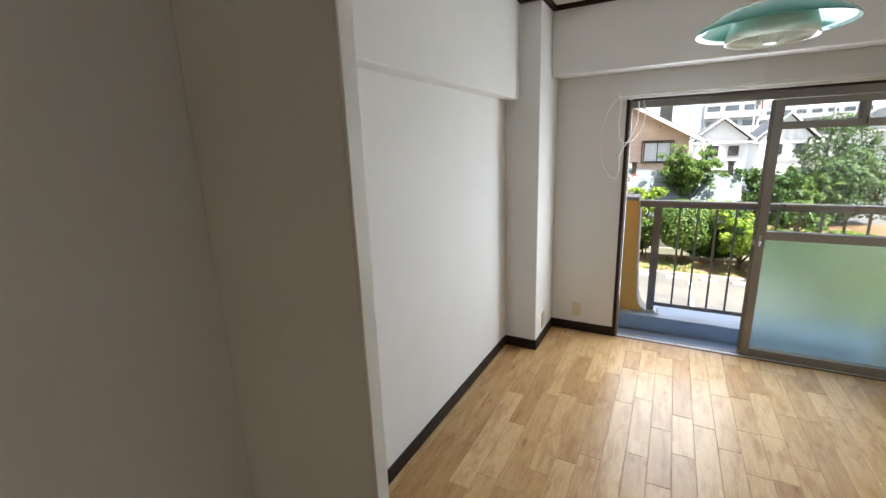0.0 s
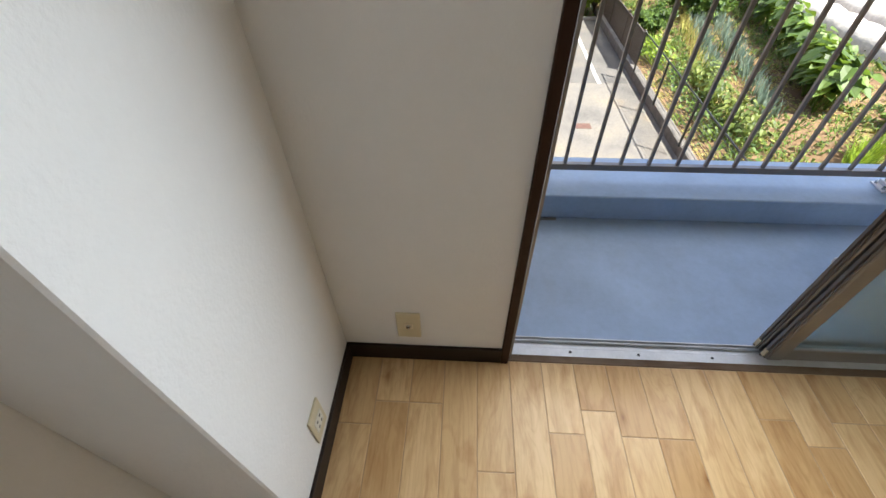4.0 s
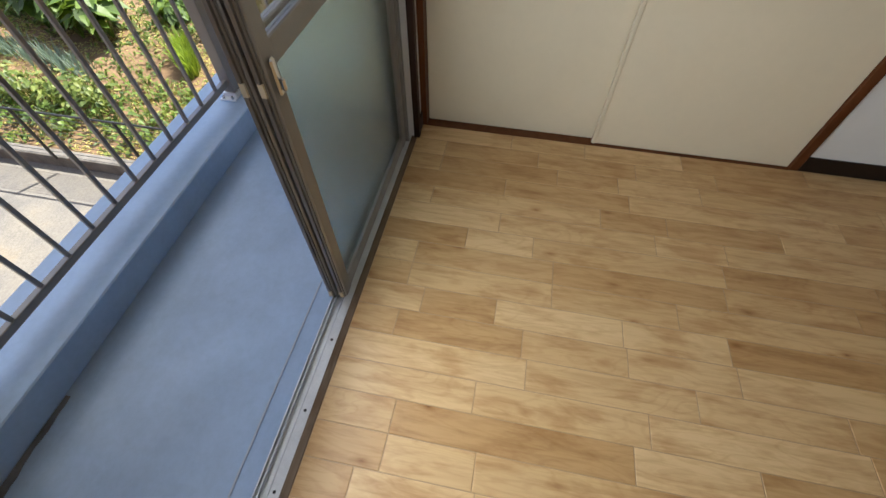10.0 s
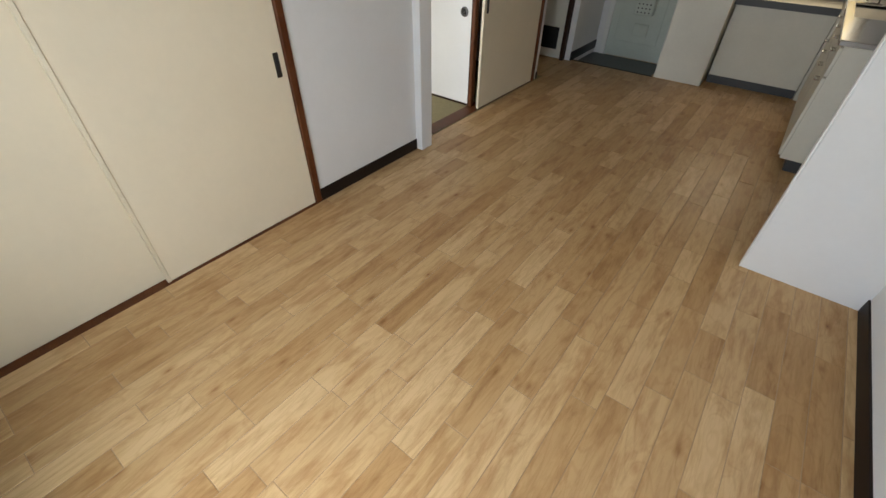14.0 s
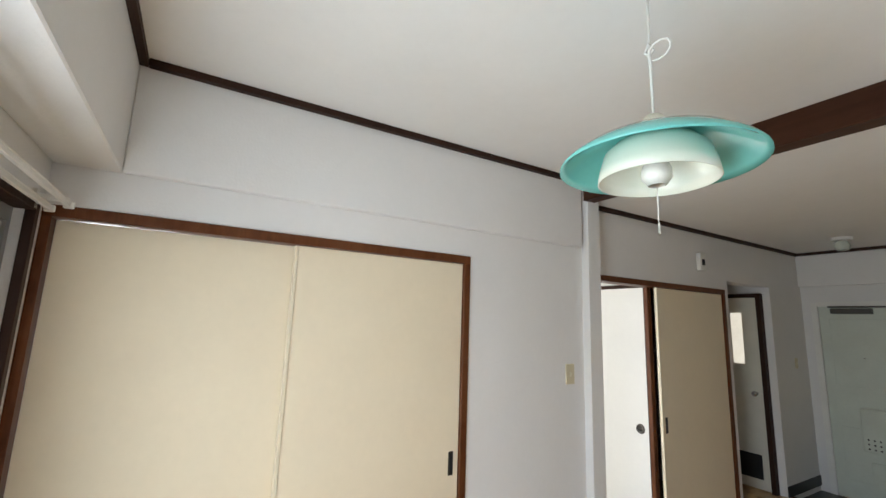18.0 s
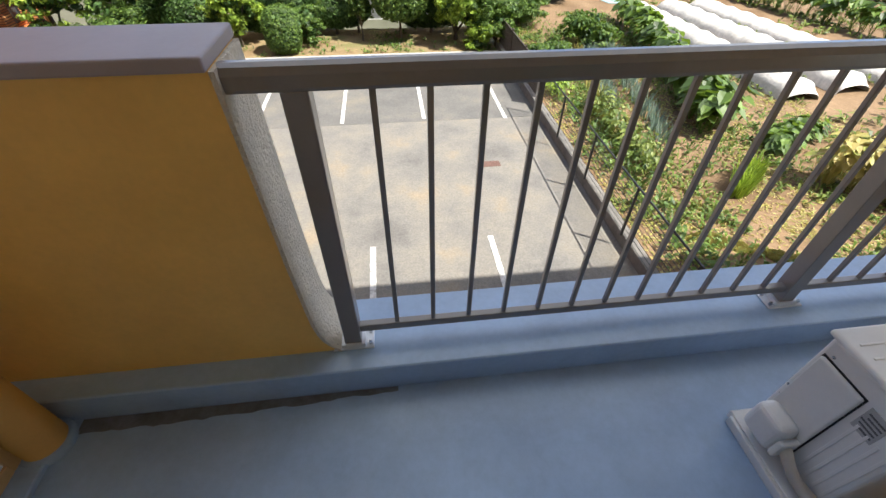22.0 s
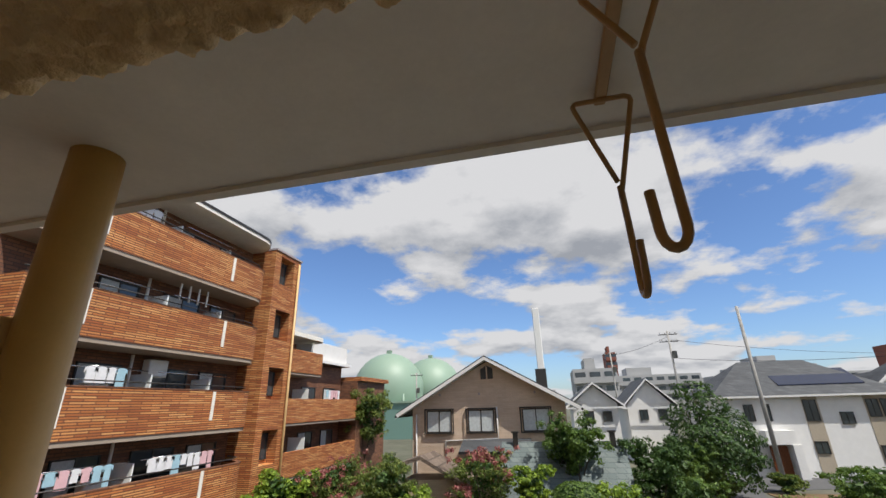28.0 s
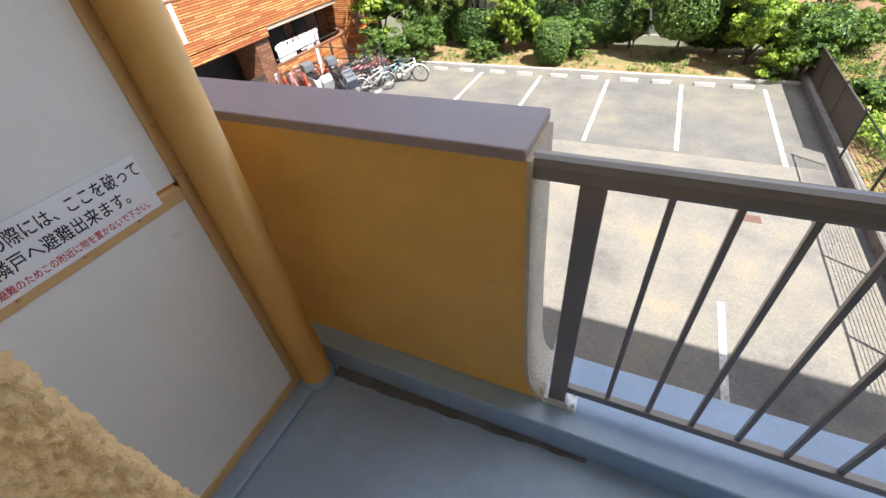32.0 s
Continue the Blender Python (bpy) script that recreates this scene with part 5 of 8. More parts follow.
def outdoor_unit():
    ob = thing("air_conditioner_unit", "ivory white air conditioner outdoor unit on the balcony floor", "air conditioner", (2.965, 0.665, FZ))
    casing = boxes((-0.42, 0.42, -0.175, 0.175, 0.05, 0.575), bev=0.014, seg=3)
    body = part("casing", casing, ACWHITE, ob)
    part("top_panel", boxes((-0.435, 0.435, -0.19, 0.19, 0.575, 0.60), bev=0.012, seg=3), ACWHITE, ob)
    for k in range(6):
        y = -0.13 + 0.05 * k
        part("top_rib", boxes((-0.40, 0.40, y - 0.004, y + 0.004, 0.599, 0.6035), bev=0.0015), ACWHITE, body)
    part("base_tray", boxes((-0.50, 0.44, -0.26, 0.19, 0.012, 0.05), (-0.515, -0.50, -0.26, 0.17, 0.0, 0.045), bev=0.003), ACWHITE, ob)
    for x in (-0.36, 0.30):
        part("foot", boxes((x - 0.07, x + 0.07, -0.25, 0.20, 0.0, 0.014)), ACWHITE, ob)
    part("panel_seam", boxes((-0.4212, -0.4195, -0.012, 0.158, 0.10, 0.505)), BLACK, ob, "dark panel seam")
    v = part("valve_cover", boxes((-0.438, -0.42, -0.008, 0.154, 0.104, 0.50), bev=0.008, seg=3), ACWHITE, ob, "smooth moulded valve cover")
    part("valve_cowl", boxes((-0.515, -0.43, 0.012, 0.146, 0.085, 0.235), bev=0.028, seg=4), ACWHITE, v, "bulging valve cowl")
    part("cowl_lip", boxes((-0.508, -0.432, -0.012, 0.014, 0.10, 0.19), bev=0.01, seg=2), ACWHITE, v)
    for k in range(4):
        y = -0.15 + 0.034 * k
        part("side_groove", boxes((-0.4235, -0.4195, y - 0.005, y + 0.005, 0.10, 0.42), bev=0.001), ACWHITE, body)
    part("data_plate", boxes((-0.4225, -0.4195, -0.10, -0.03, 0.40, 0.50)), plain("grey_data_plate", (0.45, 0.45, 0.43), 0.5), ob, "grey printed data plate")
    for k in range(5):
        part("line_of_print", boxes((-0.4232, -0.4224, -0.092, -0.045 + 0.006 * (k % 3), 0.412 + 0.016 * k, 0.419 + 0.016 * k)), plain("grey_ink", (0.12, 0.12, 0.12), 0.5), ob)
    for y, z in ((0.13, 0.52), (-0.14, 0.52), (0.14, 0.40), (0.16, 0.30), (0.155, 0.24)):
        q = lathe(bmesh.new(), [(0, 0.004), (0.005, 0.003), (0.006, 0)], 8)
        bmesh.ops.rotate(q, verts=q.verts[:], cent=(0, 0, 0), matrix=Matrix.Rotation(-math.pi / 2, 3, "Y"))
        bmesh.ops.translate(q, verts=q.verts[:], vec=(-0.421, y, z))
        part("screw", q, STEEL, ob)
    for k, dy in enumerate((0.0, 0.035)):
        q = tube(bmesh.new(), [(-0.47, 0.0 + dy * 0.4, 0.15 + dy * 0.5), (-0.472, -0.05 + dy * 0.4, 0.12 + dy * 0.4), (-0.462, -0.12 + dy, 0.085), (-0.43, -0.22 + dy, 0.075), (-0.38, -0.36 + dy, 0.10), (-0.37, -0.45 + dy, 0.25)], 0.019, 12)
        part("hose", q, RUBBER, ob, "wrapped beige hose")
    # front grille with slats, facing the rail
    for k in range(9):
        part("grille_slat", boxes((-0.38, 0.20, 0.174, 0.180, 0.10 + 0.05 * k, 0.125 + 0.05 * k)), ACWHITE, body)
    return ob


outdoor_unit()
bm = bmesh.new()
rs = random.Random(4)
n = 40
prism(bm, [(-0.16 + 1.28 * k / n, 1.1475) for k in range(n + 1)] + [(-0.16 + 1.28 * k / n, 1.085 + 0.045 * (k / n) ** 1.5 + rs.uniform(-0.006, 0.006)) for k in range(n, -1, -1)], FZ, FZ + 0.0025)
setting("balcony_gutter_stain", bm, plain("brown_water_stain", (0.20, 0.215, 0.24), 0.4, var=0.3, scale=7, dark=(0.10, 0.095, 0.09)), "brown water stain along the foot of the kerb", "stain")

# ---- outdoors: ground ----
G = -4.315
def ground_mat(name, cols, s1, s2, rough=0.95, bump=0.6, dist=0.03):
    m, nt, b = nodes_of(name)
    v = coords(nt)
    a, c = noise_of(nt, v, s1, 5, 0.6), noise_of(nt, v, s2, 6, 0.7)
    n = len(cols)
    c1 = ramp(nt, a, [(0.3 + 0.4 * i / (n - 1), col) for i, col in enumerate(cols)])
    c2 = ramp(nt, c, [(0.3, (0.6, 0.6, 0.6)), (0.65, (1, 1, 1))])
    nt.links.new(mixed(nt, 0.8, c1, c2, "MULTIPLY"), b.inputs["Base Color"])
    b.inputs["Roughness"].default_value = rough
    b.inputs["Specular IOR Level"].default_value = 0.25
    bump_of(nt, b, c, bump, dist)
    return m


SOIL = ground_mat("dry_field_soil", [(0.13, 0.08, 0.042), (0.20, 0.13, 0.072), (0.26, 0.175, 0.10)], 0.5, 9)
ASPH = ground_mat("sun_bleached_asphalt", [(0.125, 0.12, 0.112), (0.172, 0.164, 0.15), (0.205, 0.19, 0.163), (0.26, 0.213, 0.15)], 0.7, 26, 0.9, 0.8, 0.008)
ROADM = ground_mat("grey_road_asphalt", [(0.11, 0.11, 0.115), (0.14, 0.14, 0.14)], 0.4, 40, 0.9, 0.4, 0.006)
FARG = ground_mat("far_town_ground", [(0.10, 0.11, 0.07), (0.17, 0.16, 0.13)], 0.03, 0.4)
CONC = plain("grey_concrete", (0.36, 0.35, 0.33), 0.9, var=0.2, scale=3, bump=0.4, bscale=40, dist=0.004)
BEDSOIL = ground_mat("dry_grass_bed", [(0.16, 0.10, 0.05), (0.26, 0.19, 0.10), (0.16, 0.16, 0.06)], 0.9, 12)
LINEW = plain("worn_white_line_paint", (0.60, 0.60, 0.57), 0.8, var=0.5, scale=7, dark=(0.19, 0.18, 0.165))
DARKFENCE = plain("dark_brown_fence_paint", (0.045, 0.033, 0.026), 0.55, var=0.15)
setting("ground", boxes((-1500, 1500, -300, 2500, G - 0.5, G)), FARG, "town ground reaching the horizon", "ground")
setting("parking_lot", boxes((-8.2, 5.45, 0.3, 17.0, G, G + 0.02), (-13.2, -8.2, 6.0, 15.0, G, G + 0.018)), ASPH, "pale worn asphalt parking lot", "ground")
setting("field", boxes((5.65, 42, -2, 33.0, G, G + 0.05), (14, 42, 33.0, 35.4, G, G + 0.045)), SOIL, "brown soil of the vegetable field", "ground")
setting("planting_bed", boxes((-13, 5.45, 17.12, 20.5, G, G + 0.06)), BEDSOIL, "dry soil planting bed behind the parking lot", "ground")
setting("road", prism(bmesh.new(), [(9.5, 36.5), (14.0, 36.0), (60, 49.5), (60, 56), (14, 42), (9.5, 45)], G, G + 0.03), ROADM, "grey asphalt street past the houses", "road")
setting("road_lane", prism(bmesh.new(), [(8.6, 27), (11.8, 26.5), (14.0, 36.2), (9.5, 36.5)], G, G + 0.032), ROADM, "narrow asphalt lane beside the field", "road")
setting("parking_kerb", boxes((-8.3, 5.45, 17.0, 17.12, G, G + 0.11), (-8.32, -8.2, 8.5, 17.0, G, G + 0.1), bev=0.012), CONC, "pale concrete kerb round the parking lot", "kerb")
setting("field_wall", boxes((5.45, 5.65, -1, 17.5, G, G + 0.28), bev=0.012), plain("weathered_concrete", (0.16, 0.15, 0.135), 0.92, var=0.35, scale=4, bump=0.5, bscale=30, dist=0.005), "low concrete retaining wall beside the field", "wall")
ASPHD = ground_mat("grey_bay_asphalt", [(0.105, 0.103, 0.098), (0.145, 0.14, 0.13), (0.20, 0.18, 0.145)], 0.6, 26, 0.9, 0.7, 0.008)
setting("parking_bays", boxes((-8.2, 5.45, 11.55, 17.0, G + 0.02, G + 0.024)), ASPHD, "darker asphalt of the parking bays", "ground")
lines = tagged(new("parking_lines"), "worn white painted parking bay lines", "road marking", kind="structure")
for x, y0, y1 in [(-5.06, 12.9, 16.4), (-2.70, 11.7, 16.4), (-0.285, 11.65, 16.4), (2.075, 11.7, 16.4), (4.45, 11.5, 16.4), (-1.75, 1.4, 6.35), (0.60, 1.4, 6.33), (2.95, 1.4, 6.4)]:
    part("line", boxes((x - 0.055, x + 0.055, y0, y1, G + 0.02, G + 0.0285)), LINEW, lines)
stop = thing("wheel_stop", "pale concrete wheel stop in a parking bay", "wheel stop", (0, 0, G + 0.02), "parking wheel stops")
part("block", prism(bmesh.new(), [(-0.075, 0), (0.075, 0), (0.055, 0.10), (-0.055, 0.10)], -0.3, 0.3, "x"), CONC, stop)
stop.location = (-4.45, 16.45, G + 0.02)
for x in (-6.9, -5.75, -3.35, -2.05, -0.95, 0.4, 1.45, 2.75, 3.85):
    copy_thing(stop, pose(x, 16.45, G + 0.02))
setting("drain_grate", boxes((3.3, 3.75, 8.95, 9.2, G + 0.02, G + 0.026)), plain("rusty_grate", (0.16, 0.09, 0.07), 0.7, 0.3, var=0.4, scale=30), "rusty drain grate in the asphalt", "drain")

# slatted metal gate fence and the low wire fence
gate = thing("metal_fence", "dark brown slatted metal fence beside the parking lot", "fence", (5.60, 14.9, G))
part("slats_rail", boxes((-0.02, 0.02, -2.6, 2.6, 0.12, 0.17), (-0.02, 0.02, -2.6, 2.6, 1.12, 1.17)), DARKFENCE, gate)
sl = mesh_of("slat", boxes((-0.008, 0.008, -0.018, 0.018, 0.14, 1.15)), DARKFENCE)
for k in range(105):
    o = new("slat", sl)
    o.parent, o.location = gate, (0, -2.58 + 0.0496 * k, 0)
for k in range(4):
    part("post", boxes((-0.03, 0.03, -2.63 + 1.75 * k - 0.03, -2.63 + 1.75 * k + 0.03, 0.0, 1.25), bev=0.004), DARKFENCE, gate)
wf = thing("wire_fence", "low black wire fence along the field wall", "fence", (5.40, 5.86, G + 0.28))
FTOP = -2.94 - (G + 0.28)   # top rail over the wall
fence_post = mesh_of("fence_post", boxes((-0.022, 0.022, -0.022, 0.022, 0, FTOP + 0.02), bev=0.004), BLACK)
for k in range(-3, 4):
    o = new("post", fence_post)
    o.parent, o.location = wf, (0, 1.95 * k, 0)
part("top_bar", tube(bmesh.new(), [(0, -5.85, FTOP), (0, 5.85, FTOP)], 0.019, 8), BLACK, wf)
for k in range(10):
    part("wire", tube(bmesh.new(), [(0.024, -5.85, 0.07 + 0.1 * k), (0.024, 5.85, 0.07 + 0.1 * k)], 0.006, 5), BLACK, wf)

# ---- plants ----
def leaf_cloud(rng, blobs, count, size, up=0.35, aspect=0.55, shell=0.55, lumps=1.0, square=2.0):
    """Many small folded leaves spread through ellipsoids (x, y, z, rx, ry, rz), denser near the skin, with an uneven outline."""
    vs, fs = [], []
    vol = [b[3] * b[4] * b[5] for b in blobs]
    tot = sum(vol)
    for b, v in zip(blobs, vol):
        ph = [rng.uniform(0, 6.28) for _ in range(4)]
        for _ in range(int(count * v / tot)):
            d = Vector((rng.gauss(0, 1), rng.gauss(0, 1), rng.gauss(0, 1))).normalized()
            lump = 1 + lumps * (0.16 * math.sin(5 * d.x + ph[0]) * math.sin(4 * d.y + ph[1]) + 0.12 * math.sin(9 * d.z + ph[2] + 5 * d.x))
            if square > 2:
                lump *= (abs(d.x) ** square + abs(d.y) ** square + abs(d.z) ** square) ** (-1 / square)
            r = (shell + (1 - shell) * rng.random() ** 0.6) * lump
            c = Vector((b[0] + d.x * b[3] * r, b[1] + d.y * b[4] * r, b[2] + d.z * b[5] * r))
            n = (d * 1.7 + Vector((rng.uniform(-1, 1), rng.uniform(-1, 1), rng.uniform(-1, 1) + up))).normalized()
            t = n.orthogonal().normalized()
            t = (Matrix.Rotation(rng.uniform(0, 6.28), 3, n) @ t)
            w = n.cross(t)
            s = size * rng.uniform(0.65, 1.35)
            i = len(vs)
            vs += [c - t * s, c + w * s * aspect + n * s * 0.15, c + t * s, c - w * s * aspect + n * s * 0.15]
            fs += [(i, i + 1, i + 2), (i, i + 2, i + 3)]
    return vs, fs


def mesh_raw(name, vs, fs, mat, parent=None, smooth=False):
    me = bpy.data.meshes.new(name)
    me.from_pydata([tuple(v) for v in vs], [], fs)
    me.materials.append(mat)
    ob = new(name, me)
    if parent is not None:
        ob.parent = parent
    return ob


LEAF = {
    "mid": leafy("mid_green_leaves", [(0.022, 0.046, 0.010), (0.072, 0.13, 0.026), (0.16, 0.25, 0.05)], (0.30, 0.46, 0.04)),
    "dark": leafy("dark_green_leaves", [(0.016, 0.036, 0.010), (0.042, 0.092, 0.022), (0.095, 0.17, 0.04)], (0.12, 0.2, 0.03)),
    "bright": leafy("yellow_green_leaves", [(0.06, 0.115, 0.014), (0.18, 0.28, 0.03), (0.33, 0.43, 0.06)], (0.5, 0.66, 0.05)),
    "olive": leafy("olive_green_leaves", [(0.04, 0.07, 0.014), (0.11, 0.16, 0.03), (0.22, 0.26, 0.06)], (0.34, 0.42, 0.08)),
    "pink": leafy("pink_blossom", [(0.24, 0.07, 0.07), (0.38, 0.12, 0.12), (0.34, 0.17, 0.13)], (0.4, 0.16, 0.14)),
    "straw": leafy("dry_yellow_leaves", [(0.30, 0.24, 0.08), (0.42, 0.36, 0.12), (0.30, 0.34, 0.08)], (0.5, 0.45, 0.15)),
    "blue": leafy("blue_green_blades", [(0.10, 0.16, 0.13), (0.16, 0.22, 0.18), (0.22, 0.26, 0.2)], (0.2, 0.3, 0.2)),
}
BARK = plain("grey_brown_bark", (0.11, 0.085, 0.06), 0.9, var=0.3, scale=8, bump=0.8, bscale=30, dist=0.02)
RNG = random.Random(7)


def tree(name, label, x, y, h, w, leaf, trunk_h, count, size, pink=0, depth=None, z0=G + 0.05, shell=0.66, blobs=None, lean=0.0, lumps=1.0, square=2.0, dense=False):
    """Trunk with forked limbs, crown of several leaf masses."""
    ob = thing(name, label, "tree" if trunk_h > 0.3 else "bush", (x, y, z0))
    r = RNG
    depth = depth or w
    ch = h - trunk_h
    if blobs is None:
        blobs = [(0, 0, trunk_h + ch * 0.5, w * 0.34, depth * 0.34, ch * 0.42)]
        for k in range(12):
            a = k * 2.4 + r.uniform(-0.3, 0.3)
            q = r.uniform(0.15, 0.27)
            blobs.append((math.cos(a) * w * 0.31, math.sin(a) * depth * 0.31, trunk_h + ch * r.uniform(0.22, 0.84), w * q, depth * q, ch * q * 0.9))
    if trunk_h > 0.05:
        bm = bmesh.new()
        top = trunk_h + ch * 0.45
        tr = max(0.035, w * 0.028)
        tube(bm, [(0, 0, -0.05), (lean * 0.3, 0.02, trunk_h * 0.5), (lean * 0.7, -0.02, trunk_h), (lean, 0.03, top)], tr, 8, True, tr * 0.4)
        for b in blobs[1:6]:
            tube(bm, [(lean * 0.6, 0, trunk_h * 0.85), (b[0] * 0.5, b[1] * 0.5, (trunk_h + b[2]) * 0.5 + 0.1), (b[0], b[1], b[2])], tr * 0.5, 6, True, tr * 0.15)
        part("trunk", bm, BARK, ob)
    if lumps < 0.5 or dense:
        vs, fs = leaf_cloud(r, blobs, int(count * 1.5), size * 0.9, shell=shell, lumps=lumps, square=square)
    else:
        # the crown is many small sprays of leaves with gaps between them
        sprays = []
        for bl in blobs:
            for _ in range(9 if len(blobs) > 5 else 16):
                d = Vector((r.gauss(0, 1), r.gauss(0, 1), r.gauss(0.25, 1))).normalized()
                q = r.uniform(0.55, 1.05)
                k = r.uniform(0.22, 0.42)
                sprays.append((bl[0] + d.x * bl[3] * q, bl[1] + d.y * bl[4] * q, bl[2] + d.z * bl[5] * q, bl[3] * k, bl[4] * k, bl[5] * k * 0.75))
        vs, fs = leaf_cloud(r, sprays, int(count * 2.5), size * 0.72, up=0.7, shell=0.25)
        # cores in the darker leaf colour paint the shade seen through the gaps
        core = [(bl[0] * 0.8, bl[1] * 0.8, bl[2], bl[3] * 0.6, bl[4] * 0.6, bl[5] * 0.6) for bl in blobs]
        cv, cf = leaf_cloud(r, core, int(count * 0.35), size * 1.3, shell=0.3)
        mesh_raw("inner_shade_leaves", cv, cf, LEAF["dark"], ob)
    mesh_raw("crown", vs, fs, LEAF[leaf], ob)
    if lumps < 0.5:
        # clipped forms: a darker leaf shell inside paints the shade behind the skin
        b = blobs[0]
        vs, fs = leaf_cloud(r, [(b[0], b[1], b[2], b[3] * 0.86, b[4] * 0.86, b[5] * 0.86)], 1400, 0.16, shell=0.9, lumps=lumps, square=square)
        mesh_raw("inner_shade_leaves", vs, fs, LEAF["dark"], ob)
    if pink:
        top_blobs = [(b[0] * 1.05, b[1] * 1.05, b[2] + b[5] * 0.5, b[3] * 0.8, b[4] * 0.8, b[5] * 0.6) for b in blobs[1:]]
        tufts = [(q[0] + r.uniform(-1, 1) * q[3], q[1] + r.uniform(-1, 1) * q[4], q[2] + r.uniform(-0.6, 1) * q[5], 0.16, 0.16, 0.14) for q in top_blobs for _ in range(5)]
        vs, fs = leaf_cloud(r, tufts, pink, size * 0.75, shell=0.2)
        mesh_raw("blossom", vs, fs, LEAF["pink"], ob)
    return ob


def clipped(name, label, x, y, h, w, leaf, trunk_h, count, size, depth=None, square=2.8):
    """A shrub shorn to a smooth rounded form."""
    depth = depth or w
    c = (h + trunk_h) / 2
    return tree(name, label, x, y, h, w, leaf, trunk_h, count, size, blobs=[(0, 0, c, w * 0.5, depth * 0.5, (h - trunk_h) * 0.5)], shell=0.9, lumps=0.12, square=square)


clipped("round_bush", "small clipped round green bush by the kerb", -2.67, 17.75, 1.65, 1.35, "mid", 0.0, 2600, 0.05)
clipped("round_tree", "large clipped round dark green tree", 1.75, 18.9, 3.05, 2.25, "mid", 0.75, 4200, 0.06)
tree("young_tree", "bushy bright green tree with broad leaves", -4.5, 18.6, 2.95, 2.2, "bright", 0.35, 2600, 0.085)
tree("garden_tree", "bright green spreading garden tree", 4.0, 18.7, 3.1, 3.4, "bright", 0.3, 3600, 0.09)
tree("drooping_shrub", "pale green drooping shrub by the fence", 5.5, 17.8, 2.1, 2.2, "mid", 0.2, 2600, 0.07)
tree("crape_myrtle", "flowering tree with pink blossom", -2.2, 20.3, 4.3, 3.3, "olive", 1.3, 2000, 0.075, pink=2600)
tree("crape_myrtle", "flowering tree with deep pink blossom clusters", -8.6, 18.8, 4.0, 2.9, "olive", 1.0, 2000, 0.075, pink=1700)
tree("garden_tree", "mid green garden tree with loose foliage", -6.6, 20.2, 4.0, 3.0, "olive", 1.1, 3000, 0.08)
tree("small_tree", "small bright yellow-green tree", 0.0, 20.0, 3.5, 1.9, "bright", 1.9, 1700, 0.08)
tree("garden_tree", "upright green garden tree with dark limbs", 1.9, 22.3, 5.6, 2.8, "mid", 2.5, 3400, 0.085)
tree("young_tree", "yellow-green leafy tree before the brick block", -10.2, 17.6, 3.5, 3.0, "bright", 0.9, 2400, 0.11)
tree("bush", "glossy green bush beside the bicycles", -9.9, 16.4, 1.5, 1.9, "mid", 0.0, 2000, 0.075)
tree("bush", "broad green bush beside the parking kerb", -8.6, 16.7, 1.6, 2.2, "mid", 0.0, 2600, 0.07)
tree("bush", "tall green bush behind the kerb", -8.3, 17.9, 2.4, 2.0, "mid", 0.0, 2200, 0.075)
clipped("hedge", "dark clipped hedge behind the parking lot", -0.9, 19.9, 1.9, 2.9, "dark", 0.25, 3600, 0.06, 0.9)
clipped("hedge", "dark hedge under the garden trees", 3.1, 19.8, 1.9, 3.0, "dark", 0.2, 3000, 0.06, 0.9)
clipped("hedge", "dark hedge between the flowering trees", -6.3, 19.4, 1.6, 2.6, "dark", 0.0, 2600, 0.06, 0.9)
clipped("hedge", "dark hedge behind the small round bush", -3.4, 19.6, 1.9, 2.8, "dark", 0.2, 2800, 0.06, 0.9)
clipped("hedge", "dark evergreen hedge at the back of the bed", -8.2, 20.0, 1.9, 2.6, "dark", 0.1, 2400, 0.06, 0.9)
clipped("hedge", "dark hedge before the lane", 5.6, 19.8, 1.7, 2.6, "dark", 0.1, 2400, 0.06, 0.9)
tree("bush", "loose dark green shrub below the flowering tree", -2.1, 18.9, 1.5, 1.9, "mid", 0.0, 2200, 0.07)
tree("bush", "spreading low shrub on the dry bed", -5.6, 17.9, 0.8, 1.6, "mid", 0.0, 1500, 0.06)
tree("bush", "low bright shrub at the corner of the bed", 4.9, 17.6, 1.1, 1.7, "bright", 0.0, 1700, 0.07)
tree("green_tree", "dark leafy tree behind the lower roof", 5.2, 22.6, 4.4, 3.0, "dark", 1.0, 3000, 0.09)
tree("green_tree", "green tree beside the grey-green roof", 6.9, 24.2, 2.5, 3.0, "mid", 0.6, 2600, 0.09)
tree("small_tree", "slim sparse tree among the hedges", 0.2, 18.9, 2.3, 1.1, "mid", 0.6, 900, 0.07)
tree("pine_tree", "tall dark clipped evergreen with cloud-pruned top", 10.5, 33.0, 7.0, 5.0, "dark", 1.2, 7500, 0.13,
     blobs=[(0.3, 0, 2.5, 2.7, 2.2, 2.3), (1.1, 0, 3.3, 2.0, 1.6, 1.7), (-1.2, 0, 2.0, 1.8, 1.5, 1.6), (-0.9, 0, 5.2, 1.15, 0.9, 0.6), (0.5, 0, 5.5, 1.4, 1.0, 0.75), (-0.2, 0.2, 6.4, 1.35, 1.0, 0.65), (-1.5, 0, 4.6, 0.9, 0.7, 0.5)], shell=0.8, dense=True)
tree("green_tree", "leafy green tree behind the brick block", -13.4, 33, 7.4, 4.4, "olive", 2.2, 2600, 0.14)
tree("green_tree", "dense green trees at the lane corner", 8.7, 31.5, 3.6, 3.4, "mid", 0.6, 2600, 0.12)
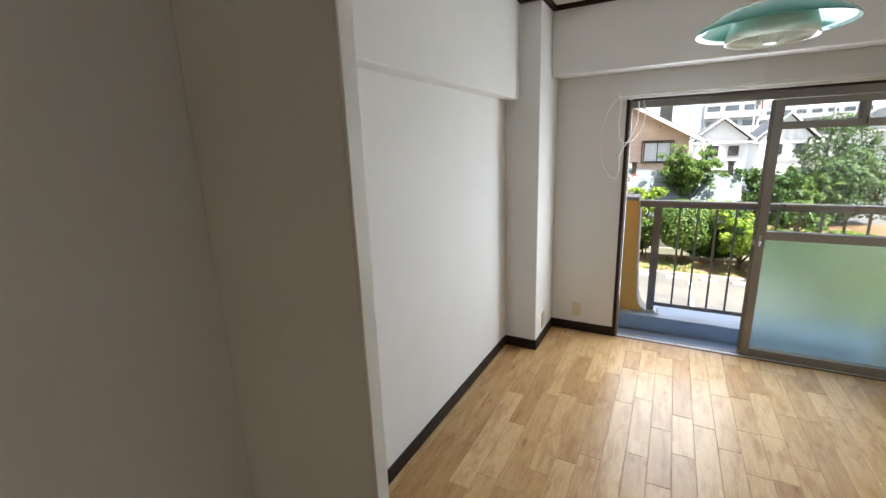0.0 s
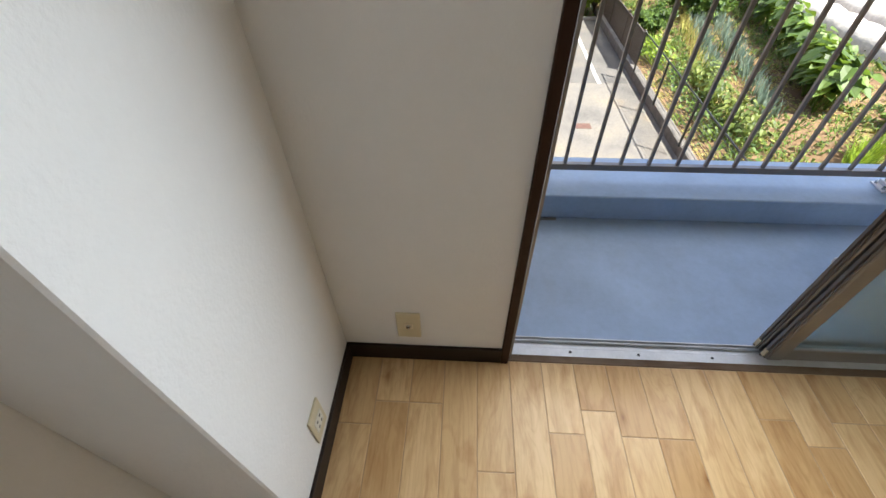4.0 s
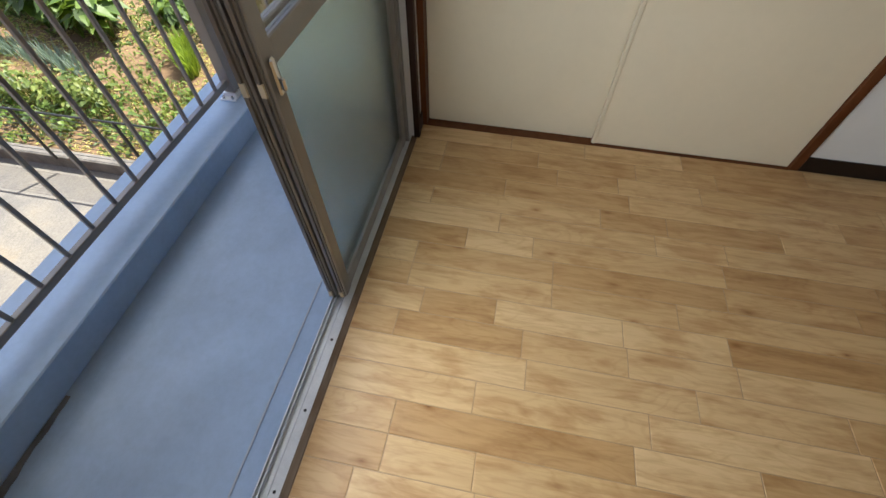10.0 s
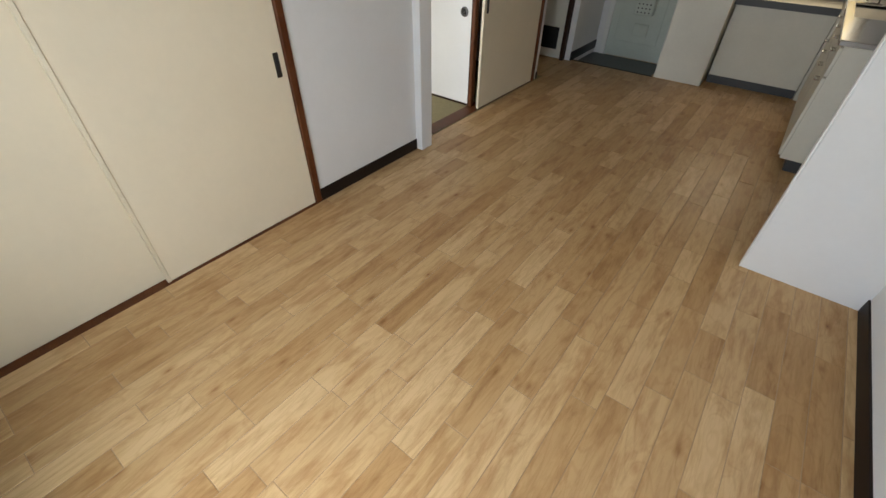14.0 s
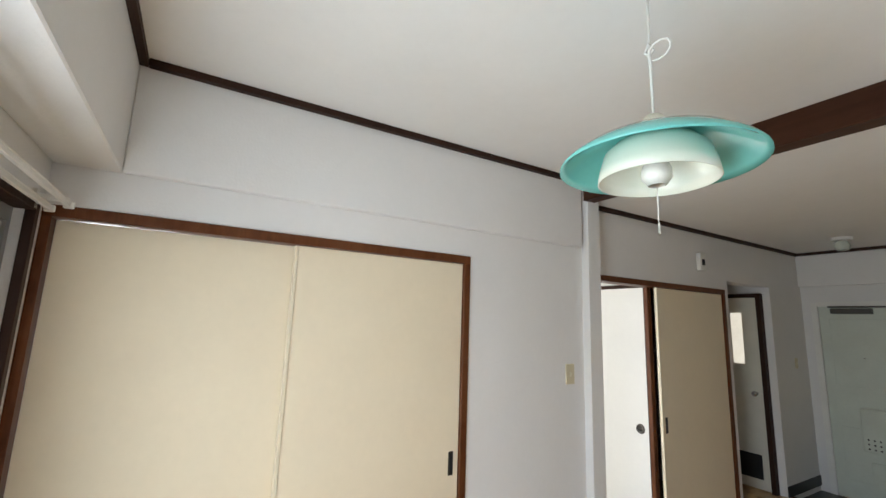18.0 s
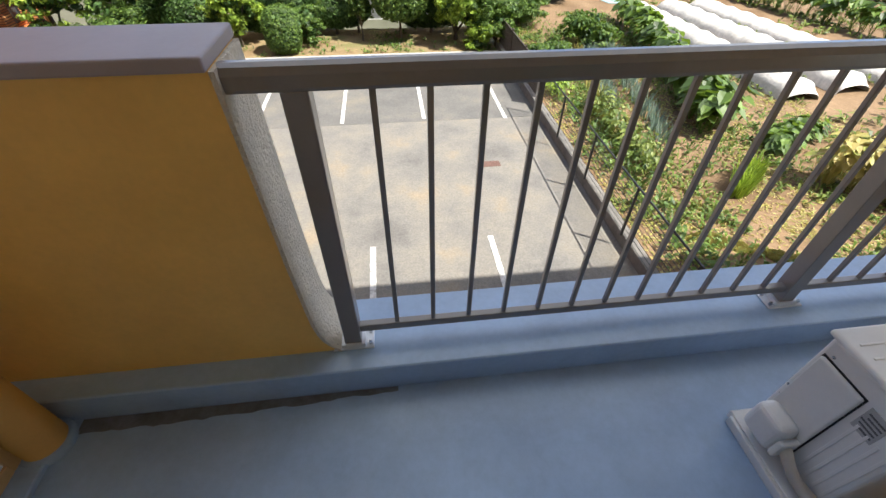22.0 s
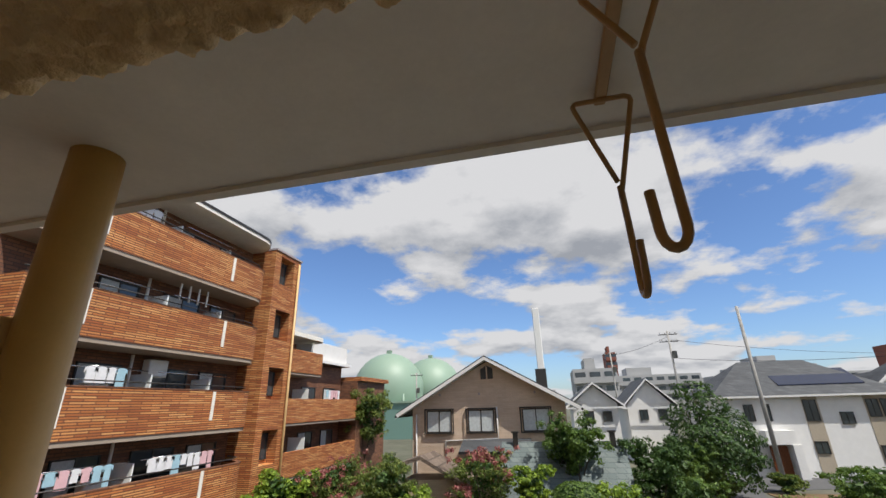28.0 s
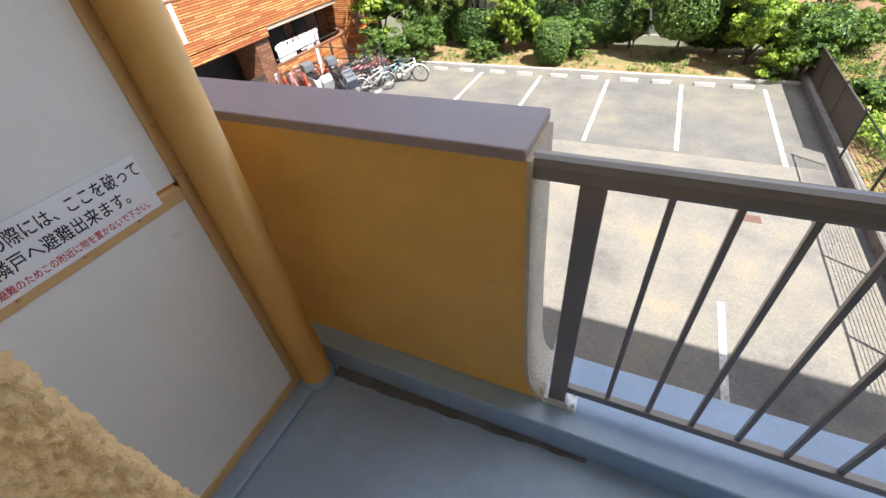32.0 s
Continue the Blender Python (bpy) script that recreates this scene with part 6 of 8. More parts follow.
tree("green_tree", "leafy tree beside the far parked cars", 45.5, 47.5, 5.2, 4.2, "mid", 1.2, 2400, 0.17)
tree("green_tree", "second leafy tree beside the far parked cars", 42.0, 46.5, 4.4, 3.2, "mid", 1.0, 1800, 0.17)
tree("street_shrub", "tall shrub before the white car", 27.6, 40.5, 3.3, 1.6, "mid", 0.8, 800, 0.13)
for x, y, w, h, lf in ((9.1, 17.4, 2.4, 1.35, "mid"), (13.6, 26.9, 1.5, 1.3, "mid"), (17.2, 30.0, 4.6, 2.2, "mid"), (20.3, 31.0, 4.2, 2.0, "mid"), (18.8, 28.2, 5.0, 1.1, "olive"),
                       (22.6, 27.6, 4.0, 1.1, "dark"), (26.0, 38.2, 2.8, 1.3, "mid"), (32.0, 40.8, 2.0, 1.5, "mid"), (6.7, 15.2, 1.7, 1.0, "mid"), (7.0, 20.5, 2.6, 1.5, "mid"),
                       (9.8, 24.5, 2.4, 1.0, "bright"), (37.0, 37.5, 6.0, 1.5, "mid"), (30.0, 36.6, 2.4, 1.2, "olive"), (15.4, 35.6, 2.2, 1.2, "olive"), (42.5, 33.5, 5.0, 1.3, "mid")):
    tree("field_bush", "leafy green bush in the vegetable field", x, y, h, w, lf, 0.0, int(900 + 260 * w), 0.085 if x < 12 else 0.12)


def crop_row(name, label, p0, p1, n, leaf, hgt, size, per, blade=False):
    """A row of field plants as one sheet of countless leaves."""
    vs, fs = [], []
    r = RNG
    for k in range(n):
        u = (k + r.uniform(-0.3, 0.3)) / n
        cx, cy = p0[0] + (p1[0] - p0[0]) * u + r.uniform(-0.25, 0.25), p0[1] + (p1[1] - p0[1]) * u
        for j in range(per):
            a = r.uniform(0, 6.28)
            hh = hgt * r.uniform(0.45, 1.05)
            i = len(vs)
            if blade:
                d = Vector((math.cos(a), math.sin(a), 0))
                tip = Vector((cx, cy, G + 0.05 + hh)) + d * hh * 0.45
                sd = Vector((-d.y, d.x, 0)) * size
                b0 = Vector((cx, cy, G + 0.04)) + d * 0.05
                md = b0.lerp(tip, 0.55) + Vector((0, 0, hh * 0.15))
                vs += [b0 - sd, b0 + sd, md + sd, md - sd, tip]
                fs += [(i, i + 1, i + 2, i + 3), (i + 3, i + 2, i + 4)]
            else:
                rad = r.uniform(0.15, 0.45)
                c = Vector((cx + math.cos(a) * rad, cy + math.sin(a) * rad, G + 0.05 + hh))
                out = Vector((math.cos(a), math.sin(a), -0.7 + r.uniform(-0.3, 0.6))).normalized()
                sd = Vector((-math.sin(a), math.cos(a), 0))
                up = out.cross(sd)
                s = size * r.uniform(0.6, 1.3)
                vs += [c - out * s * 0.5, c - out * s * 0.45 + sd * s * 0.55 + up * s * 0.12, c + out * s * 0.15 + sd * s * 0.5 + up * s * 0.1, c + out * s * 0.95, c + out * s * 0.15 - sd * s * 0.5 + up * s * 0.1, c - out * s * 0.45 - sd * s * 0.55 + up * s * 0.12, c + out * s * 0.1 - up * s * 0.06]
                fs += [(i, i + 1, i + 6), (i + 1, i + 2, i + 6), (i + 2, i + 3, i + 6), (i + 3, i + 4, i + 6), (i + 4, i + 5, i + 6), (i + 5, i, i + 6)]
                base = Vector((cx, cy, G + 0.04))
                j0 = len(vs)
                vs += [base, base + sd * 0.02, c + sd * 0.015, c]
                fs.append((j0, j0 + 1, j0 + 2, j0 + 3))
    return tagged(mesh_raw(name, vs, fs, LEAF[leaf]), label, "crops", kind="stuff")


crop_row("taro_row", "large-leaved green taro plants in a row", (12.1, 20.6), (10.3, 10.2), 34, "mid", 1.0, 0.27, 20)
crop_row("taro_row", "large-leaved taro plants by the tunnels", (10.4, 12.5), (9.7, 9.6), 12, "mid", 1.1, 0.30, 18)
crop_row("taro_row", "second row of large-leaved taro plants", (20.4, 24.5), (23.0, 13.0), 34, "mid", 1.1, 0.30, 16)
crop_row("taro_row", "far row of large-leaved taro plants", (36, 33), (48, 27), 40, "mid", 1.1, 0.34, 12)
crop_row("leek_row", "thin blue-green leeks in rows", (10.3, 19.4), (8.3, 9.4), 190, "blue", 0.5, 0.010, 8, True)
crop_row("leek_row", "second row of thin blue-green leeks", (9.5, 18.6), (7.7, 11.5), 150, "blue", 0.45, 0.010, 8, True)
crop_row("leek_row", "third row of thin dry leeks", (8.8, 18.0), (7.2, 10.5), 130, "straw", 0.4, 0.009, 8, True)
crop_row("weed_strip", "green weeds along the field wall", (6.6, 12.2), (6.7, 3.0), 28, "mid", 0.35, 0.09, 12)
crop_row("weed_strip", "green weeds beside the bare soil", (7.2, 12.0), (7.3, 8.0), 30, "olive", 0.6, 0.10, 14)
crop_row("weed_strip", "light green weeds at the field corner", (6.3, 15.8), (6.4, 12.6), 30, "bright", 0.5, 0.09, 12)
crop_row("fern_patch", "feathery light green plants in the field", (9.6, 7.9), (8.7, 7.0), 40, "bright", 0.55, 0.010, 26, True)
crop_row("dry_leaves", "dry yellow fallen leaves on the soil", (7.0, 5.9), (8.6, 5.0), 46, "straw", 0.10, 0.10, 10, True)
crop_row("dry_leaves", "scattered straw on the bare soil", (7.6, 9.0), (7.9, 6.0), 40, "straw", 0.06, 0.02, 10, True)
crop_row("bamboo_grass", "yellow-green bamboo grass at the field edge", (11.0, 7.4), (13.4, 5.4), 40, "straw", 1.2, 0.16, 16)
crop_row("low_crops", "low dark green crop row", (10.9, 8.8), (12.6, 9.8), 30, "mid", 0.4, 0.16, 12)
crop_row("low_crops", "low green crops in the far field", (24.5, 29.5), (30.5, 27.0), 40, "olive", 0.6, 0.18, 10)
crop_row("low_crops", "low green crops near the blue sheet", (26.5, 25.0), (30.5, 20.0), 36, "mid", 0.8, 0.22, 10)
crop_row("low_crops", "scattered green crops between the tunnels", (24.0, 33.0), (33.0, 31.0), 50, "olive", 0.5, 0.16, 9)

def litter(name, label, x0, x1, y0, y1, n, leaf, hgt, size, seed):
    """Small weeds and dry blades scattered over the soil in loose patches."""
    vs, fs = [], []
    r = random.Random(seed)
    for k in range(n):
        cx, cy = r.uniform(x0, x1), r.uniform(y0, y1)
        if math.sin(cx * 1.7 + seed) + math.sin(cy * 1.3 + 2 * seed) + r.uniform(-1, 1) < 0:
            continue
        for j in range(5):
            a = r.uniform(0, 6.28)
            h = hgt * r.uniform(0.3, 1.2)
            d, s = Vector((math.cos(a), math.sin(a), 0)), size * r.uniform(0.5, 1.4)
            b0 = Vector((cx, cy, G + 0.045)) + d * r.uniform(0, 0.08)
            sd = Vector((-d.y, d.x, 0)) * s * 0.35
            i = len(vs)
            vs += [b0, b0 + d * s + sd + Vector((0, 0, h)), b0 + d * s * 2.2 + Vector((0, 0, h * 0.8)), b0 + d * s - sd + Vector((0, 0, h))]
            fs.append((i, i + 1, i + 2, i + 3))
    return tagged(mesh_raw(name, vs, fs, LEAF[leaf]), label, "weeds", kind="stuff")


litter("field_weeds", "low green weeds scattered over the field soil", 5.75, 14, 2.5, 22, 2600, "mid", 0.14, 0.07, 1)
litter("field_weeds", "low olive weeds scattered over the field soil", 5.75, 14, 2.5, 22, 2400, "olive", 0.16, 0.08, 2)
litter("dry_straw", "dry straw scattered over the field soil", 5.75, 14, 2.5, 20, 6000, "straw", 0.03, 0.05, 3)
litter("field_weeds", "green weeds between the far crop rows", 14, 42, 9, 34, 3500, "olive", 0.2, 0.14, 4)
litter("bed_weeds", "low green weeds on the planting bed", -8, 5.3, 17.3, 20.4, 500, "mid", 0.12, 0.07, 5)
litter("dry_leaf_litter", "dry leaf litter on the planting bed", -8, 5.3, 17.2, 20.4, 2600, "straw", 0.02, 0.05, 6)

NETW = plain("white_crop_cover", (0.50, 0.48, 0.44), 0.75, var=0.25, scale=6, bump=0.5, bscale=12, dist=0.03)


def tunnel(p0, p1, w, h, mat=NETW):
    """A crop tunnel: white cover sagging between hoops."""
    ob = thing("crop_tunnel", "white fleece crop tunnel over hoops in the field", "crop tunnel", (p0[0], p0[1], G + 0.05), "field crop tunnels")
    a, b = Vector((0, 0, 0)), Vector((p1[0] - p0[0], p1[1] - p0[1], 0))
    d = b.normalized()
    s = Vector((-d.y, d.x, 0))
    n = int(b.length / 0.25)
    vs, fs = [], []
    m = 9
    for i in range(n + 1):
        c = a.lerp(b, i / n)
        sag = 0.86 + 0.14 * abs(math.cos(math.pi * i / 4)) + RNG.uniform(-0.02, 0.02)
        if i in (0, n):
            sag *= 0.45
        for k in range(m):
            t = math.pi * k / (m - 1)
            vs.append(c + s * math.cos(t) * w / 2 * (1.04 - 0.04 * sag) + Vector((0, 0, math.sin(t) ** 0.8 * h * sag)))
    for i in range(n):
        for k in range(m - 1):
            fs.append((i * m + k, i * m + k + 1, (i + 1) * m + k + 1, (i + 1) * m + k))
    o = mesh_raw("cover", vs, fs, mat, ob)
    for p in o.data.polygons:
        p.use_smooth = True
    return ob


for p0, p1, w, h in (((13.4, 22.0), (14.0, 11.6), 1.3, 0.6), ((15.2, 22.4), (16.2, 12.0), 1.3, 0.6), ((17.2, 22.8), (18.4, 12.4), 1.35, 0.5), ((18.6, 32.0), (26.5, 29.0), 1.2, 0.4), ((31.5, 35.6), (41.0, 31.6), 1.3, 0.5), ((30.5, 34.4), (40.0, 30.6), 1.3, 0.5)):
    tunnel(p0, p1, w, h)
setting("ground_sheet", prism(bmesh.new(), [(12.3, 26.4), (13.6, 26.0), (14.2, 23.7), (12.9, 23.9)], G + 0.05, G + 0.075), plain("pale_blue_tarpaulin", (0.30, 0.45, 0.46), 0.5, var=0.25, scale=3), "pale blue tarpaulin spread on the soil", "tarpaulin")
setting("ground_sheet_dark", prism(bmesh.new(), [(11.2, 27.4), (12.9, 27.2), (12.7, 25.6), (11.4, 25.8)], G + 0.05, G + 0.07), plain("dark_tarpaulin", (0.06, 0.065, 0.07), 0.6), "dark tarpaulin spread on the soil", "tarpaulin")
bl = setting("block_wall", boxes((14.2, 14.4, -2, 8.2, G, G + 1.25), (14.4, 30.0, 8.0, 8.2, G, G + 1.25)), plain("dark_grey_block", (0.17, 0.165, 0.155), 0.9, var=0.25, scale=3, bump=0.4, bscale=20, dist=0.004), "grey concrete block wall at the field edge", "wall")
crop_row("ivy", "green creeper over the block wall", (14.1, 8.4), (24, 8.4), 110, "mid", 1.3, 0.16, 14)
crop_row("ivy", "green creeper along the side of the block wall", (14.1, 8.0), (14.1, 3.0), 60, "olive", 1.3, 0.16, 14)

# ---- buildings ----
def brick_mat(name, cols, mortar, bw=0.23, bh=0.066, gap=0.006, rough=0.7):
    """Facing tile courses; u runs along x+y so that the courses wrap round curves."""
    m, nt, b = nodes_of(name)
    tc = nt.nodes.new("ShaderNodeTexCoord")
    sp = nt.nodes.new("ShaderNodeSeparateXYZ")
    nt.links.new(tc.outputs["Object"], sp.inputs[0])
    ad = nt.nodes.new("ShaderNodeMath")
    nt.links.new(sp.outputs[0], ad.inputs[0])
    nt.links.new(sp.outputs[1], ad.inputs[1])
    cb = nt.nodes.new("ShaderNodeCombineXYZ")
    nt.links.new(ad.outputs[0], cb.inputs[0])
    nt.links.new(sp.outputs[2], cb.inputs[1])
    br = nt.nodes.new("ShaderNodeTexBrick")
    br.inputs["Scale"].default_value = 1.0
    br.inputs["Brick Width"].default_value, br.inputs["Row Height"].default_value = bw, bh
    br.inputs["Mortar Size"].default_value, br.inputs["Bias"].default_value = gap, 0.0
    br.inputs["Color1"].default_value, br.inputs["Color2"].default_value, br.inputs["Mortar"].default_value = (0, 0, 0, 1), (1, 1, 1, 1), (0.5, 0.5, 0.5, 1)
    nt.links.new(cb.outputs[0], br.inputs["Vector"])
    n = len(cols)
    c1 = ramp(nt, br.outputs["Color"], [(i / (n - 1), c) for i, c in enumerate(cols)])
    wide = ramp(nt, noise_of(nt, tc.outputs["Object"], 0.8, 4), [(0.3, (0.78, 0.78, 0.78)), (0.7, (1, 1, 1))])
    c1 = mixed(nt, 1.0, c1, wide, "MULTIPLY")
    nt.links.new(mixed(nt, br.outputs["Fac"], c1, mortar), b.inputs["Base Color"])
    b.inputs["Roughness"].default_value = rough
    inv = nt.nodes.new("ShaderNodeMath")
    inv.operation = "SUBTRACT"
    inv.inputs[0].default_value = 1.0
    nt.links.new(br.outputs["Fac"], inv.inputs[1])
    bump_of(nt, b, inv.outputs[0], 0.8, 0.012)
    return m


BRICK = brick_mat("orange_facing_tile", [(0.36, 0.10, 0.028), (0.56, 0.20, 0.055), (0.72, 0.36, 0.13)], (0.15, 0.055, 0.025), 0.75, 0.078, 0.016)
BRICKD = brick_mat("brown_facing_tile", [(0.15, 0.062, 0.035), (0.22, 0.09, 0.045), (0.27, 0.12, 0.06)], (0.08, 0.045, 0.03), 0.33, 0.105, 0.012)
HOUSEB = brick_mat("beige_siding", [(0.62, 0.47, 0.35), (0.65, 0.50, 0.375), (0.68, 0.53, 0.40)], (0.50, 0.38, 0.28), 0.45, 0.12, 0.006)
SIDING = plain("white_house_siding", (0.74, 0.73, 0.71), 0.7, var=0.05, scale=2, bump=0.2, bscale=12, dist=0.01)
BEIGEP = plain("beige_house_panel", (0.40, 0.34, 0.26), 0.7, var=0.06)
SLATE = brick_mat("grey_roof_slate", [(0.055, 0.06, 0.068), (0.07, 0.076, 0.084), (0.09, 0.096, 0.105)], (0.05, 0.05, 0.055), 0.45, 0.22, 0.012)
GREENROOF = brick_mat("grey_green_roof_slate", [(0.13, 0.165, 0.165), (0.155, 0.195, 0.19), (0.185, 0.22, 0.215)], (0.09, 0.115, 0.115), 0.4, 0.2, 0.012)
BROWNROOF = brick_mat("brown_roof_tile", [(0.13, 0.095, 0.075), (0.18, 0.135, 0.105), (0.22, 0.17, 0.135)], (0.08, 0.06, 0.05), 0.35, 0.25, 0.02)
WINGLASS = plain("dark_window_glass", (0.05, 0.062, 0.07), 0.06, var=0.2, scale=0.6, spec=0.8)
CURTAIN = plain("pale_curtain", (0.56, 0.60, 0.60), 0.6, var=0.2, scale=9)
SOFFITM = plain("tan_grey_soffit_paint", (0.36, 0.29, 0.23), 0.8, var=0.1, scale=2)
DARKFRAME = plain("dark_window_frame", (0.03, 0.028, 0.026), 0.45)
CLOTHW = plain("white_laundry", (0.75, 0.76, 0.78), 0.9, var=0.1, scale=5)
CLOTHB = plain("pale_blue_laundry", (0.35, 0.55, 0.65), 0.9, var=0.1, scale=5)
CLOTHP = plain("pale_pink_laundry", (0.70, 0.45, 0.48), 0.9, var=0.1, scale=5)
SOLAR = plain("solar_panel", (0.02, 0.028, 0.06), 0.15, var=0.2, scale=3)


def window_part(parent, cx, cy, cz, w, h, face, curtain=True, frame=DARKFRAME, name="window"):
    """A window on a wall: frame, two panes behind it, sill. face: '-y' or '+x'."""
    def bx(u0, u1, d0, d1, z0, z1):
        return (cx + u0, cx + u1, cy - d1, cy - d0, cz + z0, cz + z1) if face == "-y" else (cx + d0, cx + d1, cy + u0, cy + u1, cz + z0, cz + z1)
    f = 0.05
    ob = part(name, boxes(bx(-w / 2, w / 2, 0, 0.07, h / 2 - f, h / 2), bx(-w / 2, w / 2, 0, 0.07, -h / 2, -h / 2 + f), bx(-w / 2, -w / 2 + f, 0, 0.07, -h / 2, h / 2), bx(w / 2 - f, w / 2, 0, 0.07, -h / 2, h / 2), bx(-f / 2, f / 2, 0, 0.06, -h / 2, h / 2)), frame, parent)
    part("pane", boxes(bx(-w / 2 + f, -f / 2, 0.012, 0.03, -h / 2 + f, h / 2 - f)), CURTAIN if curtain else WINGLASS, ob)
    part("pane", boxes(bx(f / 2, w / 2 - f, 0.012, 0.03, -h / 2 + f, h / 2 - f)), CURTAIN if face == "-y" and curtain else WINGLASS, ob)
    return ob


def curved_band(y0, y1, x_out, x_wall, z0, z1, thick, r=1.15):
    """A parapet along y that bends round at its far end back to the wall."""
    outer = [(x_out, y0), (x_out, y1 - r)]
    inner = [(x_out - thick, y0), (x_out - thick, y1 - r)]
    for k in range(1, 9):
        a = math.pi / 2 * k / 8
        outer.append((x_out - r + r * math.cos(a), y1 - r + r * math.sin(a)))
        inner.append((x_out - r + (r - thick) * math.cos(a), y1 - r + (r - thick) * math.sin(a)))
    outer.append((x_wall, y1))
    inner.append((x_wall, y1 - thick))
    return prism(bmesh.new(), outer + inner[::-1], z0, z1)


def slab_shape(y0, y1, x_out, x_wall, z0, z1, r=1.15):
    o = [(x_wall, y0), (x_out, y0), (x_out, y1 - r)]
    for k in range(1, 9):
        a = math.pi / 2 * k / 8
        o.append((x_out - r + r * math.cos(a), y1 - r + r * math.sin(a)))
    o.append((x_wall, y1))
    return prism(bmesh.new(), o, z0, z1)


def laundry(parent, x, y0, n, z, rng):
    q = part("laundry_bar", tube(bmesh.new(), [(x, y0 - 0.1, z), (x, y0 + n * 0.32, z)], 0.015, 6), STEEL, parent)
    for k in range(n):
        h, w = rng.uniform(0.35, 0.75), rng.uniform(0.09, 0.17)
        yy = y0 + 0.32 * k
        bm = bmesh.new()
        prism(bm, [(yy - w, z - h), (yy + w, z - h), (yy + w, z - 0.12), (yy + w + 0.07, z - 0.2), (yy + w + 0.05, z - 0.05), (yy + 0.04, z), (yy - 0.04, z), (yy - w - 0.05, z - 0.05), (yy - w - 0.07, z - 0.2), (yy - w, z - 0.12)], x - 0.012, x + 0.012, "x")
        part("garment", bm, rng.choice((CLOTHW, CLOTHW, CLOTHB, CLOTHP)), q)


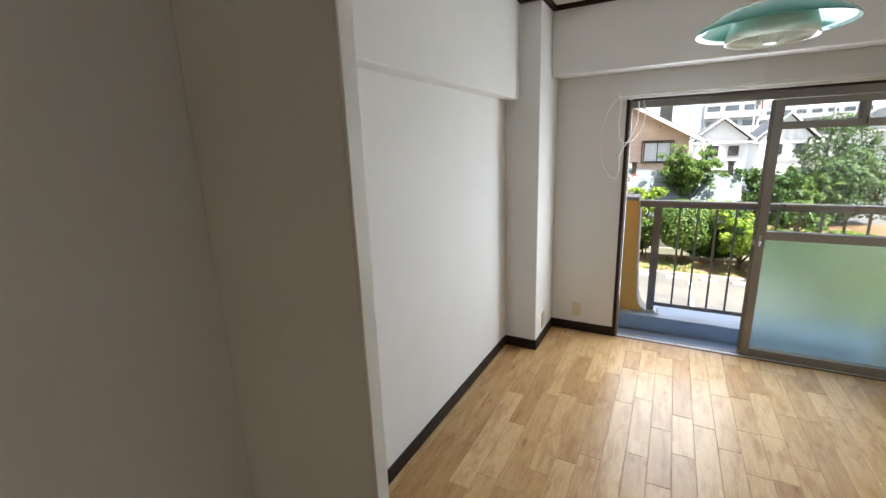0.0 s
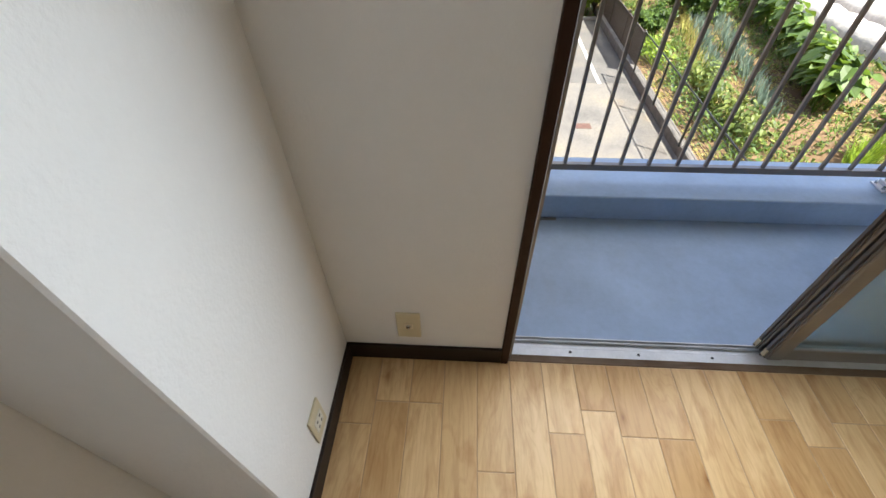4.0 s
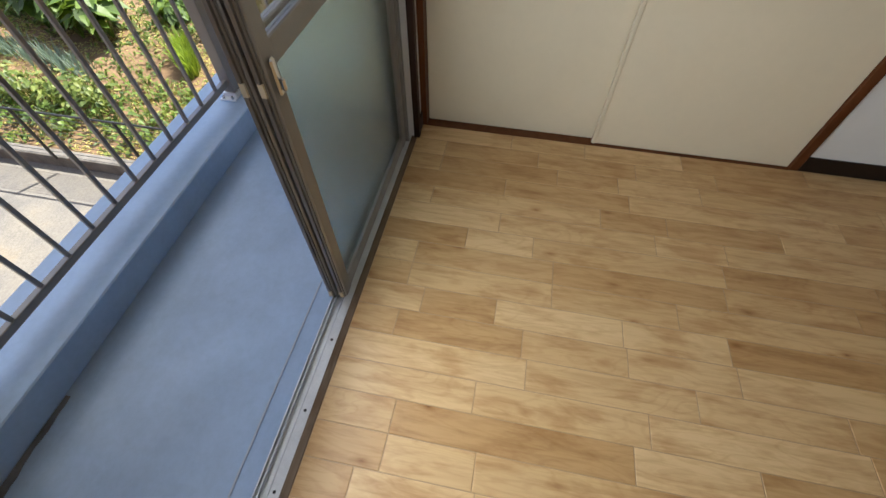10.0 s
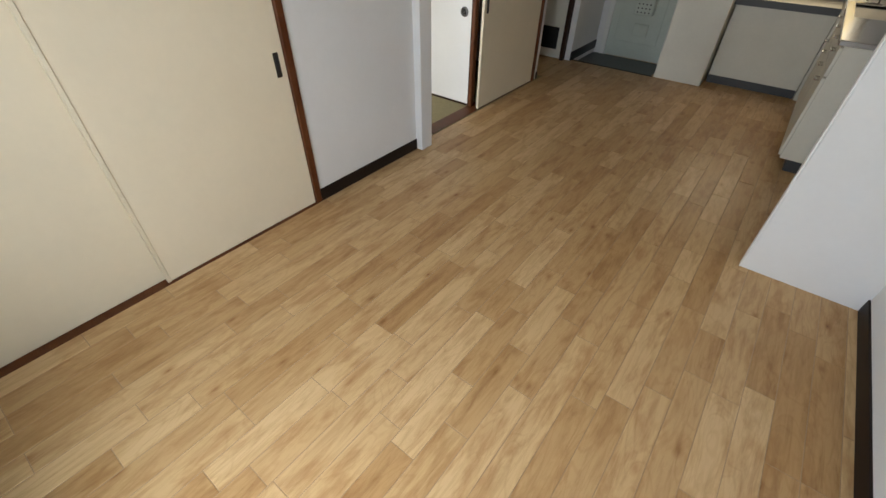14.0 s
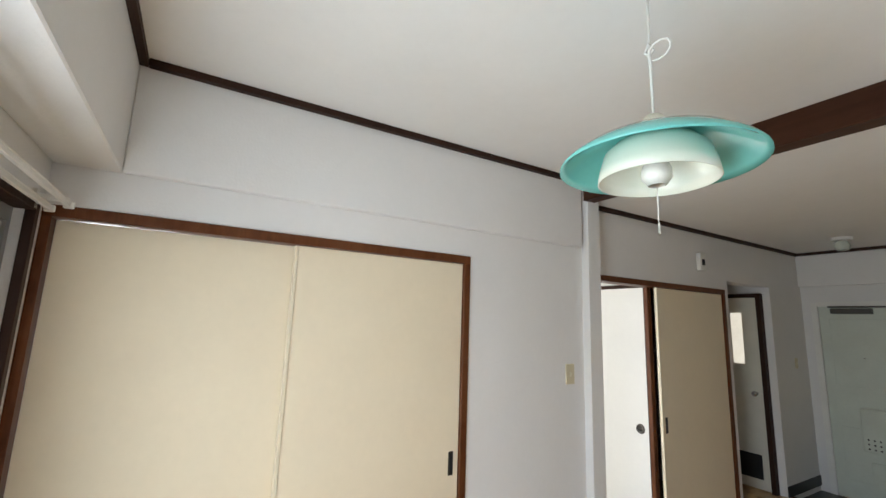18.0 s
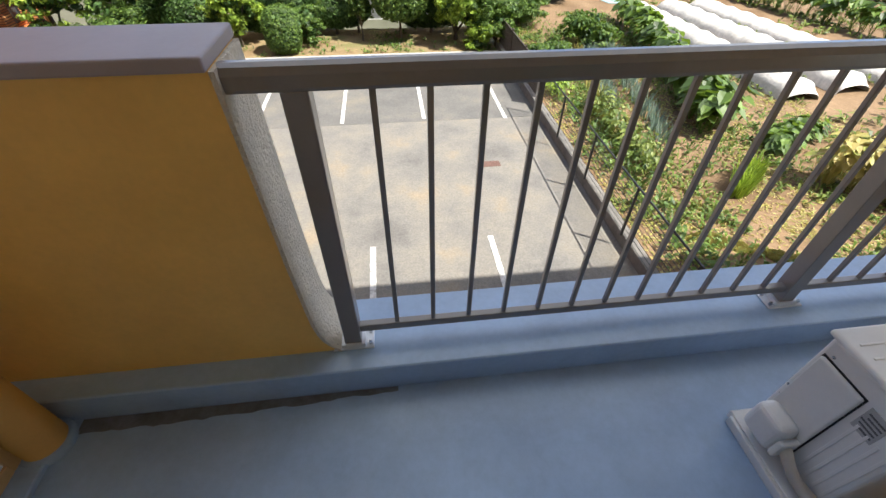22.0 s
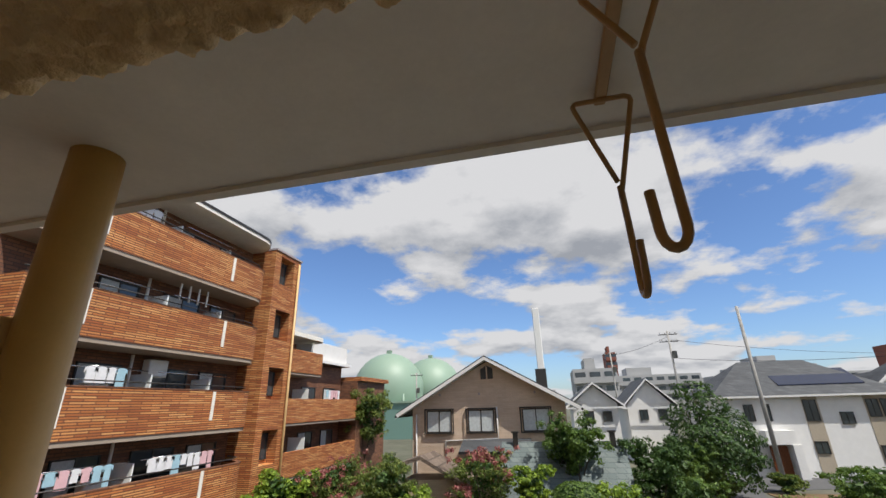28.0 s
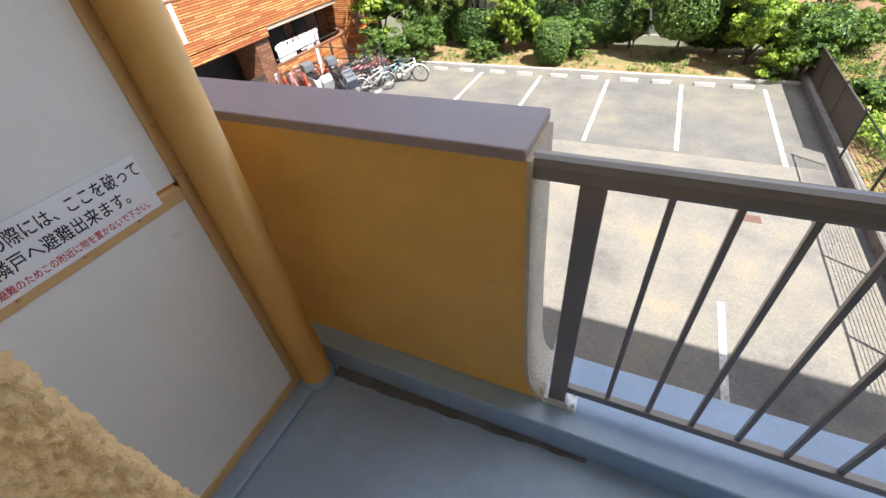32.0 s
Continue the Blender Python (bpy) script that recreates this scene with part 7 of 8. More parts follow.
def brick_block():
    """Five-storey orange-tiled block with long balconies that bend round at the ends."""
    ob = thing("apartment_block", "orange-brown tiled apartment block with long curved balconies", "apartment block", (-13.2, 13.0, G))
    ob.matrix_basis = Matrix.Identity(4)
    rng = random.Random(5)
    xo, xw = -11.8, -13.2
    ya, yb = 7.6, 17.7
    part("wall", boxes((-22, xw, ya, 20.0, G, 9.5)), BRICKD, ob, "brown tiled rear wall")
    for bx in [(xw, xo - 0.02, yb + 0.02, 18.2, G, 9.4), (xw, xo - 0.02, 19.4, 20.0, G, 9.4), (xw, xo - 0.5, 18.2, 19.4, G, 9.3), (xw, xo - 0.02, 18.2, 19.4, G, G + 0.85)] + [(xw, xo - 0.02, 18.2, 19.4, G + 2.8 * k + 2.3, min(9.4, G + 2.8 * k + 3.65)) for k in range(5)]:
        part("tower_wall", boxes(bx), BRICK, ob, "orange tiled corner tower wall")
    part("tower_parapet", boxes((xw - 0.1, xo + 0.04, yb - 0.0, 20.05, 9.4, 9.5)), CAPM, ob)
    for k in range(5):
        window_part(ob, xo - 0.5, 18.8, G + 2.8 * k + 1.6, 0.95, 1.15, "+x", False)
    part("drain_pipe", tube(bmesh.new(), [(xo + 0.06, 19.75, G), (xo + 0.06, 19.75, 9.2)], 0.06, 8), TANFRAME, ob, "tan drain pipe")
    part("roof_slab", slab_shape(ya - 2.6, yb, xo + 0.25, xw - 0.2, 9.32, 9.55, 1.3), SLABWHITE, ob, "pale roof slab with a rounded end")
    part("roof_edge", curved_band(ya - 2.6, yb + 0.02, xo + 0.28, xw - 0.2, 9.47, 9.58, 0.05, 1.32), DARKFRAME, ob)
    for k in range(5):
        z = G - 0.28 + 2.8 * k          # underside of the balcony band
        y0 = 12.6 if k == 0 else ya
        zb = G if k == 0 else z
        band = part("parapet", curved_band(y0, yb, xo, xw, zb, z + 1.42, 0.16), BRICK, ob, "orange tiled balcony parapet")
        part("coping", curved_band(y0, yb + 0.015, xo + 0.015, xw, z + 1.42, z + 1.46, 0.19), BRICKD, band)
        part("handrail", tube(bmesh.new(), [(xo - 0.08, y0, z + 1.62), (xo - 0.08, yb - 1.15, z + 1.62), (xo - 0.45, yb - 0.42, z + 1.62), (xo - 1.2, yb - 0.1, z + 1.62)], 0.022, 6), DARKFRAME, band)
        if k:
            part("balcony_slab", slab_shape(y0, yb - 0.03, xo - 0.03, xw, z - 0.14, z + 0.02, 1.15), SOFFITM, ob, "tan-grey balcony soffit")
        for y in ([14.9] if k == 0 else [9.3, 14.9]):
            part("drain_slot", boxes((xo, xo + 0.025, y - 0.07, y + 0.07, z + 0.35, z + 1.40)), SLABWHITE, band, "pale vertical drain slot")
        if k:
            part("balcony_divider", boxes((xw, xo - 0.45, 12.35, 12.40, z, z + 1.95)), BOARD, ob, "white balcony divider board")
            part("downpipe", tube(bmesh.new(), [(xw + 0.25, 12.1, z), (xw + 0.25, 12.1, z + 2.6)], 0.05, 8), SLABWHITE, ob)
        for y, w in (((9.4, 1.7), (11.2, 1.5), (13.9, 1.8), (16.2, 1.6)) if k else ((13.9, 1.8), (16.2, 1.6))):
            window_part(ob, xw, y, z + 1.30 if k else G + 1.5, w, 1.9 if k else 1.4, "+x", rng.random() < 0.6)
        if k:
            for y in (8.5, 15.1):
                part("balcony_divider", boxes((xw, xo - 0.5, y, y + 0.05, z, z + 1.9)), BOARD, ob, "white balcony divider board")
            part("ac_unit", boxes((xw + 0.1, xw + 0.42, 10.6 + 0.7 * (k % 2), 11.35 + 0.7 * (k % 2), z + 0.95, z + 1.6), bev=0.03), ACWHITE, ob, "white air conditioner unit")
            part("laundry_pole", tube(bmesh.new(), [(xo - 0.45, 8.7, z + 2.02), (xo - 0.45, 12.2, z + 2.02)], 0.018, 6), STEEL, ob)
            part("laundry_pole", tube(bmesh.new(), [(xo - 0.45, 12.6, z + 2.02), (xo - 0.45, 16.2, z + 2.02)], 0.018, 6), STEEL, ob)
        if k == 0:
            laundry(ob, xo - 0.3, 13.2, 8, G + 1.75, rng)
        if k in (1, 2, 4):
            laundry(ob, xo - 0.35, 13.0 if k == 1 else 10.2, 9 if k == 1 else 4, z + 2.05, rng)
        if k == 1:
            laundry(ob, xo - 0.35, 9.2, 8, z + 2.05, rng)
        if k == 2:
            part("ac_unit", boxes((xw + 0.05, xw + 0.40, 12.7, 13.5, z + 1.9, z + 2.5), bev=0.03), ACWHITE, ob, "white wall-hung air conditioner unit")
        if k == 3:
            for j in range(4):
                part("laundry_arm", boxes((xo - 0.55, xo - 0.5, 12.9 + 0.45 * j, 12.95 + 0.45 * j, z + 1.9, z + 2.55)), SLABWHITE, ob)
    # open bicycle store on the ground floor
    part("store_lintel", boxes((xw, xo, ya, 12.6, G + 2.2, G + 2.55)), BRICK, ob)
    part("store_pillar", boxes((xw + 0.2, xo - 0.1, 11.9, 12.6, G, G + 2.2)), BRICKD, ob)
    # black sheet over the rear wall: the store's deep shade put in as colour
    part("store_shade", boxes((xw, xw + 0.05, ya, 11.9, G, G + 2.2)), BLACK, ob, "black sheet painted as the shade inside the bicycle store")
    part("store_gate", boxes((xo - 0.15, xo - 0.1, 10.3, 11.9, G, G + 1.1)), DARKFENCE, ob)
    # set-back wing nearer to us
    x2, w2 = -15.2, -16.6
    part("wing_wall", boxes((-24, w2, -8, ya, G, 9.5)), BRICKD, ob)
    for k in range(1, 5):
        z = G - 0.28 + 2.8 * k
        part("wing_parapet", boxes((x2 - 0.16, x2, -8, ya - 0.9, z, z + 1.42), bev=0.02), BRICK, ob)
        bend = [(x2, ya - 0.9)] + [(x2 + 1.4 * (1 - math.cos(math.pi / 2 * j / 6)) * 2.4, ya - 0.9 + 0.9 * math.sin(math.pi / 2 * j / 6)) for j in range(1, 7)]
        part("wing_bend", prism(bmesh.new(), bend + [(p[0] - 0.12, p[1] + 0.1) for p in reversed(bend)], z, z + 1.42), BRICK, ob)
        part("wing_slab", boxes((w2, x2 - 0.02, -8, ya, z - 0.14, z)), SOFFITM, ob)
        part("wing_drain_slot", boxes((x2, x2 + 0.02, 4.6, 4.75, z + 0.3, z + 1.4)), SLABWHITE, ob)
        for y in (0.8, 3.2, 5.6):
            window_part(ob, w2, y, z + 1.35, 1.7, 1.8, "+x", rng.random() < 0.5)
    part("wing_roof", boxes((-24, x2 + 0.2, -8, ya, 9.3, 9.55)), SLABWHITE, ob)
    return ob


brick_block()


def brick_wing():
    """Lower tiled wing farther back, with three balconies and a curved canopy."""
    ob = thing("apartment_wing", "lower orange tiled apartment wing with balconies", "apartment block", (-15, 26, G))
    ob.matrix_basis = Matrix.Identity(4)
    part("wall", boxes((-24, -14.6, 21.5, 31, G, 4.6)), BRICKD, ob)
    for k in range(3):
        z = G + 2.5 + 2.75 * k
        y1 = 31 if k < 2 else 25.6
        part("parapet", boxes((-13.35, -13.2, 21.4, y1, z, z + 1.3), (-14.6, -13.35, y1 - 0.15, y1, z, z + 1.3), bev=0.02), BRICK, ob, "orange tiled parapet")
        part("balcony_slab", boxes((-14.6, -13.25, 21.4, y1 - 0.02, z - 0.12, z)), SOFFITM, ob)
        for y in (23.2, 26.4, 29.2):
            if y < y1:
                window_part(ob, -14.6, y, z + 1.2, 1.7, 1.8, "+x", True)
        part("balcony_divider", boxes((-14.6, -13.5, 24.6, 24.65, z, z + 1.9)), BOARD, ob)
    laundry(ob, -13.6, 27.2, 6, G + 2.5 + 2.75 + 1.9, random.Random(3))
    part("canopy", slab_shape(21.4, 25.6, -12.9, -15.0, G + 10.0, G + 10.25, 0.9), SLABWHITE, ob, "white rounded canopy")
    part("top_wall", boxes((-24, -14.9, 21.5, 25.4, 4.6, G + 10.0)), BRICKD, ob)
    part("roof_house", boxes((-20, -14.2, 26.0, 31, 4.6, 6.0), (-20, -13.9, 25.9, 31.2, 4.6, 4.8)), SIDING, ob, "white rooftop room")
    part("orange_roof", boxes((-20, -13.0, 31.2, 37, 3.6, 3.9)), BRICK, ob)
    part("low_wall", boxes((-20, -13.3, 31.2, 36.8, G, 3.6)), BRICKD, ob)


brick_wing()


def gable_house():
    """Two-storey beige house, gable towards us, with lower roofs before it."""
    ob = thing("gable_house", "beige two-storey house with a wide gable and dark roof", "house", (-2.3, 25, G))
    ob.matrix_basis = Matrix.Identity(4)
    x0, x1, ax, az, ez, y0, y1 = -6.85, 1.75, -2.4, 3.95, 1.35, 25.0, 33.0
    prf = [(x0, G), (x1, G), (x1, ez + 0.55), (ax, az), (x0, ez + 0.35)]
    part("wall", prism(bmesh.new(), prf, y0, y1, "y"), HOUSEB, ob, "beige siding wall")
    for sgn, xe, ze in ((-1, -7.6, 1.12), (1, 2.55, 1.30)):
        dx, dz = xe - ax, ze - (az + 0.25)
        roof = [(ax, az + 0.12), (ax, az + 0.30), (xe, ze + 0.18), (xe, ze)]
        part("roof", prism(bmesh.new(), roof, y0 - 0.75, y1 + 0.5, "y"), SLATE, ob, "dark slate roof slope")
        part("barge_board", prism(bmesh.new(), [(ax, az + 0.05), (ax, az + 0.22), (xe, ze + 0.12), (xe, ze - 0.10)], y0 - 0.80, y0 - 0.755, "y"), SIDING, ob, "white barge board")
        part("soffit", prism(bmesh.new(), [(ax, az + 0.08), (ax, az + 0.12), (xe, ze), (xe, ze - 0.04)], y0 - 0.75, y0, "y"), SIDING, ob)
        part("gutter", tube(bmesh.new(), [(xe, y0 - 0.8, ze), (xe, y1, ze)], 0.07, 8), DARKFRAME, ob)
    for cx in (-5.25, -2.85, 0.15):
        w = window_part(ob, cx, y0, 0.80, 1.45, 1.15, "-y", True)
        part("window_surround", boxes((cx - 0.85, cx + 0.85, y0 - 0.16, y0 - 0.02, 1.40, 1.47), (cx - 0.85, cx + 0.85, y0 - 0.16, y0 - 0.02, 0.16, 0.22), (cx - 0.85, cx - 0.79, y0 - 0.16, y0 - 0.12, 0.22, 1.40), (cx + 0.79, cx + 0.85, y0 - 0.16, y0 - 0.12, 0.22, 1.40)), DARKFRAME, ob, "dark window guard frame")
    part("gable_vent", prism(bmesh.new(), [(-2.75, 3.0), (-2.05, 3.0), (-2.05, 3.55), (-2.4, 3.75), (-2.75, 3.55)], y0 - 0.05, y0 - 0.01, "y"), DARKFRAME, ob, "dark louvred gable vent")
    part("vent_bar", boxes((-2.44, -2.36, y0 - 0.07, y0 - 0.04, 3.0, 3.7)), HOUSEB, ob)
    part("downpipe", tube(bmesh.new(), [(-6.6, y0 - 0.06, 1.2), (-6.6, y0 - 0.06, -3)], 0.045, 8), SIDING, ob)
    part("conduit", tube(bmesh.new(), [(-1.95, y0 - 0.05, 1.5), (-1.95, y0 - 0.05, -0.1), (-4.9, y0 - 0.05, -0.2), (-4.9, y0 - 0.05, -2.2)], 0.04, 6), SIDING, ob)
    for cx in (-5.2, 0.2, -2.9):
        part("wall_hook", boxes((cx - 0.05, cx + 0.05, y0 - 0.08, y0, 2.15, 2.28)), CAPM, ob)
    # lower roof before the wall
    part("lean_to_roof", prism(bmesh.new(), [(23.6, -0.75), (25.0, -0.25), (25.0, -0.12), (23.55, -0.62)], -3.9, -0.2, "x"), SLATE, ob, "grey lean-to roof")
    return ob


gable_house()
h2 = thing("low_house", "low house with a grey-green slate roof", "house", (1.2, 22.5, G))
h2.matrix_basis = Matrix.Identity(4)
part("wall", boxes((-1.2, 3.6, 22.2, 24.4, G, -2.3)), SIDING, h2)
part("roof", prism(bmesh.new(), [(21.6, -2.45), (21.6, -2.3), (23.4, -0.15), (24.9, -1.4), (24.9, -1.55), (23.4, -0.3)], -1.6, 4.2, "x"), GREENROOF, h2, "grey-green slate roof")
for x in (-0.9, 3.7):
    part("chimney", boxes((x - 0.12, x + 0.12, 23.2, 23.5, -0.4, 0.25), (x - 0.18, x + 0.18, 23.15, 23.55, 0.25, 0.32)), DARKFRAME, h2)
h3 = thing("garden_shed", "small outbuilding with a brown tiled roof", "shed", (-5.2, 22, G))
h3.matrix_basis = Matrix.Identity(4)
part("wall", boxes((-6.2, -3.6, 21.4, 23.4, G, -1.6)), HOUSEB, h3)
part("roof", prism(bmesh.new(), [(-6.8, -1.15), (-6.8, -1.0), (-5.2, -0.55), (-3.0, -1.75), (-3.0, -1.9), (-5.2, -0.72)], 21.0, 23.6, "y"), BROWNROOF, h3, "brown tiled roof")


def white_house(name, label, x0, x1, y0, dep, zt, ridge, wins, panels, extra=None):
    ob = thing(name, label, "house", (x0, y0, G))
    ob.matrix_basis = Matrix.Identity(4)
    part("wall", boxes((x0, x1, y0, y0 + dep, G, zt)), SIDING, ob, "white siding wall")
    o = 0.6
    bm = bmesh.new()
    a = [bm.verts.new(p) for p in ((x0 - o, y0 - o, zt), (x1 + o, y0 - o, zt), (x1 + o, y0 + dep + o, zt), (x0 - o, y0 + dep + o, zt))]
    r = [bm.verts.new(p) for p in ((x0 + dep * 0.45, y0 + dep / 2, ridge), (x1 - dep * 0.45, y0 + dep / 2, ridge))]
    for f in ((a[0], a[1], r[1], r[0]), (a[1], a[2], r[1]), (a[2], a[3], r[0], r[1]), (a[3], a[0], r[0]), (a[3], a[2], a[1], a[0])):
        bm.faces.new(f)
    if x1 - x0 < dep:
        bm.free()
        xm = (x0 + x1) / 2
        bm = prism(bmesh.new(), [(x0 - o, zt - 0.3), (xm, ridge), (x1 + o, zt - 0.3), (x1 + o, zt - 0.12), (xm, ridge + 0.18), (x0 - o, zt - 0.12)], y0 - 0.5, y0 + dep + 0.5, "y")
        part("gable_wall", prism(bmesh.new(), [(x0, zt - 0.02), (x1, zt - 0.02), (xm, ridge - 0.1)], y0, y0 + dep, "y"), SIDING, ob)
        part("barge_board", prism(bmesh.new(), [(x0 - o, zt - 0.34), (xm, ridge - 0.04), (x1 + o, zt - 0.34), (x1 + o, zt - 0.14), (xm, ridge + 0.15), (x0 - o, zt - 0.14)], y0 - 0.56, y0 - 0.505, "y"), SIDING, ob, "white barge board")
    part("roof", bm, SLATE, ob, "dark grey roof")
    if x1 - x0 < dep:
        zt -= 0.3
    part("eaves_gutter", boxes((x0 - o, x1 + o, y0 - o - 0.08, y0 - o + 0.02, zt - 0.10, zt + 0.04)), SIDING, ob)
    for (p0, p1) in panels:
        part("beige_panel", boxes((p0, p1, y0 - 0.03, y0, G + 0.2, zt - 0.05)), BEIGEP, ob, "beige vertical cladding strip")
    for (cx, cz, w, h) in wins:
        window_part(ob, cx, y0 - 0.03, cz, w, h, "-y", False)
    return ob


ha = white_house("white_house", "white two-storey house with solar panels and hipped roof", 14.4, 27.2, 42.0, 8.5, 1.65, 4.7,
                 [(16.6, 0.4, 0.7, 1.3), (17.9, 0.4, 0.5, 1.3), (21.0, 0.5, 0.9, 1.6), (21.0, -2.2, 0.9, 0.9), (23.3, -0.1, 0.9, 0.9), (25.2, 0.6, 0.8, 1.3), (26.1, 0.6, 0.7, 1.3), (25.2, -2.6, 0.8, 1.1), (26.1, -2.6, 0.7, 1.1)], [(20.5, 21.6), (24.7, 26.6)])
part("solar_panel", prism(bmesh.new(), [(42.6, 2.45), (45.0, 3.75), (45.0, 3.83), (42.6, 2.53)], 19.5, 25.6, "x"), SOLAR, ha, "dark solar panels")
part("door", boxes((17.2, 18.4, 41.4, 41.5, G, -2.0)), REDWOOD, ha, "red-brown entrance door")
part("porch", boxes((17.0, 19.0, 41.0, 42.0, -1.9, -0.9)), SIDING, ha)
part("porch_wall", boxes((18.6, 19.2, 40.9, 42.0, G, -1.9)), SIDING, ha)
gb = [(26.6, 1.2), (30.6, 1.2), (28.9, 3.3)]
part("side_gable", prism(bmesh.new(), [(26.7, G), (30.4, G), (30.4, 1.4), (28.6, 2.9), (26.7, 1.4)], 45.0, 50, "y"), SIDING, ha)
part("side_gable_roof", prism(bmesh.new(), [(26.3, 1.2), (28.6, 3.15), (30.9, 1.2), (30.9, 1.45), (28.6, 3.4), (26.3, 1.45)], 44.4, 50, "y"), SLATE, ha)
part("side_gable_barge", prism(bmesh.new(), [(26.3, 1.16), (28.6, 3.1), (30.9, 1.16), (30.9, 1.42), (28.6, 3.36), (26.3, 1.42)], 44.3, 44.39, "y"), SIDING, ha, "white barge board")
window_part(ha, 28.9, 45.0, 0.6, 0.8, 0.9, "-y", False)
part("side_porch", boxes((28.4, 30.4, 44.0, 45.0, -0.9, 0.0)), SIDING, ha)
hb = white_house("white_house", "white two-storey house with beige cladding on the corner", 30.8, 43.2, 46.5, 9.0, 1.95, 5.4,
                 [(33.4, 0.0, 1.9, 0.8), (36.4, 0.1, 0.8, 1.6), (39.3, 0.2, 0.8, 1.6), (37.4, -3.0, 0.8, 0.8), (40.9, 0.5, 0.8, 1.5), (42.1, 0.5, 0.8, 1.5), (40.9, -2.7, 0.8, 1.8), (42.1, -2.7, 0.8, 1.8)], [(40.2, 42.8)])
part("porch_roof", prism(bmesh.new(), [(45.2, -1.4), (46.5, -1.0), (46.5, -0.8), (45.1, -1.2)], 35.0, 38.4, "x"), SLATE, hb)
part("porch", boxes((35.2, 38.2, 45.5, 46.5, G, -1.4)), BEIGEP, hb)
part("door", boxes((35.6, 36.6, 45.4, 45.5, G, -2.0)), REDWOOD, hb)
part("porch_gable", prism(bmesh.new(), [(35.6, 1.0), (38.4, 1.0), (37.0, 2.5)], 45.9, 46.5, "y"), SIDING, hb)
hc = white_house("white_house", "white house beyond the street with a grey roof", 46.5, 62.0, 58.0, 9.0, 1.6, 2.2, [(50, 0, 0.9, 1.8), (53, 0, 0.9, 1.8), (57, -1.0, 1.0, 1.4), (50, -2.8, 0.9, 1.4)], [])
hd = white_house("beige_house", "pale beige house with a grey hipped roof beyond the field", 52.0, 64.0, 36.0, 9.0, 1.9, 4.6, [(56, -2.4, 0.6, 0.9), (61, -2.4, 0.6, 0.9), (58, 0.8, 0.9, 0.5)], [])
he = thing("navy_house", "dark navy house with a grey roof beyond the field", "house", (60, 26, G))
he.matrix_basis = Matrix.Identity(4)
part("wall", boxes((58, 72, 24, 31.5, G, 1.2)), plain("navy_siding", (0.03, 0.04, 0.06), 0.6, var=0.1), he)
part("roof", prism(bmesh.new(), [(23.4, 1.1), (27.7, 3.2), (32.1, 1.1), (32.1, 1.3), (27.7, 3.45), (23.4, 1.3)], 57.4, 72.5, "x"), SLATE, he)
hf = white_house("white_house", "small white house behind the lane", 8.5, 12.8, 50.0, 8.0, 1.2, 3.6, [(10, 0.2, 0.8, 1.0), (11.8, 0.2, 0.8, 1.0)], [])
hg = white_house("beige_house", "beige house behind the gabled house", 2.8, 6.8, 44.0, 8.0, 1.4, 3.2, [(4.2, 0.3, 0.9, 1.0), (5.8, 0.3, 0.8, 0.9)], [])


def far_block(name, label, x0, x1, y, dep, z1, mat, floors, cols, edge=None):
    """A mid-rise block far off: body, balcony bands, windows as recesses, roof house."""
    ob = thing(name, label, "apartment block", (x0, y, G))
    ob.matrix_basis = Matrix.Identity(4)
    part("body", boxes((x0, x1, y, y + dep, G, z1)), mat, ob)
    fh = 2.9
    for f in range(floors):
        zz = z1 - fh * (f + 1)
        part("balcony_band", boxes((x0, x1, y - 1.1, y - 0.9, zz, zz + 1.1), (x0, x1, y - 1.1, y, zz - 0.15, zz)), edge or mat, ob)
        for c in range(cols):
            cx = x0 + (c + 0.5) * (x1 - x0) / cols
            part("window", boxes((cx - 1.1, cx + 1.1, y - 0.06, y, zz + 0.3, zz + 2.2)), WINGLASS, ob)
    part("roof_house", boxes((x0 + (x1 - x0) * 0.3, x0 + (x1 - x0) * 0.55, y + 2, y + dep - 2, z1, z1 + 2.4)), mat, ob)
    return ob


REDB = plain("red_brown_block", (0.22, 0.075, 0.05), 0.8, var=0.1, scale=0.3)
GREYB = plain("pale_grey_block", (0.40, 0.40, 0.40), 0.8, var=0.08, scale=0.2)
TANB = plain("tan_block", (0.42, 0.28, 0.17), 0.8, var=0.08, scale=0.2)
far_block("distant_block", "distant grey-beige apartment block with stepped balconies", 5.8, 15.0, 100, 14, 8.3, GREYB, 4, 3)
far_block("distant_block", "distant red-brown apartment block", 77.5, 91, 112, 14, 12.2, REDB, 3, 5, TANB)
far_block("distant_block", "distant tan apartment block", 92, 102, 114, 12, 9.6, TANB, 3, 3)
far_block("distant_block", "distant pale grey apartment tower", 122, 150, 132, 16, 13.0, GREYB, 4, 7)
far_block("distant_block", "distant grey apartment block on the skyline", 46, 62, 120, 14, 8.6, GREYB, 3, 5)
far_block("distant_block", "long distant white school building", 16, 46, 150, 14, 9.0, GREYB, 3, 9)
far_block("distant_block", "distant low white town building", -30, 2, 170, 14, 6.0, GREYB, 2, 8)
far_block("distant_block", "distant brown tower behind the blocks", 21.5, 25.0, 170, 10, 18.5, REDB, 2, 2)
far_block("distant_block", "distant long pale town building", 62, 120, 190, 14, 9.5, GREYB, 3, 12)

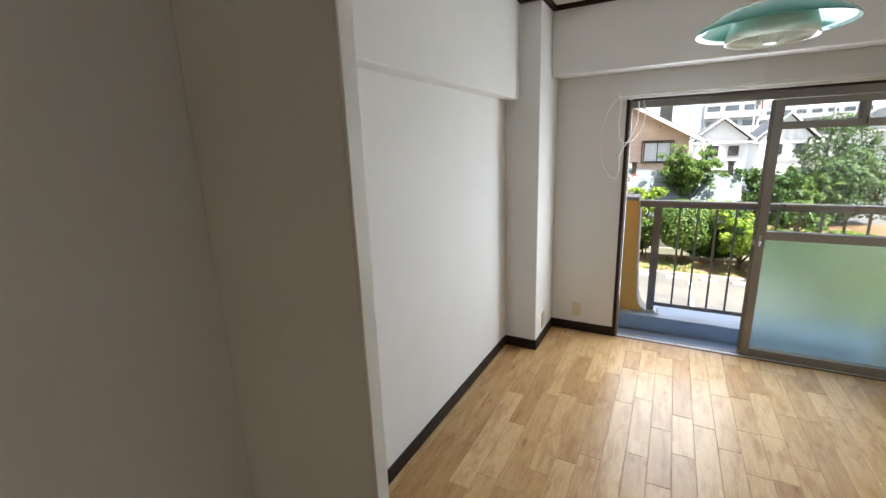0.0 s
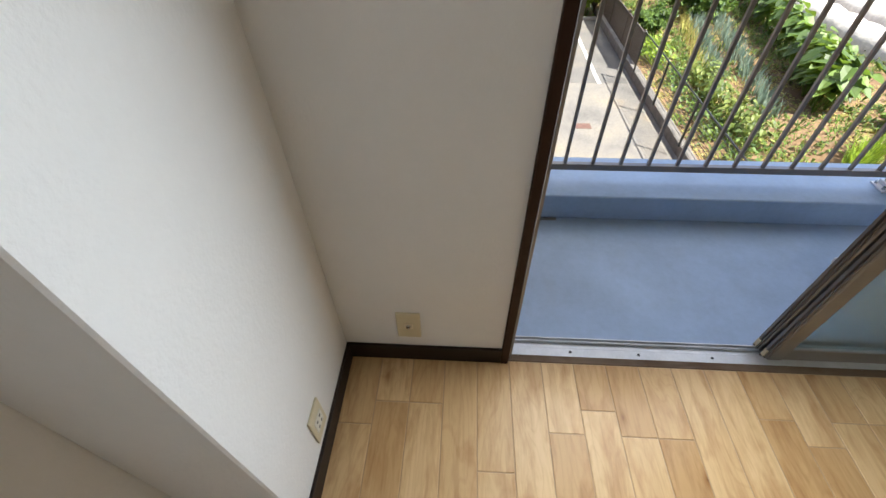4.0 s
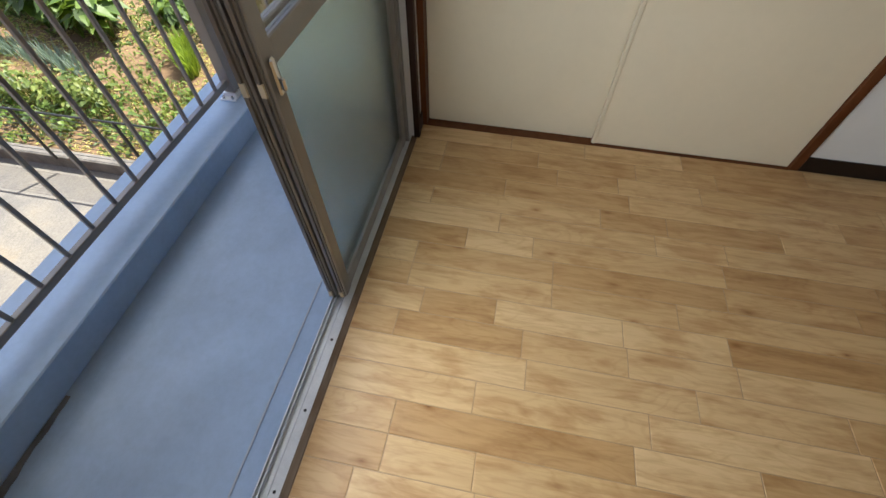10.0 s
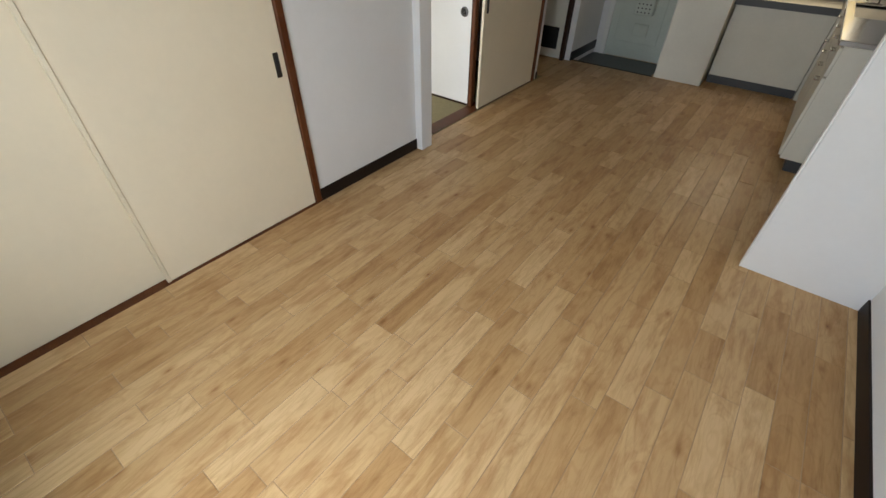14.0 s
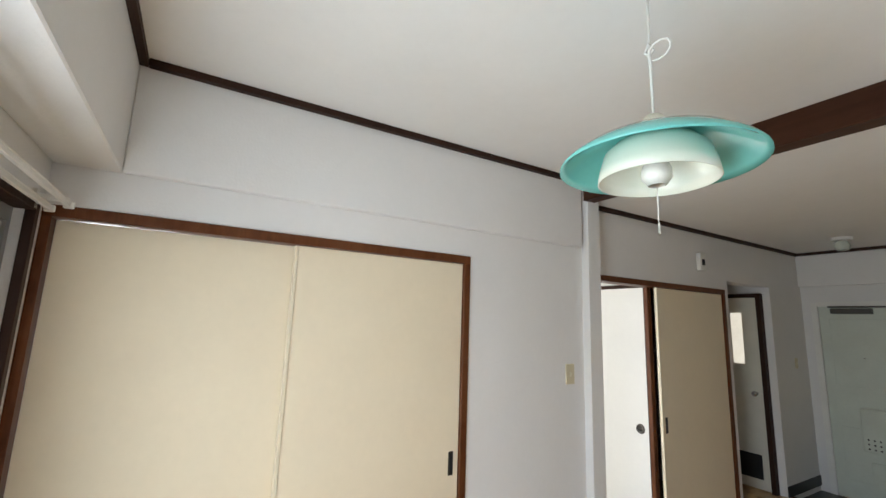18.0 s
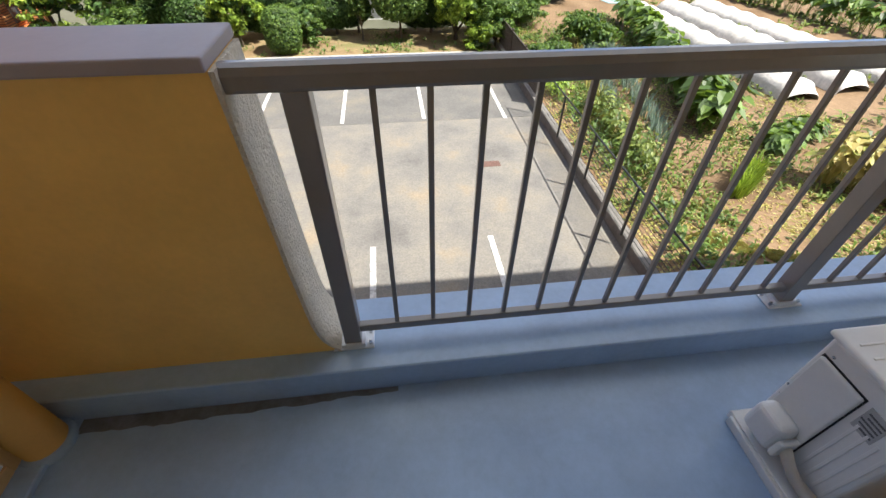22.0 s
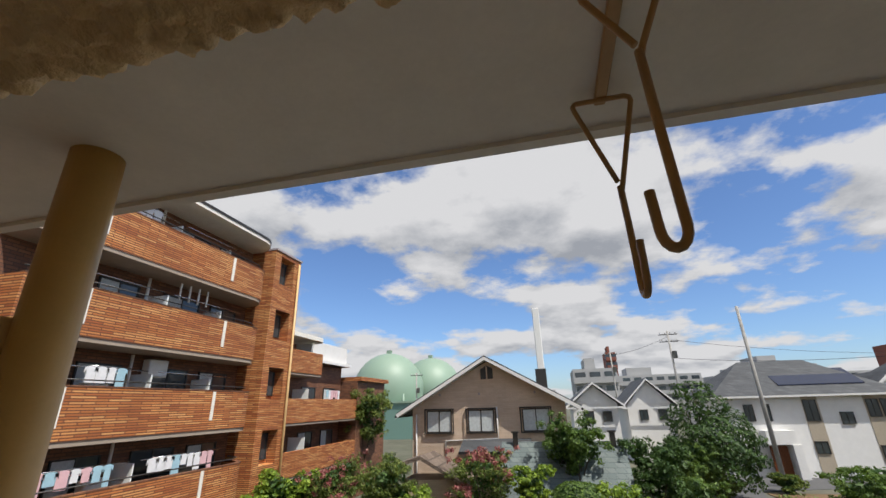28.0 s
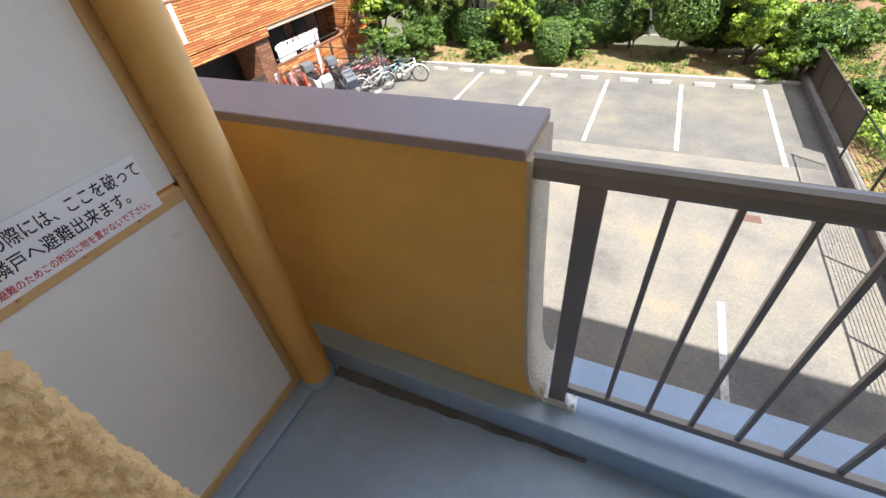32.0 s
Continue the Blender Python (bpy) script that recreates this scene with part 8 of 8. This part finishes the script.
tank_g = plain("pale_green_tank", (0.25, 0.35, 0.27), 0.5, var=0.04, scale=0.2)
for x, y, r, zc in ((-34.1, 92, 7.7, 5.3), (-28.0, 105, 7.5, 5.4)):
    tk = thing("gas_holder", "pale green spherical gas holder", "gas tank", (x, y, zc))
    part("sphere", lathe(bmesh.new(), [(r * math.cos(a), r * math.sin(a)) for a in [math.pi * (k / 16 - 0.5) for k in range(17)]], 40), tank_g, tk)
    part("top_stair", boxes((-0.5, 0.5, -0.5, 0.5, r - 0.1, r + 0.7)), tank_g, tk)
    for k in range(8):
        a = k * math.pi / 4
        part("leg", tube(bmesh.new(), [(math.cos(a) * r * 0.95, math.sin(a) * r * 0.95, 0), (math.cos(a) * r, math.sin(a) * r, G - zc)], 0.25, 6), tank_g, tk)
tb = thing("green_hall", "low green industrial hall before the gas holders", "building", (-26, 84, G))
part("wall", boxes((-12, 14, 0, 10, 0, 6.6)), plain("grey_green_hall", (0.16, 0.28, 0.24), 0.7), tb)
part("roof", boxes((-12.4, 14.4, -0.4, 10.4, 6.6, 7.0)), tank_g, tb)
ch = thing("chimney_stack", "tall white chimney stack with a dark base", "chimney", (-1.3, 120, G))
part("shaft", boxes((-0.9, 0.9, -0.9, 0.9, 0, 30.9), bev=0.15), SIDING, ch)
part("base_house", boxes((-1.6, 1.2, -1.6, 1.6, 0, 14.4)), DARKFRAME, ch)


def pole(x, y, h, arms, label):
    ob = thing("utility_pole", label, "utility pole", (x, y, G))
    part("shaft", tube(bmesh.new(), [(0, 0, 0), (0, 0, h)], 0.17, 12, True, 0.11), CONC, ob)
    for k in range(arms):
        part("cross_arm", boxes((-1.1, 1.1, -0.05, 0.05, h - 0.5 - 0.9 * k, h - 0.4 - 0.9 * k)), DARKFRAME, ob)
        for dx in (-0.9, -0.3, 0.3, 0.9):
            part("insulator", lathe(bmesh.new(), [(0, 0.25), (0.06, 0.2), (0.06, 0)], 6, (dx, 0, h - 0.4 - 0.9 * k)), SIDING, ob)
    if arms:
        part("transformer", lathe(bmesh.new(), [(0, 0.9), (0.28, 0.85), (0.3, 0), (0, 0)], 12, (0.35, -0.1, h - 3.4)), CONC, ob)
    return ob


pole(16.2, 38.0, 12.8, 0, "plain grey concrete pole by the street")
pole(16.3, 60.0, 14.2, 2, "utility pole with cross arms and transformer")
pole(38.8, 45.4, 10.6, 0, "grey pole before the white houses")
pole(11.3, 78.0, 13.8, 1, "utility pole far down the lane")
pole(-22.0, 74.0, 11.5, 1, "utility pole before the gas holders")
wl = thing("power_lines", "thin black power lines between the poles", "cables", (0, 0, 0))
for a, b, s in (((16.3, 60, 9.2), (11.3, 78, 8.9), 0.4), ((16.3, 60, 8.8), (62, 70, 6.5), 1.2), ((16.3, 60, 6.5), (38.8, 45.4, 5.2), 0.8), ((38.8, 45.4, 5.2), (62, 50, 5.0), 0.5), ((38.8, 45.4, 2.0), (27, 43, 0.4), 0.3)):
    p = [Vector(a).lerp(Vector(b), k / 12) - Vector((0, 0, s * 4 * (k / 12) * (1 - k / 12))) for k in range(13)]
    part("wire", tube(bmesh.new(), p, 0.025, 4, False), BLACK, wl)


def car(label, x, y, rz, paint, van=False, L=3.9, Wd=1.65, H=1.55):
    ob = thing("car", label, "car", (x, y, G + 0.03))
    ob.matrix_basis = pose(x, y, G + 0.03, 0, 0, rz)
    lo = [(-L / 2, 0.35), (-L / 2 + 0.05, 0.75), (-L / 2 + 0.75, 0.92), (L / 2 - 0.15, 0.98), (L / 2, 0.7), (L / 2, 0.3), (-L / 2 + 0.1, 0.25)]
    if van:
        lo[2], lo[3] = (-L / 2 + 0.7, 1.0), (L / 2 - 0.05, 1.05)
    part("body", prism(bmesh.new(), lo, -Wd / 2, Wd / 2, "y"), paint, ob)
    bm = bmesh.new()
    prism(bm, [(-L / 2 + 0.75, 0.9), (-L / 2 + 1.45, H - 0.06), (L / 2 - 0.55 if van else L / 2 - 0.9, H - 0.03), (L / 2 - 0.12, 0.95)], -Wd / 2 + 0.12, Wd / 2 - 0.12, "y")
    part("glasshouse", bm, WINGLASS, ob, "dark tinted windows")
    part("roof", prism(bmesh.new(), [(-L / 2 + 1.4, H - 0.1), (-L / 2 + 1.6, H), (L / 2 - 0.6 if van else L / 2 - 1.0, H), (L / 2 - 0.5, H - 0.1)], -Wd / 2 + 0.1, Wd / 2 - 0.1, "y"), paint, ob)
    for px in (-L / 2 + 1.5, 0.15, L / 2 - 0.5):
        for s in (-1, 1):
            part("pillar", boxes((px - 0.04, px + 0.04, s * (Wd / 2 - 0.1) - 0.02, s * (Wd / 2 - 0.1) + 0.02, 0.9, H - 0.05)), paint, ob)
    for px in (-L / 2 + 0.72, L / 2 - 0.72):
        for s in (-1, 1):
            q = lathe(bmesh.new(), [(0, -0.1), (0.31, -0.1), (0.31, 0.1), (0, 0.1)], 18)
            bmesh.ops.rotate(q, verts=q.verts[:], cent=(0, 0, 0), matrix=Matrix.Rotation(math.pi / 2, 3, "X"))
            bmesh.ops.translate(q, verts=q.verts[:], vec=(px, s * (Wd / 2 - 0.1), 0.31))
            w = part("wheel", q, BLACK, ob)
            q = lathe(bmesh.new(), [(0, 0.012), (0.19, 0.0), (0.2, -0.01)], 12)
            bmesh.ops.rotate(q, verts=q.verts[:], cent=(0, 0, 0), matrix=Matrix.Rotation(-s * math.pi / 2, 3, "X"))
            bmesh.ops.translate(q, verts=q.verts[:], vec=(px, s * (Wd / 2 + 0.002), 0.31))
            part("rim", q, STEEL, w)
    for s in (-1, 1):
        part("headlight", boxes((-L / 2 - 0.01, -L / 2 + 0.12, s * (Wd / 2 - 0.3) - 0.16, s * (Wd / 2 - 0.3) + 0.16, 0.6, 0.75)), GLASS, ob)
    return ob


WPAINT = plain("white_car_paint", (0.75, 0.75, 0.74), 0.25, var=0.03, coat=0.6)
DPAINT = plain("dark_car_paint", (0.03, 0.04, 0.06), 0.25, var=0.05, coat=0.6)
SPAINT = plain("silver_car_paint", (0.35, 0.37, 0.40), 0.3, 0.5, var=0.05, coat=0.5)
car("white compact car parked between the houses", 29.4, 44.6, -35, WPAINT, True)
car("dark blue van parked in the far lot", 50.0, 53.5, 15, DPAINT, True, 4.5, 1.7, 1.75)
car("white sedan parked in the far lot", 53.2, 51.5, 15, WPAINT, False, 4.5, 1.7, 1.4)
car("silver van parked in the far lot", 55.5, 55.5, 15, SPAINT, True, 4.4, 1.7, 1.8)
car("dark car parked by the lane", 12.5, 46.5, 80, DPAINT, False, 4.3, 1.7, 1.45)


# ---- bicycles ----
def bicycle(label, x, y, rz, col, basket=True, lean=6):
    ob = thing("bicycle", label, "bicycle", (x, y, G + 0.02), "bicycles by the brick block")
    ob.matrix_basis = pose(x, y, G + 0.02, lean, 0, rz)
    m = col
    for wx in (-0.52, 0.52):
        q = bmesh.new()
        tube(q, [(wx + 0.31 * math.cos(a), 0, 0.33 + 0.31 * math.sin(a)) for a in [k * math.pi / 10 for k in range(21)]], 0.02, 6, False)
        w = part("tyre", q, BLACK, ob)
        q = bmesh.new()
        for k in range(9):
            a = k * math.pi / 9
            tube(q, [(wx - 0.30 * math.cos(a), 0, 0.33 - 0.30 * math.sin(a)), (wx + 0.30 * math.cos(a), 0, 0.33 + 0.30 * math.sin(a))], 0.004, 4, False)
        part("spokes", q, STEEL, w)
        part("mudguard", tube(bmesh.new(), [(wx + 0.35 * math.cos(a), 0, 0.33 + 0.35 * math.sin(a)) for a in [0.2 + k * 0.27 for k in range(11)]], 0.018, 6), m, ob)
    f = bmesh.new()
    for a, b in (((-0.52, 0, 0.33), (-0.08, 0, 0.30)), ((-0.08, 0, 0.30), (-0.20, 0, 0.80)), ((-0.08, 0, 0.30), (0.36, 0, 0.72)), ((-0.18, 0, 0.58), (0.35, 0, 0.80)), ((-0.52, 0, 0.33), (-0.19, 0, 0.62)), ((0.52, 0, 0.33), (0.34, 0, 0.92))):
        tube(f, [a, b], 0.018, 8)
    part("frame", f, m, ob)
    part("saddle", prism(bmesh.new(), [(-0.36, -0.10), (-0.36, 0.10), (-0.20, 0.08), (-0.06, 0.02), (-0.06, -0.02), (-0.20, -0.08)], 0.83, 0.89), BLACK, ob)
    part("handlebar", tube(bmesh.new(), [(0.12, -0.28, 0.98), (0.25, -0.24, 1.0), (0.34, -0.05, 0.97), (0.34, 0.05, 0.97), (0.25, 0.24, 1.0), (0.12, 0.28, 0.98)], 0.014, 8), STEEL, ob)
    part("crank", boxes((-0.16, 0.0, 0.05, 0.07, 0.28, 0.31), (-0.2, -0.12, 0.06, 0.14, 0.27, 0.30)), STEEL, ob)
    if basket:
        q = bmesh.new()
        for k in range(5):
            z = 0.72 + 0.055 * k
            s = 0.13 + 0.012 * k
            tube(q, [(0.55 - s, -s, z), (0.55 + s, -s, z), (0.55 + s, s, z), (0.55 - s, s, z), (0.55 - s, -s, z)], 0.005, 4, False)
        for k in range(8):
            a = k * math.pi / 4
            tube(q, [(0.55 + 0.14 * math.cos(a), 0.14 * math.sin(a), 0.72), (0.55 + 0.19 * math.cos(a), 0.19 * math.sin(a), 0.94)], 0.005, 4, False)
        part("basket", q, STEEL, ob, "wire basket")
    return ob


cols = {"red": (0.45, 0.02, 0.02), "pink": (0.55, 0.22, 0.35), "pale blue": (0.30, 0.55, 0.65), "white": (0.7, 0.7, 0.66), "black": (0.02, 0.02, 0.025), "silver": (0.45, 0.46, 0.48)}
cols = {k: plain(k.replace(" ", "_") + "_bicycle_paint", v, 0.3, var=0.05) for k, v in cols.items()}
for (x, y, rz, c, b) in ((-12.2, 12.9, -30, "red", True), (-11.7, 13.4, -35, "red", True), (-11.2, 13.1, -40, "red", True), (-10.9, 13.9, -30, "red", False), (-10.3, 14.3, -20, "pink", True), (-9.6, 14.2, 35, "pink", True), (-9.0, 14.4, 50, "black", True), (-8.6, 14.0, 60, "silver", True), (-8.2, 14.6, 40, "pale blue", True), (-7.6, 14.9, 15, "white", False), (-12.6, 11.3, 20, "black", False), (-13.0, 10.2, 25, "white", False), (-12.9, 9.2, 15, "black", True),
    (-11.95, 12.5, -38, "red", True), (-11.4, 12.7, -35, "pink", True), (-10.7, 13.3, -32, "red", True), (-10.1, 13.6, -25, "pink", True), (-9.8, 14.9, 20, "black", True), (-9.2, 14.8, 42, "red", True), (-8.9, 13.5, 55, "black", True), (-8.35, 13.6, 48, "silver", True), (-12.4, 12.0, -20, "pink", True)):
    bicycle(f"{c} city bicycle parked outdoors beside the brick block", x, y, rz, cols[c], b)


def scooter(x, y, rz, paint, box_on):
    ob = thing("motor_scooter", "dark motor scooter with a grey top box" if box_on else "dark motor scooter with a white leg shield", "motor scooter", (x, y, G + 0.02))
    ob.matrix_basis = pose(x, y, G + 0.02, 5, 0, rz)
    part("body", prism(bmesh.new(), [(-0.85, 0.62), (-0.3, 0.40), (0.15, 0.28), (0.40, 0.30), (0.58, 0.98), (0.50, 1.02), (0.28, 0.48), (-0.1, 0.52), (-0.25, 0.78), (-0.9, 0.80)], -0.16, 0.16, "y"), paint, ob)
    part("leg_shield", prism(bmesh.new(), [(0.36, 0.34), (0.44, 0.34), (0.56, 0.9), (0.50, 0.92)], -0.2, 0.2, "y"), WPAINT, ob, "white leg shield")
    part("seat", prism(bmesh.new(), [(-0.85, 0.80), (-0.2, 0.76), (-0.2, 0.83), (-0.85, 0.90)], -0.13, 0.13, "y"), BLACK, ob)
    part("windshield_fairing", prism(bmesh.new(), [(0.40, 0.6), (0.60, 0.55), (0.66, 0.85), (0.50, 1.05)], -0.2, 0.2, "y"), paint, ob)
    part("handlebar", tube(bmesh.new(), [(0.40, -0.33, 1.04), (0.48, 0, 1.03), (0.40, 0.33, 1.04)], 0.016, 8), BLACK, ob)
    for wx in (-0.62, 0.68):
        q = lathe(bmesh.new(), [(0.14, -0.05), (0.24, -0.06), (0.25, 0), (0.24, 0.06), (0.14, 0.05)], 20)
        bmesh.ops.rotate(q, verts=q.verts[:], cent=(0, 0, 0), matrix=Matrix.Rotation(math.pi / 2, 3, "X"))
        bmesh.ops.translate(q, verts=q.verts[:], vec=(wx, 0, 0.25))
        part("tyre", q, BLACK, ob)
    part("fork", tube(bmesh.new(), [(0.68, 0.07, 0.25), (0.55, 0.07, 0.62)], 0.025, 6), STEEL, ob)
    for s in (-1, 1):
        part("mirror", boxes((0.44, 0.47, s * 0.33 - 0.05, s * 0.33 + 0.05, 1.18, 1.26), (0.45, 0.46, s * 0.32 - 0.006, s * 0.32 + 0.006, 1.03, 1.2)), BLACK, ob)
    if box_on:
        part("top_box", boxes((-1.05, -0.65, -0.2, 0.2, 0.92, 1.22), bev=0.04, seg=2), plain("grey_box", (0.10, 0.11, 0.12), 0.4), ob, "dark grey top box")
    return ob


scooter(-9.9, 12.6, -25, SPAINT, True)
scooter(-9.0, 12.9, -30, DPAINT, False)
scooter(-9.4, 13.3, -30, DPAINT, True)
rack = thing("iron_fence", "low dark iron fence by the bicycles", "fence", (-10.4, 15.1, G))
for k in range(5):
    part("post", boxes((-1.6 + 0.8 * k - 0.03, -1.6 + 0.8 * k + 0.03, -0.03, 0.03, 0, 1.3)), DARKFRAME, rack)
for z in (0.3, 0.7, 1.1):
    part("bar", boxes((-1.6, 1.6, -0.015, 0.015, z, z + 0.03)), DARKFRAME, rack)

# ---- floor strips ----
PW, P0 = 0.101, 0.243
plank_meshes = {}


def plank_mesh(w, l):
    key = (round(w, 3), round(l, 3))
    if key not in plank_meshes:
        g, c, h = 0.0008, 0.0018, 0.0028
        x0, x1, y0, y1 = g, w - g, g, l - g
        vs = [(x0, y0, -h), (x1, y0, -h), (x1, y1, -h), (x0, y1, -h), (x0, y0, -c), (x1, y0, -c), (x1, y1, -c), (x0, y1, -c), (x0 + c, y0 + c, 0), (x1 - c, y0 + c, 0), (x1 - c, y1 - c, 0), (x0 + c, y1 - c, 0)]
        fs = [(0, 1, 5, 4), (1, 2, 6, 5), (2, 3, 7, 6), (3, 0, 4, 7), (4, 5, 9, 8), (5, 6, 10, 9), (6, 7, 11, 10), (7, 4, 8, 11), (8, 9, 10, 11)]
        me = bpy.data.meshes.new("plank")
        me.from_pydata(vs, [], fs)
        me.materials.append(PLANK)
        plank_meshes[key] = me
    return plank_meshes[key]


def lay(x0, x1, ya, yb, rng):
    """One strip of planks from yb (near the window) back to ya."""
    y = yb
    first = True
    while y > ya + 0.001:
        l = rng.choice((0.26, 0.34, 0.43, 0.52, 0.606, 0.70, 0.82))
        if first:
            l = rng.choice((0.15, 0.22, 0.33, 0.45, 0.6))
            first = False
        l = min(l, y - ya)
        if y - l - ya < 0.08:
            l = y - ya
        o = new("plank", plank_mesh(x1 - x0, l))
        o.parent, o.location = floor, (x0, y - l, 0)
        y -= l


rng = random.Random(11)
k = -3
while True:
    a, b = P0 + PW * k, P0 + PW * (k + 1)
    k += 1
    a, b = max(a, 0.0), min(b, 2.68)
    if b - a < 0.01:
        if a >= 2.68:
            break
        continue
    top = -0.48 if b <= 0.245 else 0.0
    if b > W - 0.01:
        lay(a, b, -5.33, -1.8 if a > W - 0.05 else 0.0, rng) if a < W - 0.05 else lay(a, b, -5.33, -2.58, rng)
        continue
    lay(a, b, -5.33, top, rng)
    if b < 1.76:
        lay(a, b, FAR, -5.33, rng)
for j in range(7):
    lay(2.69 + PW * j, 2.69 + PW * (j + 1), -5.29, -4.50, rng)
